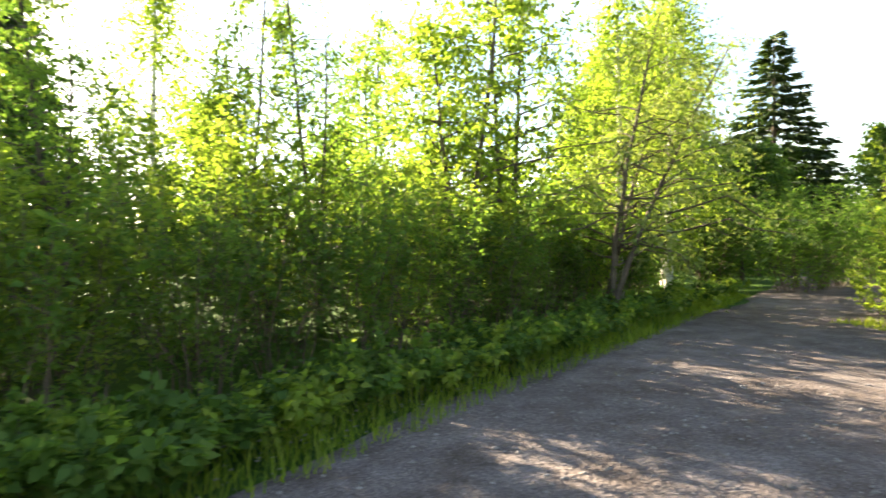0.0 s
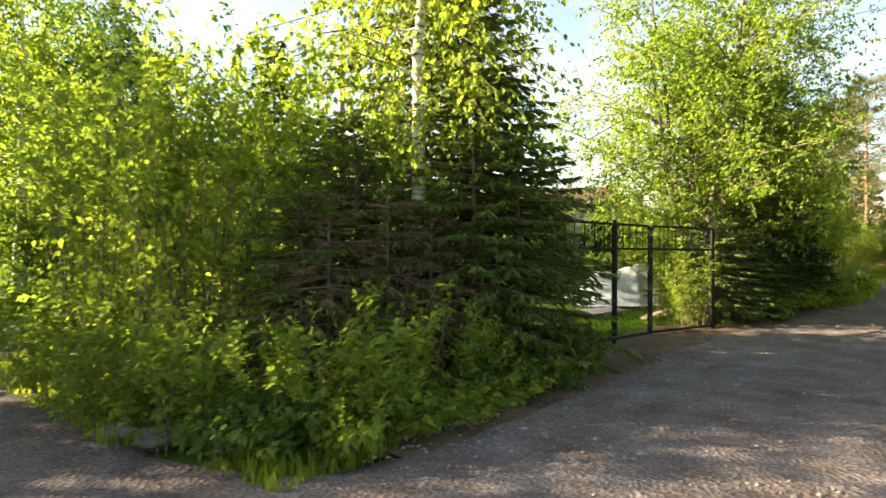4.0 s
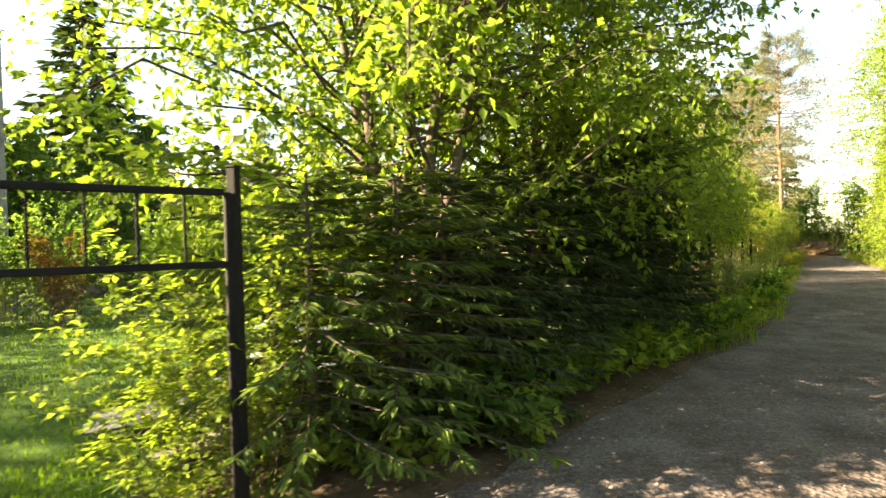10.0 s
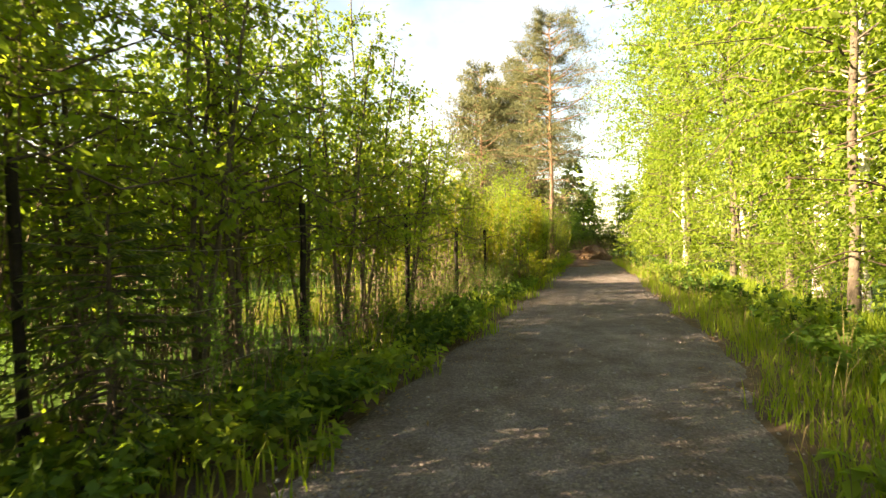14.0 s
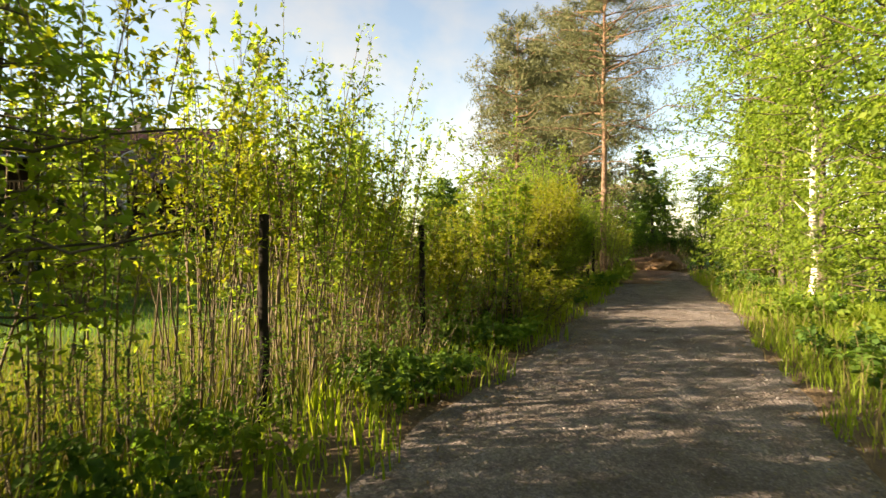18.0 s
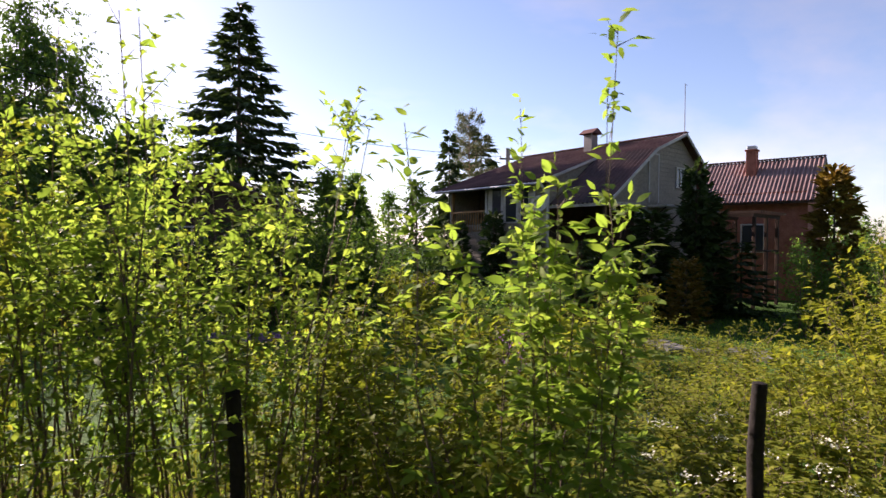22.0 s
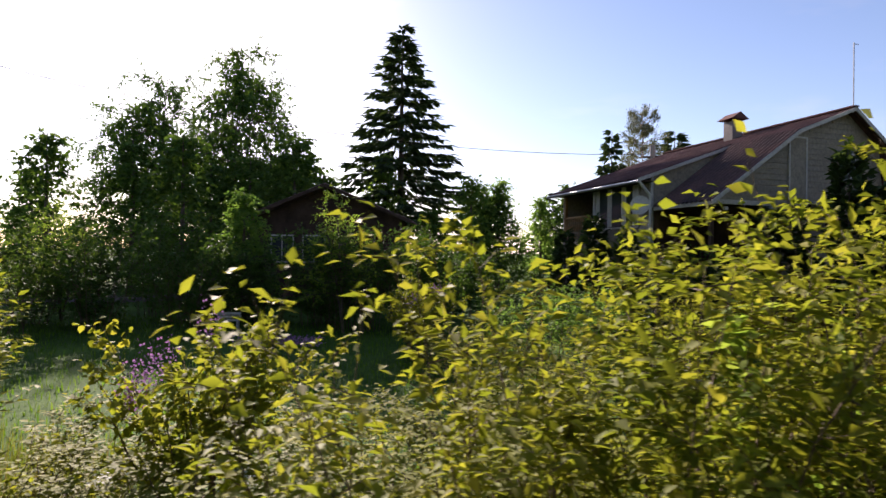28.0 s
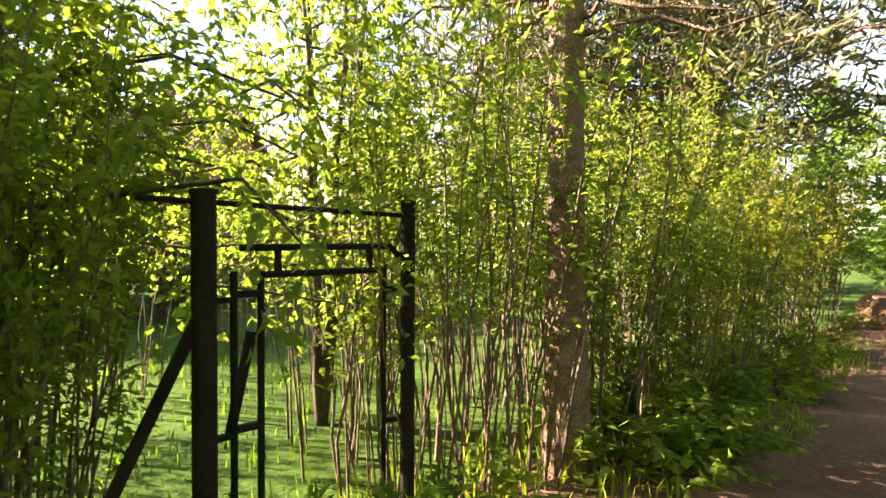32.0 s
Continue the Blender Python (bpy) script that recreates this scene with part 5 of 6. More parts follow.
put("tree", WILLOW, 4.7, 11.3, 1.0, None, "leaning silvery-green willow beside the track", "tree", turn=0, names=TREE)
for x, y, s in ((6.8, 14.9, 1.0), (9.4, 16.6, 1.05), (11.2, 19.6, 1.2)):
    put("tree", BIRCHES, x, y, s * 1.15, s, "slender birch with hanging foliage beside the track", "tree", "birches by the track", names=TREE)
for x, y in ((5.4, 14.4), (7.4, 16.0), (9.2, 18.0), (11.0, 20.2), (3.4, 13.8)):
    put("shrub", DENSE, x, y, 1.5, 1.4, "tall green shrub behind the track's front row", "shrub", "back shrubs along the track")
put("tree", BIRCHES, 9.8, 19.0, 1.0, None, "slender birch with hanging foliage beside the track", "tree", names=TREE)
put("tree", SPRUCE_TALL, -8.5, 14.5, 0.6, 0.8, "dark spruce behind the shrubs", "tree", "spruces", names=TREE)
put("tree", BIRCHES, -4.6, 13.0, 0.9, 0.8, "slender birch behind the shrubs", "tree", "birches by the track", names=TREE)
for x, y, s in ((12.5, 19.5, 0.36), (14.6, 22.2, 0.42), (17.5, 25.5, 0.4), (20.5, 26.0, 0.34)):
    put("tree", FARBROAD, x, y, s * 1.1, s, "dark green leafy tree at the bend of the track", "tree", "trees at the track's bend", names=TREE)
for x, y in ((11.5, 17.6), (12.8, 19.2), (14.3, 20.9), (15.8, 22.6), (17.5, 24.2), (19.5, 24.5), (21.5, 23.5)):
    put("shrub", DENSE_DEEP, x, y, 1.5, 1.2, "dark green shrub at the far end of the track", "shrub", "far track shrubs")

# ---- hedge island between the two tracks ----
for x, y, s, z in ((8.5, 6.4, 1.05, 1.4), (9.2, 8.0, 1.1, 1.45), (8.6, 5.2, 0.9, 1.3), (9.2, 5.9, 1.0, 1.5), (10.2, 9.3, 1.1, 1.4), (10.0, 7.0, 1.0, 1.5), (11.5, 8.4, 1.0, 1.4), (9.8, 5.7, 0.8, 1.4)):
    put("shrub", BRIGHT, x, y, s, z, "bright green leafy bush at the corner of the hedge", "shrub", "hedge island bushes")
for x, y, s, z in ((9.5, 4.7, 0.8, 0.75), (10.3, 4.8, 0.95, 0.95), (11.3, 4.0, 0.95, 1.0), (11.9, 3.8, 0.95, 1.05), (10.8, 5.6, 1.1, 1.15)):
    put("hedge_spruce", SPRUCE_HEDGE, x, y, s, z, "dark scruffy spruce hedge plant with pale tips", "hedge", "spruce hedge on the island", names=TREE)
put("tree", SPRUCE_NEAR, 12.25, 4.85, 1.25, 1.05, "dark green spruce beside the gate", "tree", "gate spruces", names=TREE)
put("tree", SPRUCE_NEAR, 12.7, 6.1, 1.25, 1.85, "tall dark spruce behind the gate", "tree", "gate spruces", names=TREE)
for x, y in ((12.55, 3.8), (12.2, 3.5), (12.95, 3.7), (11.7, 3.2)):
    put("herb", HERB, x, y, 0.9, 0.9, "low leafy weeds under the gate spruces", "weeds", "weeds under the gate spruces")
put("tree", SPRUCE_NEAR, 11.9, 4.2, 0.9, 0.72, "dark green spruce beside the gate", "tree", "gate spruces", names=TREE)
HEDGE_DRY = spruce_mesh(313, 2.6, 1.15, TWIG, NEEDLE_DRY, gap=0.24, ring=9, shoots=26, spray=0.15, trunk_r=0.05, base=0.03, power=0.45, droop=0.25, width=0.15)
for x, y, s in ((9.55, 4.35, 0.72), (10.15, 4.2, 0.76), (10.75, 4.15, 0.74)):
    put("hedge_spruce", HEDGE_DRY, x, y, 0.62, s, "dried brown spruce in the hedge", "hedge", "dried spruces in the hedge", names=TREE)
for x, y in ((9.7, 3.95), (10.5, 3.85)):
    put("dead_brush", DEADWOOD, x, y, 0.75, 0.62, "tangle of bare brown dead branches in the hedge", "brush", "dead branches in the hedge")
put("tree", tree_mesh(231, 8.0, 0.36, 2.5, 0.115, 80, 18, 11, 0.085, BIRCH, LEAF_BRIGHT, rise=0.6, droop=0.5, hang=0.7, twig_len=0.75, wide=0.72, bare=0.1, limb=0.07, power=0.6), 11.35, 4.85, 1.0, None, "white-barked birch rising out of the dark hedge", "tree", names=TREE)
for x, y, s in ((8.1, 4.4, 0.9), (8.4, 3.8, 0.75), (8.9, 3.85, 0.95), (9.6, 3.6, 1.0), (10.2, 3.5, 0.85), (8.1, 5.3, 1.0), (9.0, 3.4, 0.6), (8.2, 6.2, 1.0), (8.4, 7.2, 1.1), (8.8, 8.3, 1.1), (9.5, 9.4, 1.1), (10.7, 3.5, 0.7), (8.0, 4.9, 0.7)):
    put("bush", RASP, x, y, s, s, "low bright green bush at the foot of the hedge", "bush", "bushes at the hedge foot")
for x, y, s in ((8.05, 4.4, 0.16), (8.3, 3.85, 0.2), (8.6, 3.5, 0.17), (8.9, 3.3, 0.24), (9.3, 3.2, 0.2), (9.7, 3.1, 0.18), (8.4, 3.9, 0.14), (7.9, 4.8, 0.15)):
    bm = bmesh.new()
    bmesh.ops.create_icosphere(bm, subdivisions=3, radius=s)
    for v in bm.verts:
        v.co *= 1 + 0.5 * noise.noise(v.co / s * 1.1 + Vector((x * 3, y * 3, 0))) + 0.12 * noise.noise(v.co / s * 3.5 + Vector((x, y, 5)))
        v.co.z *= 0.55
    bmesh.ops.transform(bm, matrix=pose(0, 0, s * 0.02, 0, 0, x * 90), verts=bm.verts)
    st = part("stone", bm, STONE, None)
    st.location = (x, y, 0)
    tagged(st, "mossy grey field stone edging the hedge", "stone", "stones edging the hedge")

# ---- beside and behind the gate ----
put("tree", BROAD, 20.0, 4.1, 1.12, 1.2, "large bright green tree with many stems behind the gate", "tree", "trees behind the hedge", turn=40, names=TREE)
put("tree", BROAD, 22.5, 3.9, 1.05, 1.15, "bright green multi-stemmed tree behind the dark hedge", "tree", "trees behind the hedge", names=TREE)
HEDGE_DARK = [spruce_mesh(315 + i, 2.6, 1.15, BARK, NEEDLE, gap=0.2, ring=10, shoots=34, spray=0.15, trunk_r=0.05, base=0.03, power=0.35, droop=0.25, width=0.16) for i in range(2)]
HEDGE_BARE = [spruce_mesh(318 + i, 2.7, 1.1, BARK, NEEDLE, gap=0.17, ring=10, shoots=32, spray=0.15, trunk_r=0.045, base=0.27, power=0.3, droop=0.2, width=0.16) for i in range(2)]
for i in range(8):
    put("hedge_spruce", HEDGE_BARE if i > 3 else HEDGE_DARK if i > 1 else SPRUCE_HEDGE, 17.9 + i * 0.78, 3.4 - i * 0.09 + PR.normal(0, 0.08), 0.95, 0.84 if i > 2 else 0.76, "dark clipped spruce hedge plant beside the lane", "hedge", "clipped spruce hedge", names=TREE)
for x, y, s in ((17.0, 3.25, 0.6), (17.4, 3.4, 0.8), (18.0, 4.0, 0.6), (18.7, 3.8, 0.9)):
    put("shrub", BRIGHT, x, y, s, s * 0.8, "yellow-green leafy shrub beside the gate post", "shrub", "shrubs by the gate post")
for x, y, s in ((17.5, 16.6, 1.3), (18.7, 17.4, 1.45), (19.9, 17.0, 1.3), (22.0, 16.8, 1.3), (23.3, 15.6, 1.15), (24.5, 14.9, 1.1), (15.0, 16.3, 1.4), (16.3, 16.8, 1.4), (13.8, 15.8, 1.4), (12.6, 15.0, 1.4), (26.0, 15.0, 1.2), (13, 12, 1.3), (12.2, 9.5, 1.2), (20.8, 16.2, 1.2)):
    put("shrub", DENSE, x, y, s, s, "green garden shrub at the back of the lawn", "shrub", "shrubs behind the lawn")
put("shrub", shrub_mesh(175, 2.2, 0.8, 20, 15, 8, 0.09, TWIG, LEAF_RUST, foot=0.4, start=0.15), 21.4, 14.8, 1.0, None, "reddish-brown leaved shrub behind the lawn", "shrub")
put("tree", SPRUCE_FAR, 55.9, 59.2, 1.15, None, "slim dark spruce far behind the gardens", "tree", "spruces", names=TREE)
put("shrub", DENSE_DEEP, 13.9, 5.6, 0.8, 1.2, "dark green bush inside the end of the gate", "shrub")
for x, y, s in ((26.6, 15.6, 0.72), (25.2, 14.9, 0.66), (28.2, 17.0, 0.76), (24.0, 14.2, 0.55)):
    put("garden_tree", SAPLING, x, y, s * 1.3, s, "young leafy garden tree at the back of the lawn", "tree", "young trees behind the lawn", names=TREE)
for i in range(12):
    put("herb", HERB, 18.4 + i * 0.44, 2.85 - i * 0.04 + PR.normal(0, 0.1), 1.0, PR.uniform(0.8, 1.2), "low leafy weeds at the foot of the hedge", "weeds", "weeds under the hedge")
for x, y in ((20.5, 4.6), (21.6, 4.3), (22.6, 4.3), (23.5, 4.1)):
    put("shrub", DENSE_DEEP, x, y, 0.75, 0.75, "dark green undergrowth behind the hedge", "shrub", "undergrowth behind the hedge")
for x, y, s in ((26.0, 19.0, 0.24), (15.5, 21, 0.35)):
    put("tree", FARBROAD, x, y, s, s * 0.8, "leafy green tree behind the garden", "tree", "trees behind the lawn", names=TREE)
edge = thing("lawn_edging", (17.2, 17.0, 0), -12, "low pale concrete edging behind the lawn", "edging")
for i in range(4):
    part("slab", box((i * 0.82, 0, -0.1), (i * 0.82 + 0.8, 0.08, 0.3), None, 0.01), CONCRETE, edge)

# woodpile under a sheet
def tarp_heap(x, y, turn, sx, sy, sz):
    bm = bmesh.new()
    n = 46
    vs = [[None] * (n + 1) for _ in range(n + 1)]
    for i in range(n + 1):
        for j in range(n + 1):
            u, v = i / n * 2 - 1, j / n * 2 - 1
            ridge = max(0, 1 - abs(v + 0.15 * u) * 1.02) * max(0, min(1, (1 - abs(u)) * 2.4)) * (0.75 + 0.25 * u)
            fold = 1 - abs(noise.noise((u * 2.6, v * 1.4, 2))) * 2
            fine = abs(noise.noise((u * 6.5 + v * 2, v * 5, 9)))
            z = sz * ridge * (0.86 + 0.14 * fold) + 0.1 * fine * (0.25 + ridge) + 0.05 * fold * ridge
            vs[i][j] = bm.verts.new((u * sx * (1 + 0.14 * noise.noise((v * 2.2, 0, 1))), v * sy * (1 + 0.18 * noise.noise((u * 2.4, 4, 1))), max(0.015, z)))
    for i in range(n):
        for j in range(n):
            bm.faces.new((vs[i][j], vs[i + 1][j], vs[i + 1][j + 1], vs[i][j + 1])).smooth = True
    top = thing("covered_woodpile", (x, y, 0), turn, "heap of boards under a crumpled white plastic sheet on the lawn", "woodpile")
    part("sheet", bm, TARP, top)
    for k in range(3):
        part("log", rod((-sx * 0.8, -0.25 + 0.25 * k, 0.12), (sx * 0.7, -0.2 + 0.24 * k, 0.14), 0.1, 9), GREYWOOD, top, "pale sawn log")
    return top


tarp_heap(21.1, 6.15, -40, 1.55, 1.1, 1.2)
flat = thing("roofing_sheet", (17.35, 5.3, 0.03), -35, "grey sheet lying flat on the lawn", "sheet")
part("sheet", box((0, 0, 0), (0.8, 0.6, 0.02), pose(0, 0, 0.02, 3, -4, 0), 0.004), SHEETGREY, flat)
boards = thing("board_pile", (17.85, 3.95, 0), -55, "short grey boards and logs dropped on the grass", "boards")
for k in range(9):
    part("board", beam((-0.55 + 0.13 * k, -0.22 + 0.05 * (k % 3), 0.05 + 0.03 * (k % 4)), (-0.2 + 0.12 * k, 0.3 - 0.06 * (k % 4), 0.1 + 0.05 * (k % 3)), 0.12, 0.03), GREYWOOD, boards)
part("log", rod((0.62, -0.1, -0.02), (0.66, -0.06, 0.34), 0.09, 10), GREYWOOD, boards, "pale sawn log standing on end")
part("log", rod((0.3, -0.2, 0.08), (0.6, 0.3, 0.1), 0.08, 9), GREYWOOD, boards, "pale sawn log")

# ---- fence-line growth beside the lane ----
for i in range(13):
    x = 25.0 + i * 0.74
    put("sapling", SAPLING, x, 2.95 + PR.uniform(-0.2, 0.8), 0.9, PR.uniform(1.0, 1.18) * (1 - 0.016 * i), "slender leafy sapling in the overgrown fence line", "sapling", "saplings along the fence", names=TREE)
for i in range(3):
    put("sapling", SAPLING, 26.4 + i * 2.0, 4.7 + PR.uniform(-0.4, 0.5), 1.0, PR.uniform(1.05, 1.2) * (1 - 0.02 * i), "tall leafy sapling behind the fence line", "sapling", "saplings behind the fence", names=TREE)
# deep-leaved shrubs added to darken the bright gaps between the bare sapling stems
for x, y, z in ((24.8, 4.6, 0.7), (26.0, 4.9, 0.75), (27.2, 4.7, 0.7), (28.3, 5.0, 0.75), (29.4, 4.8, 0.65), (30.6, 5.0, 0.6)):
    put("shrub", DENSE_DEEP, x, y, 0.85, z, "deep-green undergrowth added to darken the gaps behind the fence", "shrub", "undergrowth behind the fence")
# trees added on the sun side to deepen the shade in the sapling tops
for x, y, z in ((26.4, 4.5, 0.68), (25.6, 5.4, 0.62), (27.9, 5.9, 0.6), (30.2, 6.0, 0.54)):
    put("tree", MIDTREE, x, y, z, z, "young green tree added to deepen the shade behind the fence saplings", "tree", "young trees behind the fence", names=TREE)
put("hedge_spruce", SPRUCE_HEDGE, 26.6, 2.4, 0.6, 0.62, "small thin spruce in front of the fence", "spruce", names=TREE)
for x, y in ((23.3, 2.75), (24.0, 2.85)):
    put("hedge_spruce", HEDGE_DARK, x, y, 0.9, 1.22, "dark spruce at the end of the clipped hedge", "hedge", "clipped spruce hedge", names=TREE)
for i in range(19):
    x = 24.6 + i * 0.7
    put("shrub", THIN if x < 31 else THIN_GOLD, x, 3.1 + PR.uniform(-0.1, 0.8), 0.95, PR.uniform(0.92, 1.1) if x < 31 else PR.uniform(1.0, 1.16), "thin-stemmed leafy shrub along the wire fence", "shrub", "thin shrubs along the fence")
for i in range(15):
    x = 27.0 + i * 1.0
    put("shrub", STICKS, x, 2.35 + PR.uniform(-0.1, 0.3), 0.9, PR.uniform(0.6, 0.95), "tangle of pale bare stems under the shrubs", "shrub", "bare stems along the fence")
for x, y, s in ((37.3, 3.1, 1.0), (38.6, 3.3, 1.0), (36.6, 3.3, 1.1), (37.9, 3.35, 1.14), (38.5, 3.2, 1.02)):
    put("shrub", THIN, x, y, 0.9, s, "thin-stemmed leafy shrub along the wire fence", "shrub", "thin shrubs along the fence")
for x, y, sz in ((39.95, 1.95, 0.98), (40.12, 2.0, 0.97), (40.22, 2.1, 0.99), (40.05, 2.3, 1.0), (32.6, 2.9, 1.1), (34.2, 3.0, 1.15), (35.7, 3.1, 1.15), (37.3, 3.0, 1.12), (33.6, 2.7, 1.05), (36.4, 2.9, 1.05), (38.3, 2.9, 1.06), (39.1, 3.2, 0.8), (37.8, 3.4, 1.1), (36.0, 3.4, 1.12)):
    put("sapling", WHIP, x, y, 1.0, sz, "tall young willow shoots with large pointed leaves", "sapling", "willow shoots along the fence")

# ---- low and high growth in front of the garden ----
for x, y, s in ((40.7, 3.3, 0.5), (41.3, 2.6, 0.5), (41.9, 3.2, 0.48), (42.6, 2.7, 0.62), (40.2, 4.3, 0.42), (42.2, 4.2, 0.45), (43.0, 3.8, 0.7), (39.6, 4.6, 0.48), (43.9, 4.8, 0.7), (42.9, 5.3, 0.48), (41.5, 3.6, 0.42), (40.9, 5.6, 0.4), (44.9, 5.6, 0.6), (42.2, 2.1, 0.5), (41.0, 2.0, 0.5), (45.9, 5.2, 0.8)):
    put("shrub", LUSHLOW, x, y, 1.05, s, "yellow-green leafy shrub growing over the garden fence", "shrub", "low shrubs over the fence")
for x, y, s in ((38.9, 3.9, 0.98), (39.5, 3.6, 1.0), (39.9, 3.1, 0.95), (43.5, 3.1, 1.08), (44.2, 3.0, 1.18), (44.9, 3.1, 1.22), (45.6, 3.0, 1.3), (46.4, 3.1, 1.36), (47.2, 3.0, 1.42), (48.0, 3.1, 1.46), (48.8, 3.2, 1.5), (49.5, 3.3, 1.5), (45.9, 4.0, 1.25), (46.7, 4.2, 1.35), (47.5, 4.1, 1.45), (48.2, 4.3, 1.5), (49.0, 4.1, 1.52), (49.8, 4.2, 1.5), (45.2, 4.3, 1.15)):
    put("shrub", LUSH, x, y, 1.0, s, "tall yellow-green leafy shrub beside the lane", "shrub", "tall shrubs beside the lane")
# extra low layer, added to darken the foot of the tall shrubs
for x, y, s in ((44.6, 2.9, 0.5), (45.5, 2.85, 0.55), (46.3, 2.9, 0.6), (47.1, 2.9, 0.6), (47.9, 2.95, 0.6), (48.7, 3.0, 0.62), (49.5, 3.1, 0.65)):
    put("shrub", LUSHGREEN, x, y, 0.75, s, "low green bush added to thicken the shade under the tall shrubs", "shrub", "low bushes beside the lane")
for x, y, s in ((46.7, 3.3, 1.05), (48.4, 3.4, 1.08), (45.0, 3.2, 0.9)):
    put("sapling", WHIP, x, y, 1.0, s, "upright shoots with large pointed yellow-green leaves", "sapling", "shoots above the shrubs")
for x, y, s, z in ((49.7, 3.4, 1.0, 1.1), (50.5, 3.5, 1.05, 1.15), (51.3, 3.5, 1.0, 1.2), (51.7, 4.1, 1.0, 1.35), (50.6, 4.5, 1.1, 1.35), (49.4, 4.6, 1.1, 1.2), (51.9, 3.3, 0.8, 1.15)):
    put("shrub", LUSHGREEN, x, y, s, z, "large green leafy bush beside the garden wicket", "shrub", "bushes by the wicket")
OVERHANG = tree_mesh(270, 5.4, 0.3, 2.3, 0.07, 64, 12, 8, 0.09, BARK, LEAF_BRIGHT, trunks=4, rise=0.4, droop=0.15, twig_len=0.6, wide=0.6, bare=0.15)
for x, y, s, z in ((51.6, 4.2, 1.0, 0.98), (54.4, 4.6, 0.9, 1.0)):
    put("tree", OVERHANG, x, y, s, z, "leafy young tree with branches over the garden wicket", "tree", "young trees by the wicket", names=TREE)

# ---- garden in front of the house ----
LILAC = shrub_mesh(400, 2.0, 0.95, 30, 16, 10, 0.085, TWIG, LEAF_YELLOW, foot=0.25, start=0.35, wide=0.62, rich=True, stem_r=0.014, twig_len=0.34)
lil = put("lilac_bush", LILAC, 41.2, 5.0, 0.92, 0.95, turn=0, label= "yellow-green lilac bush with purple flower clusters on the lawn", category="lilac")


def clusters(name, parent, centres, mat, n, spread, size, label=""):
    b = Bag()
    k = np.random.default_rng(len(name) + n)
    for c in centres:
        p = np.asarray(c) + k.normal(0, 1, (n, 3)) * spread
        blades(b, p, k.normal(0, 1, (n, 3)), k.normal(0, 1, (n, 3)), np.full(n, size), np.full(n, size * 0.9), False, 0)
    ob = new(name, b.mesh(name, mat))
    ob.parent = parent
    if label:
        ob["label"] = label
    return ob


for c in ((-0.62, -0.25, 1.4), (-0.52, -0.15, 1.55), (-0.45, -0.32, 1.35), (-0.3, -0.2, 1.62), (0.02, 0.0, 1.95)):
    clusters("flower_cluster", lil, [c], PETAL_LILAC, 90, (0.06, 0.06, 0.1), 0.028, "purple lilac flowers")
lil2 = put("lilac_bush", LILAC, 41.2, 13.2, 1.0, 0.9, "lilac bush with purple flowers behind the lawn", "lilac")
for c in ((-0.5, 0, 1.5), (0.3, -0.3, 1.6), (0.6, 0, 1.4), (-0.2, -0.4, 1.7)):
    clusters("flower_cluster", lil2, [c], PETAL_LILAC, 70, (0.07, 0.07, 0.1), 0.03, "purple lilac flowers")
for x, y, s, z in ((43.8, 13.4, 1.25, 0.76), (45.0, 14.6, 1.1, 0.7), (43.0, 15.0, 1.1, 0.6), (44.6, 17.6, 1.2, 0.6)):
    put("shrub", DENSE, x, y, s, z, "rounded light green shrub in front of the house", "shrub", "rounded garden shrubs")
for x, y, s, z in ((42.9, 10.4, 1.0, 0.5), (44.2, 9.6, 1.0, 0.55), (43.6, 8.2, 1.0, 0.5), (45.4, 10.6, 1.0, 0.5), (44.9, 7.6, 1.0, 0.5), (42.1, 11.8, 0.9, 0.5), (46.3, 8.8, 1.0, 0.5), (43.4, 6.6, 1.0, 0.48), (41.9, 6.5, 0.9, 0.42), (45.8, 6.4, 1.0, 0.5)):
    put("shrub", LUSHLOW, x, y, s, z, "yellow-green rose and currant shrub in the garden bed", "shrub", "garden bed shrubs")
fl = Bag()
for i in range(26):
    c = np.array([PR.uniform(41.2, 45.2), PR.uniform(2.6, 4.6), PR.uniform(0.85, 1.15)])
    p = c + PR.normal(0, 1, (26, 3)) * (0.05, 0.05, 0.012)
    blades(fl, p, PR.normal(0, 1, (26, 3)), np.tile([0, 0, 1.0], (26, 1)), np.full(26, 0.021), np.full(26, 0.021), False, 0)
tagged(new("white_flowers", fl.mesh("white_flowers", PETAL_WHITE)), "flat white flower clusters over the shrubs", "flower", "", "stuff")
redf = put("flower_bush", RASP, 41.1, 6.0, 0.5, 0.6, "small bush with a red flower", "flower")
clusters("bloom", redf, [(-0.05, -0.3, 0.95), (0.08, -0.32, 0.98)], PETAL_RED, 30, (0.05, 0.04, 0.03), 0.05, "red bloom")
# stone path and the bed edge
fpath = thing("stone_path", (46.9, 12.0, 0.0), 20, "grey flagstone path curving across the lawn", "path")
for i in range(10):
    a = i * 0.42
    part("flagstone", box((-0.35 + 0.05 * math.sin(i * 2.1), -a - 0.2, -0.05), (0.38 + 0.06 * math.cos(i * 1.7), -a + 0.18, 0.05 + 0.01 * (i % 2)), pose(0.6 * math.sin(a * 0.5), 1.5, 0, 0, 0, 12 * math.sin(i)), 0.02), STONE, fpath)
for x, y, s, z in ((44.6, 22.4, 1.05, 1.25), (45.5, 20.65, 1.05, 1.32), (46.35, 19.0, 0.95, 1.18), (49.95, 17.0, 1.7, 1.3), (51.45, 16.75, 1.15, 1.85), (52.3, 17.3, 1.6, 1.5)):
    put("thuja", THUJA, x, y, s, z, "narrow dark thuja beside the house wall", "thuja", "thujas by the house", names=TREE)
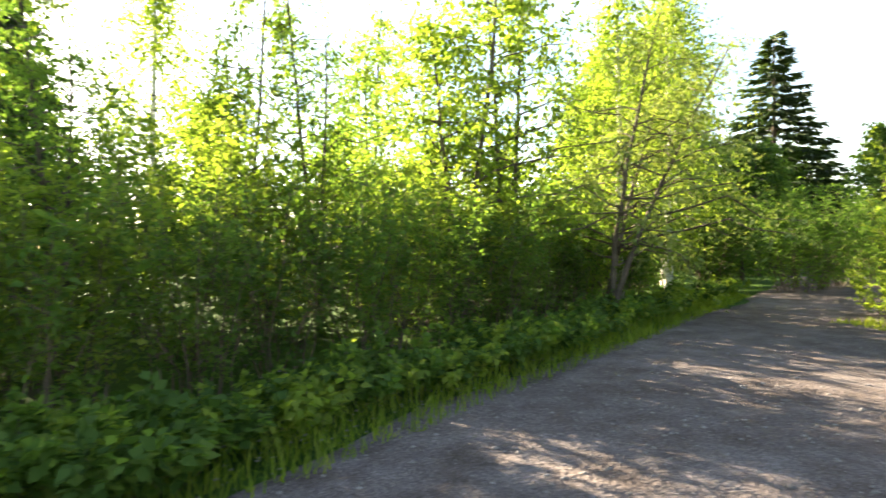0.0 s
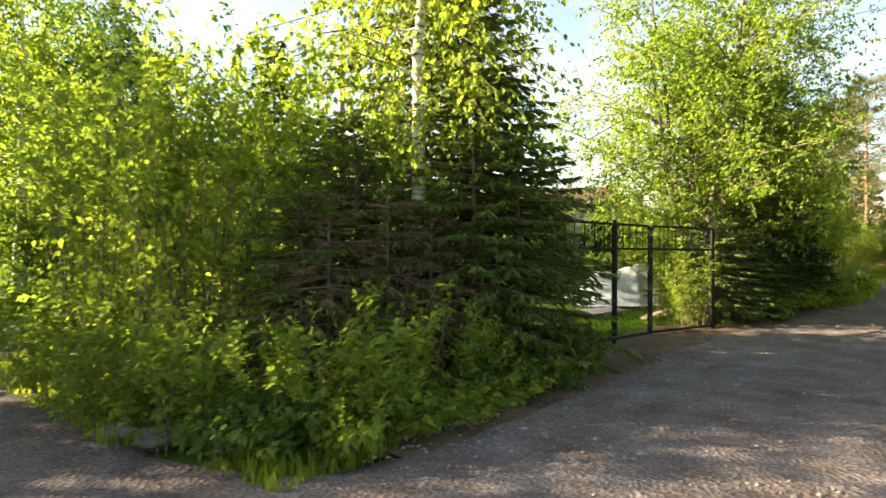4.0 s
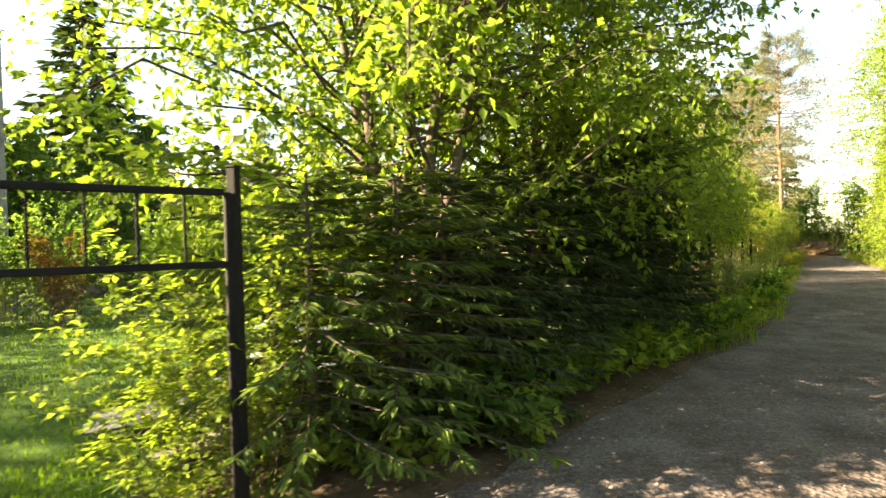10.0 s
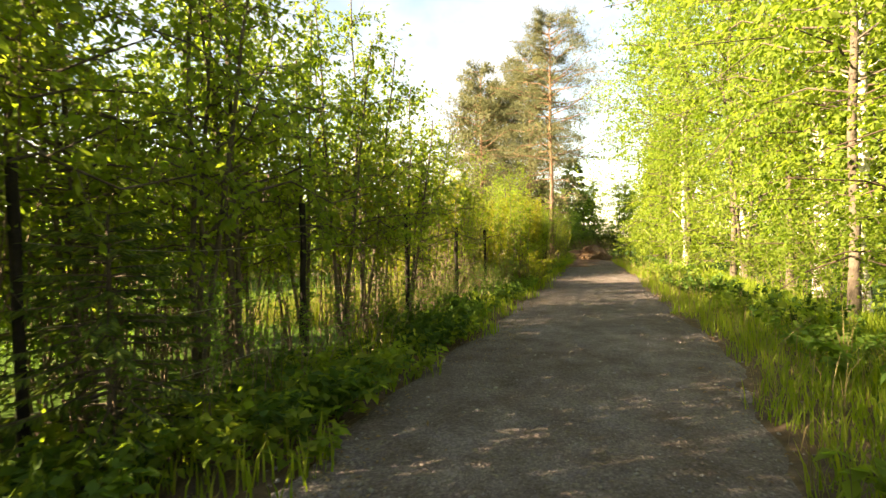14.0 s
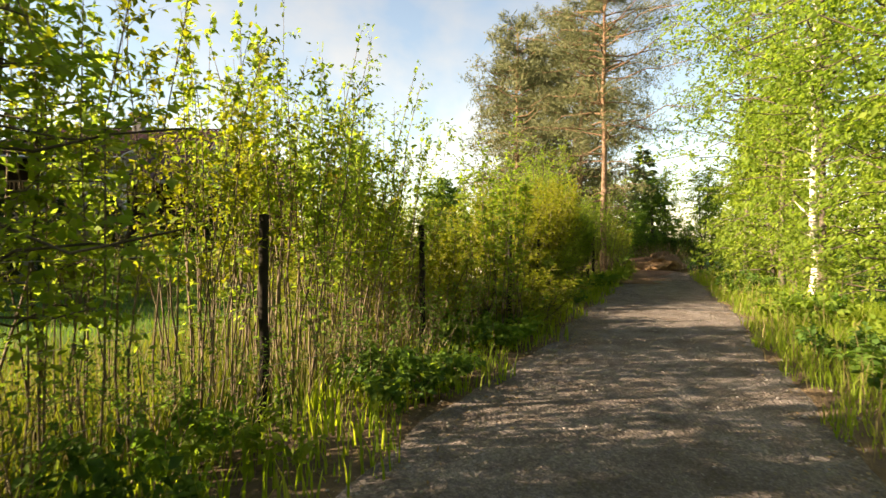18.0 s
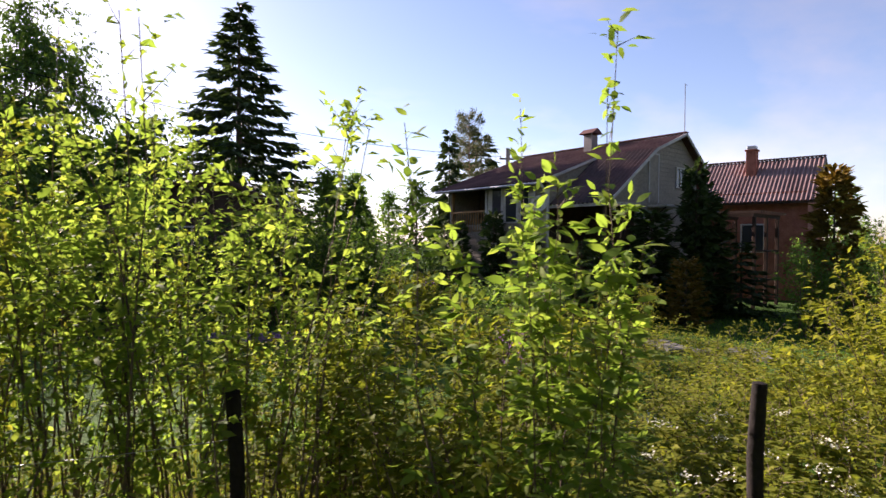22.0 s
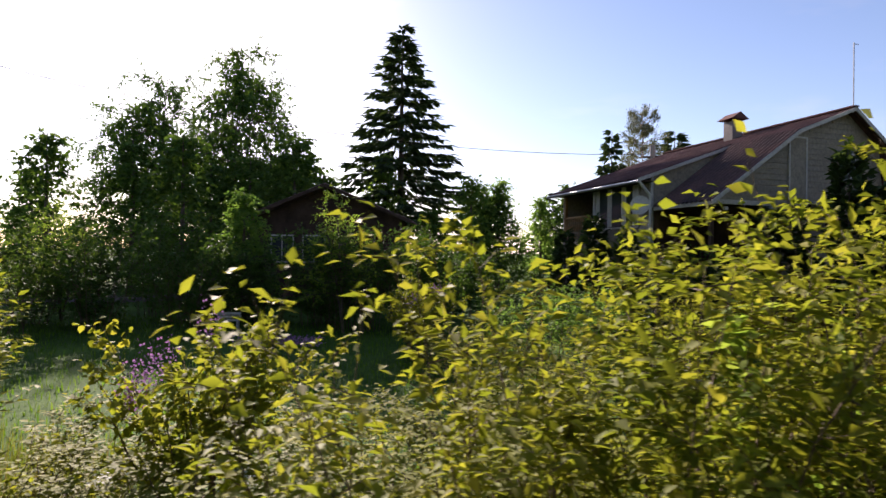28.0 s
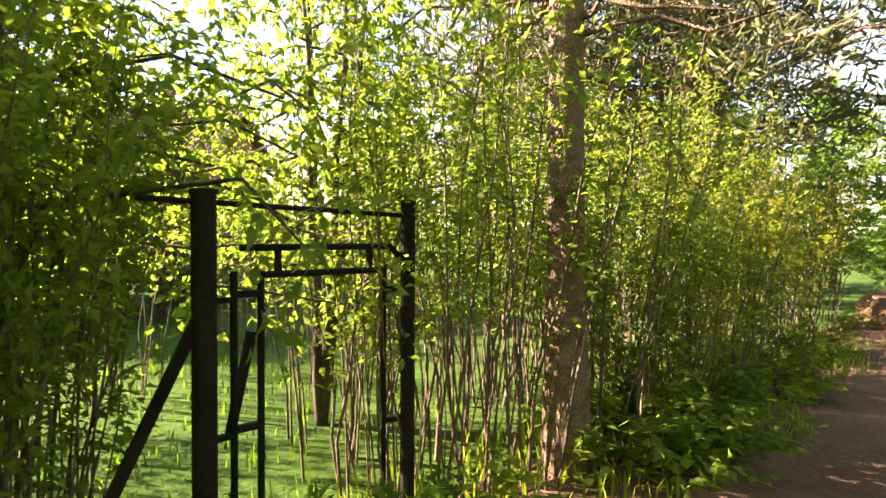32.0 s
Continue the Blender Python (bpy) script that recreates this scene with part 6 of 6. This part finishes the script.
for x, y, s in ((47.4, 17.0, 0.8), (48.3, 16.6, 0.7), (53.6, 17.2, 0.85)):
    put("garden_spruce", SPRUCE_SMALL, x, y, s * 0.9, s * 0.62, "dark garden conifer in front of the porch", "conifer", "conifers in front of the porch", names=TREE)
put("garden_conifer", spruce_mesh(331, 2.0, 0.55, BARK, NEEDLE_GOLD, gap=0.14, ring=9, shoots=10, spray=0.2, trunk_r=0.03, base=0.02, power=0.4, droop=-0.3, width=0.3), 49.8, 14.9, 0.95, None, "orange-brown conifer in front of the porch", "conifer", names=TREE)
for x, y, k in ((48.3, 17.4, 1.3), (48.9, 16.9, 1.2), (47.2, 18.0, 1.0)):
    put("shrub", DENSE_DEEP, x, y, 0.75, k, "dark leafy shrub in front of the porch", "shrub", "shrubs in front of the porch")
put("shrub", LUSHLOW, 47.3, 13.9, 1.0, 0.66, "golden shrub beside the stone path", "shrub")
for x, y, s, z in ((57.6, 17.6, 1.2, 1.3), (58.8, 17.0, 1.3, 1.3), (60, 17.5, 1.3, 1.5), (61.4, 18.5, 1.3, 1.6), (52.4, 12.9, 1.3, 1.2), (53.4, 13.4, 1.2, 1.1), (57.0, 13.5, 1.0, 0.6)):
    put("shrub", DENSE, x, y, s, z, "rounded green shrub beside the dark house", "shrub", "shrubs by the dark house")
put("shrub", shrub_mesh(176, 2.4, 0.6, 18, 15, 8, 0.10, TWIG, LEAF_RUST, foot=0.3, start=0.1), 57.0, 16.6, 0.8, 1.3, "rust-brown shrub at the corner of the dark house", "shrub")
put("thuja", spruce_mesh(332, 2.6, 0.5, BARK, NEEDLE_GOLD, gap=0.15, ring=9, shoots=8, spray=0.24, trunk_r=0.03, base=0.02, power=0.5, droop=-0.5, width=0.32), 54.9, 14.7, 1.4, 1.9, "tall golden-brown thuja beside the dark house", "thuja", names=TREE)

# back of the lawn
for x, y, s, z in ((36.8, 19.0, 1.3, 0.9), (38.2, 20.5, 1.4, 1.2), (39.4, 21.0, 1.4, 1.3), (40.4, 21.4, 1.4, 1.35), (41.6, 21.8, 1.4, 1.25), (42.8, 22.0, 1.3, 0.9), (34.0, 18.5, 1.3, 0.9), (32, 17.8, 1.4, 1.0), (30, 16.8, 1.4, 1.1), (28.0, 16.0, 1.4, 1.1), (40.6, 18.2, 1.3, 1.3), (38.6, 17.4, 1.3, 1.45), (39.6, 18.0, 1.4, 1.45), (37.4, 17.6, 1.4, 1.45), (36.4, 18.6, 1.4, 1.4), (35.2, 17.6, 1.4, 1.2), (33.2, 16.4, 1.5, 1.3), (31.0, 15.4, 1.6, 1.45), (29.0, 14.2, 1.6, 1.5), (27.0, 13.2, 1.5, 1.4), (30.0, 19.0, 1.6, 1.7), (32.4, 20.0, 1.6, 1.6)):
    put("shrub", DENSE_DEEP, x, y, s, z, "dark green shrub at the back of the garden", "shrub", "shrubs at the back of the garden")
put("tree", FARBROAD, 33.8, 18.6, 0.5, 0.42, "leafy tree in front of the low dark house", "tree", names=TREE)
put("tree", SAPLING, 38.0, 16.95, 1.15, 0.82, "small garden tree with airy yellow-green leaves", "tree", names=TREE)
put("tree", SPRUCE_TALL, 33.6, 40.2, 1.75, 1.38, "tall dark broad spruce behind the garden", "tree", "spruces", names=TREE)
for x, y, s in ((21.0, 38.4, 1.38), (16.2, 37.0, 1.2)):
    put("tree", BIGBIRCH, x, y, s * 0.9, s, "tall broad birch standing against the light", "tree", "tall birches behind the garden", names=TREE)
for x, y, s in ((24.5, 38.5, 0.8), (27.4, 37.8, 0.85), (26.0, 33.0, 0.75), (29.5, 36.0, 0.68), (19.5, 31.0, 0.8), (15.5, 29.0, 0.8), (12.0, 27.0, 0.45), (31.0, 28.5, 0.78), (27.0, 25.0, 0.72), (39.4, 35.0, 0.62), (40.8, 36.0, 0.55), (37.6, 31.5, 0.42)):
    put("tree", FARBROAD, x, y, s * 1.2, s, "leafy tree under the tall birches", "tree", "trees behind the garden", names=TREE)
put("tree", SPRUCE_FAR, 48.0, 39.6, 0.6, 0.84, "dark spruce behind the house", "tree", "spruces", names=TREE)
put("tree", PINE_FAR, 50.6, 44.0, 0.62, 0.82, "slim pine far behind the house", "tree", "pines", names=TREE)
for x, y, s in ((41.0, 36, 0.62), (43.5, 38, 0.55), (39.5, 40, 0.6), (45.2, 37, 0.6), (33, 38, 0.8), (28, 34, 0.75), (24, 32, 0.7), (48.5, 36, 0.5)):
    put("tree", FARBROAD, x, y, s, s, "leafy tree behind the gardens", "tree", "trees behind the gardens", names=TREE)
lf_fence = thing("picket_fence", (43.2, 24.0, 0), 20, "dark wooden picket fence at the back of the garden", "fence")
for i in range(14):
    part("picket", box((i * 0.14, 0, 0), (i * 0.14 + 0.08, 0.02, 1.3 + 0.05 * (i % 3)), None, 0.004), DARKWOOD, lf_fence)
for z in (0.3, 1.0):
    part("fence_rail", box((-0.1, 0.02, z), (2.0, 0.06, z + 0.07)), DARKWOOD, lf_fence)
bench = thing("garden_bench", (34.7, 16.2, -0.12), 20, "small white garden bench on the lawn", "bench")
for z in (0.46, 0.56):
    part("backrest_slat", box((-0.34, 0.16, z), (0.34, 0.19, z + 0.07)), TRIMWHITE, bench)
for y in (-0.16, -0.04, 0.08):
    part("seat_slat", box((-0.34, y, 0.4), (0.34, y + 0.09, 0.425)), TRIMWHITE, bench)
for x in (-0.3, 0.26):
    part("back_post", box((x, 0.19, 0.4), (x + 0.04, 0.22, 0.63)), TRIMWHITE, bench)
    for y in (-0.15, 0.12):
        part("leg", box((x, y, -0.05), (x + 0.04, y + 0.04, 0.4)), TRIMWHITE, bench)
phlox = Bag()
pp_ = np.column_stack([PR.uniform(36.2, 38.4, 900), PR.uniform(13.9, 14.6, 900), PR.uniform(0.02, 0.2, 900)])
blades(phlox, pp_, PR.normal(0, 1, (900, 3)), np.tile([0, 0, 1.0], (900, 1)), np.full(900, 0.05), np.full(900, 0.05), False, 0)
tagged(new("purple_flower_bed", phlox.mesh("purple_flower_bed", PETAL_LILAC)), "low purple flowers in a lawn bed", "flower bed", "", "stuff")

# ---- pines past the wicket ----
put("tree", PINE_NEAR, 54.86, 2.42, 1.0, 1.0, "tall pine with grey-brown bark beside the wicket", "tree", "pines by the lane", turn=20, names=TREE)
for x, y, s in ((61.7, 4.5, 0.9), (63.6, 6.8, 0.8), (66.0, 5.6, 0.85)):
    put("tree", PINE_FAR, x, y, s, s, "pine tree with a bare reddish trunk and grey-green crown", "tree", "pines by the lane", names=TREE)
for x, y, s in ((60.0, 7.4, 0.8), (64, 8.6, 0.8)):
    put("tree", PINE_FAR, x, y, s, s, "pine tree behind the garden wicket", "tree", "pines by the lane", names=TREE)
for x, y, s in ((55.5, 12.0, 0.32), (60.5, 12.0, 0.4), (65, 9, 0.4), (58.5, 14.5, 0.3), (66, 14, 0.5)):
    put("tree", FARBROAD, x, y, s * 1.2, s, "leafy tree at the far side of the garden", "tree", "trees at the far garden side", names=TREE)
for x, y, s in ((70, 1.5, 0.5), (73, -2, 0.5), (74, 5, 0.6), (70, 8, 0.5)):
    put("tree", FARBROAD, x, y, s * 1.3, s, "leafy tree closing the view beyond the lane", "tree", "trees beyond the lane", names=TREE)
for i in range(18):
    x = 54.6 + i * 0.62
    put("shrub", THIN, x, 2.9 + 1.6 * ((i * 0.37) % 1) + PR.uniform(-0.1, 0.2), 1.0, PR.uniform(0.9, 1.15), "leafy yellow-green shrub under the pines", "shrub", "shrubs under the pines")
for x, y in ((54.0, 2.85), (54.0, 3.4), (55.4, 2.6), (54.3, 4.2), (55.2, 5.6), (53.4, 6.6), (51.4, 7.0), (56.4, 4.4), (53.1, 9.6), (55.5, 8.5), (50.2, 8.2)):
    put("shrub", THIN, x, y, 0.9, PR.uniform(0.8, 1.1), "thin-stemmed leafy shrub inside the garden", "shrub", "thin shrubs inside the wicket")
for x, y, s in ((55.3, 2.1, 0.6), (56.1, 2.05, 0.6), (58.0, 2.2, 0.7), (60.2, 2.5, 0.8)):
    put("bush", RASP, x, y, 1.2, s, "low leafy bush under the pines beside the lane", "bush", "low bushes under the pines")
for x, y, s in ((56.4, 2.75, 0.75), (58.0, 2.8, 0.8), (59.6, 2.9, 0.85)):
    put("shrub", BRIGHT, x, y, 0.9, s, "leafy yellow-green shrub under the pines", "shrub", "shrubs under the pines")
for x, y, k in ((56.0, 2.45, 0.72), (56.8, 2.3, 0.7), (57.7, 2.25, 0.75), (58.6, 2.3, 0.78), (59.6, 2.35, 0.8), (60.7, 2.4, 0.85), (57.2, 2.8, 0.9), (58.9, 2.9, 0.95)):
    put("shrub", THIN_GOLD if k > 0.74 else THIN, x, y, 0.75, k, "airy yellow-green shrub under the pines beside the lane", "shrub", "airy shrubs under the pines")
for x, y, k, z in ((51.0, 2.95, 0.8, 1.1), (51.7, 2.9, 0.75, 1.15), (52.15, 3.0, 0.55, 1.1)):
    put("shrub", LUSHGREEN, x, y, k, z, "large green leafy bush beside the garden wicket", "shrub", "bushes by the wicket")
put("shrub", STICKS, 53.0, 8.2, 0.9, 1.2, "clump of bare pale stems on the lawn", "shrub")

# ---- trees on the other side of the lane ----
for i in range(19):
    x = 17.5 + i * 2.5 + (0.6 if i % 3 else 0)
    put("tree", ALDER if x > 50 else ALDER_FINE if i % 4 else BIRCHES, x + PR.normal(0, 0.4), (-5.4 if x < 42 else -4.6 if x < 47 else -3.4) + PR.normal(0, 0.2) - (0.6 if i % 2 else 0), 1.0, PR.uniform(0.85, 1.05), "sunlit bright green tree beside the lane", "tree", "trees across the lane", names=TREE)
for i in range(20):
    x = 18 + i * 2.2
    put("shrub", BRIGHT, x, (-4.7 if x < 46 else -3.4) + PR.normal(0, 0.25), 1.05, PR.uniform(0.5, 0.95), "sunlit leafy bush on the grassy verge", "shrub", "bushes across the lane")
ALDER_TALL = tree_mesh(218, 13, 0.3, 4.2, 0.08, 70, 17, 12, 0.11, BARK, LEAF_BRIGHT, trunks=1, rise=0.7, droop=0.15, twig_len=0.95, wide=0.6, bare=0.1, power=0.6)
for x, y in ((24.5, -4.9), (27.8, -4.7), (31.0, -4.6), (34.5, -4.5), (39.0, -4.6), (43.5, -4.2), (47.5, -3.6), (52.0, -3.2), (57.0, -2.8)):
    put("tree", ALDER_TALL, x, y + PR.normal(0, 0.15), 1.0, 1.0, "tall bright green tree leaning over the lane", "tree", "trees across the lane", names=TREE)
for i in range(7):
    put("tree", FARBROAD, 14 + i * 8, -8.5 + PR.normal(0, 0.6), 0.7, 0.75, "green tree in the wood across the lane", "tree", "wood across the lane", names=TREE)
for x, y in ((39.2, -5.3), (45.1, -4.9), (36.4, -5.2)):
    put("tree", BIRCHES, x, y, 1.1, 1.15, "white-trunked birch among the trees across the lane", "tree", "birches across the lane", names=TREE)

# ---- end of the lane ----
for i in range(8):
    x, y = 61.5 + PR.uniform(0, 7), -1.2 + i * 0.5
    put("shrub", DENSE if i % 2 else DENSE_DEEP, x + 3, y, 1.1, PR.uniform(0.7, 1.2), "green shrub closing the end of the lane", "shrub", "shrubs at the lane's end")
mound = bmesh.new()
bmesh.ops.create_icosphere(mound, subdivisions=4, radius=1.0)
for v in mound.verts:
    v.co = Vector((v.co.x * 2.2, v.co.y * 1.5, max(-0.1, v.co.z * 0.9))) * (1 + 0.35 * noise.noise(v.co * 1.5) + 0.25 * noise.noise(v.co * 4))
md = part("earth_mound", mound, DIRT, None)
md.location = (65.0, 0.9, 0)
tagged(md, "brown mound of dry earth and brush closing the lane", "mound")
for i in range(5):
    put("shrub", DEADWOOD, 63.2 + 0.5 * i, 0.0 + 0.4 * i, 1.0, 0.75, "dry brown brushwood on the earth mound", "shrub", "brushwood on the mound")
for i in range(5):
    put("tree", ALDER, 66 + i * 2.5, -3.5 + i * 2.2, 0.9, 0.75, "green tree beyond the end of the lane", "tree", "trees beyond the lane", names=TREE)

# ---- woods in the distance ----
for i in range(26):
    a = math.radians(-25 + i * 8.4)
    r = 62 + 16 * PR.uniform() + (14 if i % 2 else 0)
    x, y = 25 + r * math.cos(a), 4 + r * math.sin(a)
    if y < -6:
        continue
    if i % 3 == 0:
        put("tree", SPRUCE_FAR, x, y, 0.95, PR.uniform(0.7, 1.0), "dark spruce in the distant wood", "tree", "distant wood", names=TREE)
    else:
        put("tree", FARBROAD, x, y, 1.0, PR.uniform(0.7, 1.0), "green tree in the distant wood", "tree", "distant wood", names=TREE)


# ---- ground plants ----
def grass_patch(name, pts, hmin, hmax, mat, label, lean=0.35, width=0.009):
    k = np.random.default_rng(len(pts))
    n = len(pts)
    h = k.uniform(hmin, hmax, n)
    a = k.uniform(0, 6.283, n)
    side = np.stack([np.cos(a), np.sin(a), 0 * a], 1)
    fwd = np.stack([-np.sin(a), np.cos(a), 0 * a], 1)
    w = width * k.uniform(0.7, 1.4, n)[:, None]
    base = np.asarray(pts)
    l = lean * k.uniform(0.2, 1.3, n)[:, None]
    up = np.array([[0, 0, 1.0]])
    mid = base + up * h[:, None] * 0.55 + fwd * h[:, None] * l * 0.3
    tip = base + up * h[:, None] * (1 - 0.25 * l) + fwd * h[:, None] * l
    v = np.stack([base - side * w, base + side * w, mid - side * w * 0.8, mid + side * w * 0.8, tip], 1).reshape(-1, 3)
    q = np.arange(n)[:, None] * 5
    f = np.concatenate([q + [0, 1, 3], q + [0, 3, 2], q + [2, 3, 4]])
    return tagged(new(name, tri_mesh(name, v, f, mat)), label, "grass", "", "stuff")


def band(n, x0, x1, near, far, power=1.0):
    x = PR.uniform(x0, x1, n)
    t = PR.uniform(0, 1, n) ** power
    return np.stack([x, np.array([near(a) for a in x]) * (1 - t) + np.array([far(a) for a in x]) * t, np.full(n, -0.03)], 1)


grass_patch("verge_grass", band(42000, 12, 60, lambda x: lane_right(x) + 0.04 + 0.13 * math.sin(x * 3.1), lambda x: lane_right(x) - 2.9), 0.1, 0.42, GRASS, "tall sunlit grass on the verge", 0.6, 0.006)
grass_patch("verge_straw", band(1500, 12, 60, lambda x: lane_right(x) + 0.1, lambda x: lane_right(x) - 1.2), 0.3, 0.8, STRAW, "dry grass stalks on the verge", 0.5, 0.004)
grass_patch("fence_grass", band(9000, 22.5, 62, lambda x: lane_left(x) - 0.1 + 0.2 * math.sin(x * 2.3), lambda x: lane_left(x) + 1.5), 0.1, 0.4, GRASS, "short grass along the fence")
_d = PR.uniform(0, 1, (9000, 2))
_s = _d[:, 0] * 20 - 7
_o = _d[:, 1] * 1.6 - 0.3
grass_patch("track_grass", np.stack([0.6 + _s * 0.74 - _o * 0.68, 5.7 + _s * 0.67 + _o * 0.73, np.full(9000, -0.03)], 1), 0.06, 0.3, GRASS, "grass along the foot of the shrubs", 0.7, 0.006)
grass_patch("gate_grass", band(7000, 12.3, 18, lambda x: 3.75 - 0.2 * (x - 12.4), lambda x: 5.2), 0.02, 0.06, LAWN, "grass tufts under the gate")
grass_patch("island_grass", np.concatenate([band(4000, 8.0, 12.5, lambda x: 2.95, lambda x: 3.7), np.stack([PR.uniform(7.75, 8.7, 2600), PR.uniform(4.5, 9, 2600), np.full(2600, -0.03)], 1), np.stack([PR.uniform(8.2, 9.3, 1500), PR.uniform(3.25, 4.5, 1500), np.full(1500, -0.03)], 1)]), 0.04, 0.18, GRASS, "short grass at the foot of the hedge")
grass_patch("lawn_grass", np.stack([PR.uniform(12.5, 24, 19000), 4.2 + 13 * PR.uniform(0, 1, 19000) ** 1.4, np.full(19000, -0.05)], 1), 0.04, 0.075, LAWN, "mown green lawn behind the gate", 0.35, 0.006)
grass_patch("meadow_grass", np.stack([PR.uniform(32.5, 40.2, 9000), 3.0 + 3.2 * PR.uniform(0, 1, 9000) ** 1.3, np.full(9000, -0.04)], 1), 0.2, 0.65, MEADOW, "tall unmown grass behind the fence", 0.5, 0.005)
grass_patch("meadow_straw", np.stack([PR.uniform(32, 41, 1200), 2.4 + 3.5 * PR.uniform(0, 1, 1200) ** 1.3, np.full(1200, -0.04)], 1), 0.4, 1.0, STRAW, "dry stalks in the unmown grass", 0.4, 0.004)
grass_patch("garden_grass", np.stack([PR.uniform(28, 56, 20000), 4.0 + 15 * PR.uniform(0, 1, 20000), np.full(20000, -0.05)], 1), 0.06, 0.15, LAWN, "green garden lawn", 0.35, 0.009)
for i in range(110):
    x = 17.2 + 44 * PR.uniform()
    put("herb", HERB, x, lane_left(x) + 0.25 + PR.uniform(0, 0.75), PR.uniform(0.7, 1.15), PR.uniform(0.6, 1.1), "low broad-leaved herb along the lane's edge", "herb", "herbs along the lane")
for i in range(60):
    s = PR.uniform(-6, 15)
    put("herb", HERB, 0.2 + s * 0.74, 6.1 + s * 0.67, PR.uniform(0.8, 1.2), PR.uniform(0.7, 1.2), "low broad-leaved herb along the track", "herb", "herbs along the track")
for i in range(40):
    x = PR.uniform(22, 58)
    put("herb", HERB, x, lane_right(x) - 0.5 - PR.uniform(0, 1.0), PR.uniform(0.8, 1.2), PR.uniform(0.8, 1.3), "low leafy herb in the verge", "herb", "herbs on the verge")
for i in range(22):
    put("herb", HERB, PR.uniform(8.7, 12.5), PR.uniform(3.05, 3.5), PR.uniform(0.5, 0.9), PR.uniform(0.4, 0.8), "low leafy herb at the hedge foot", "herb", "herbs at the hedge foot")
for i in range(16):
    put("herb", HERB, PR.uniform(8.15, 9.7), PR.uniform(3.2, 4.0), PR.uniform(0.5, 0.8), PR.uniform(0.5, 0.9), "low leafy herb among the edging stones", "herb", "herbs among the stones")
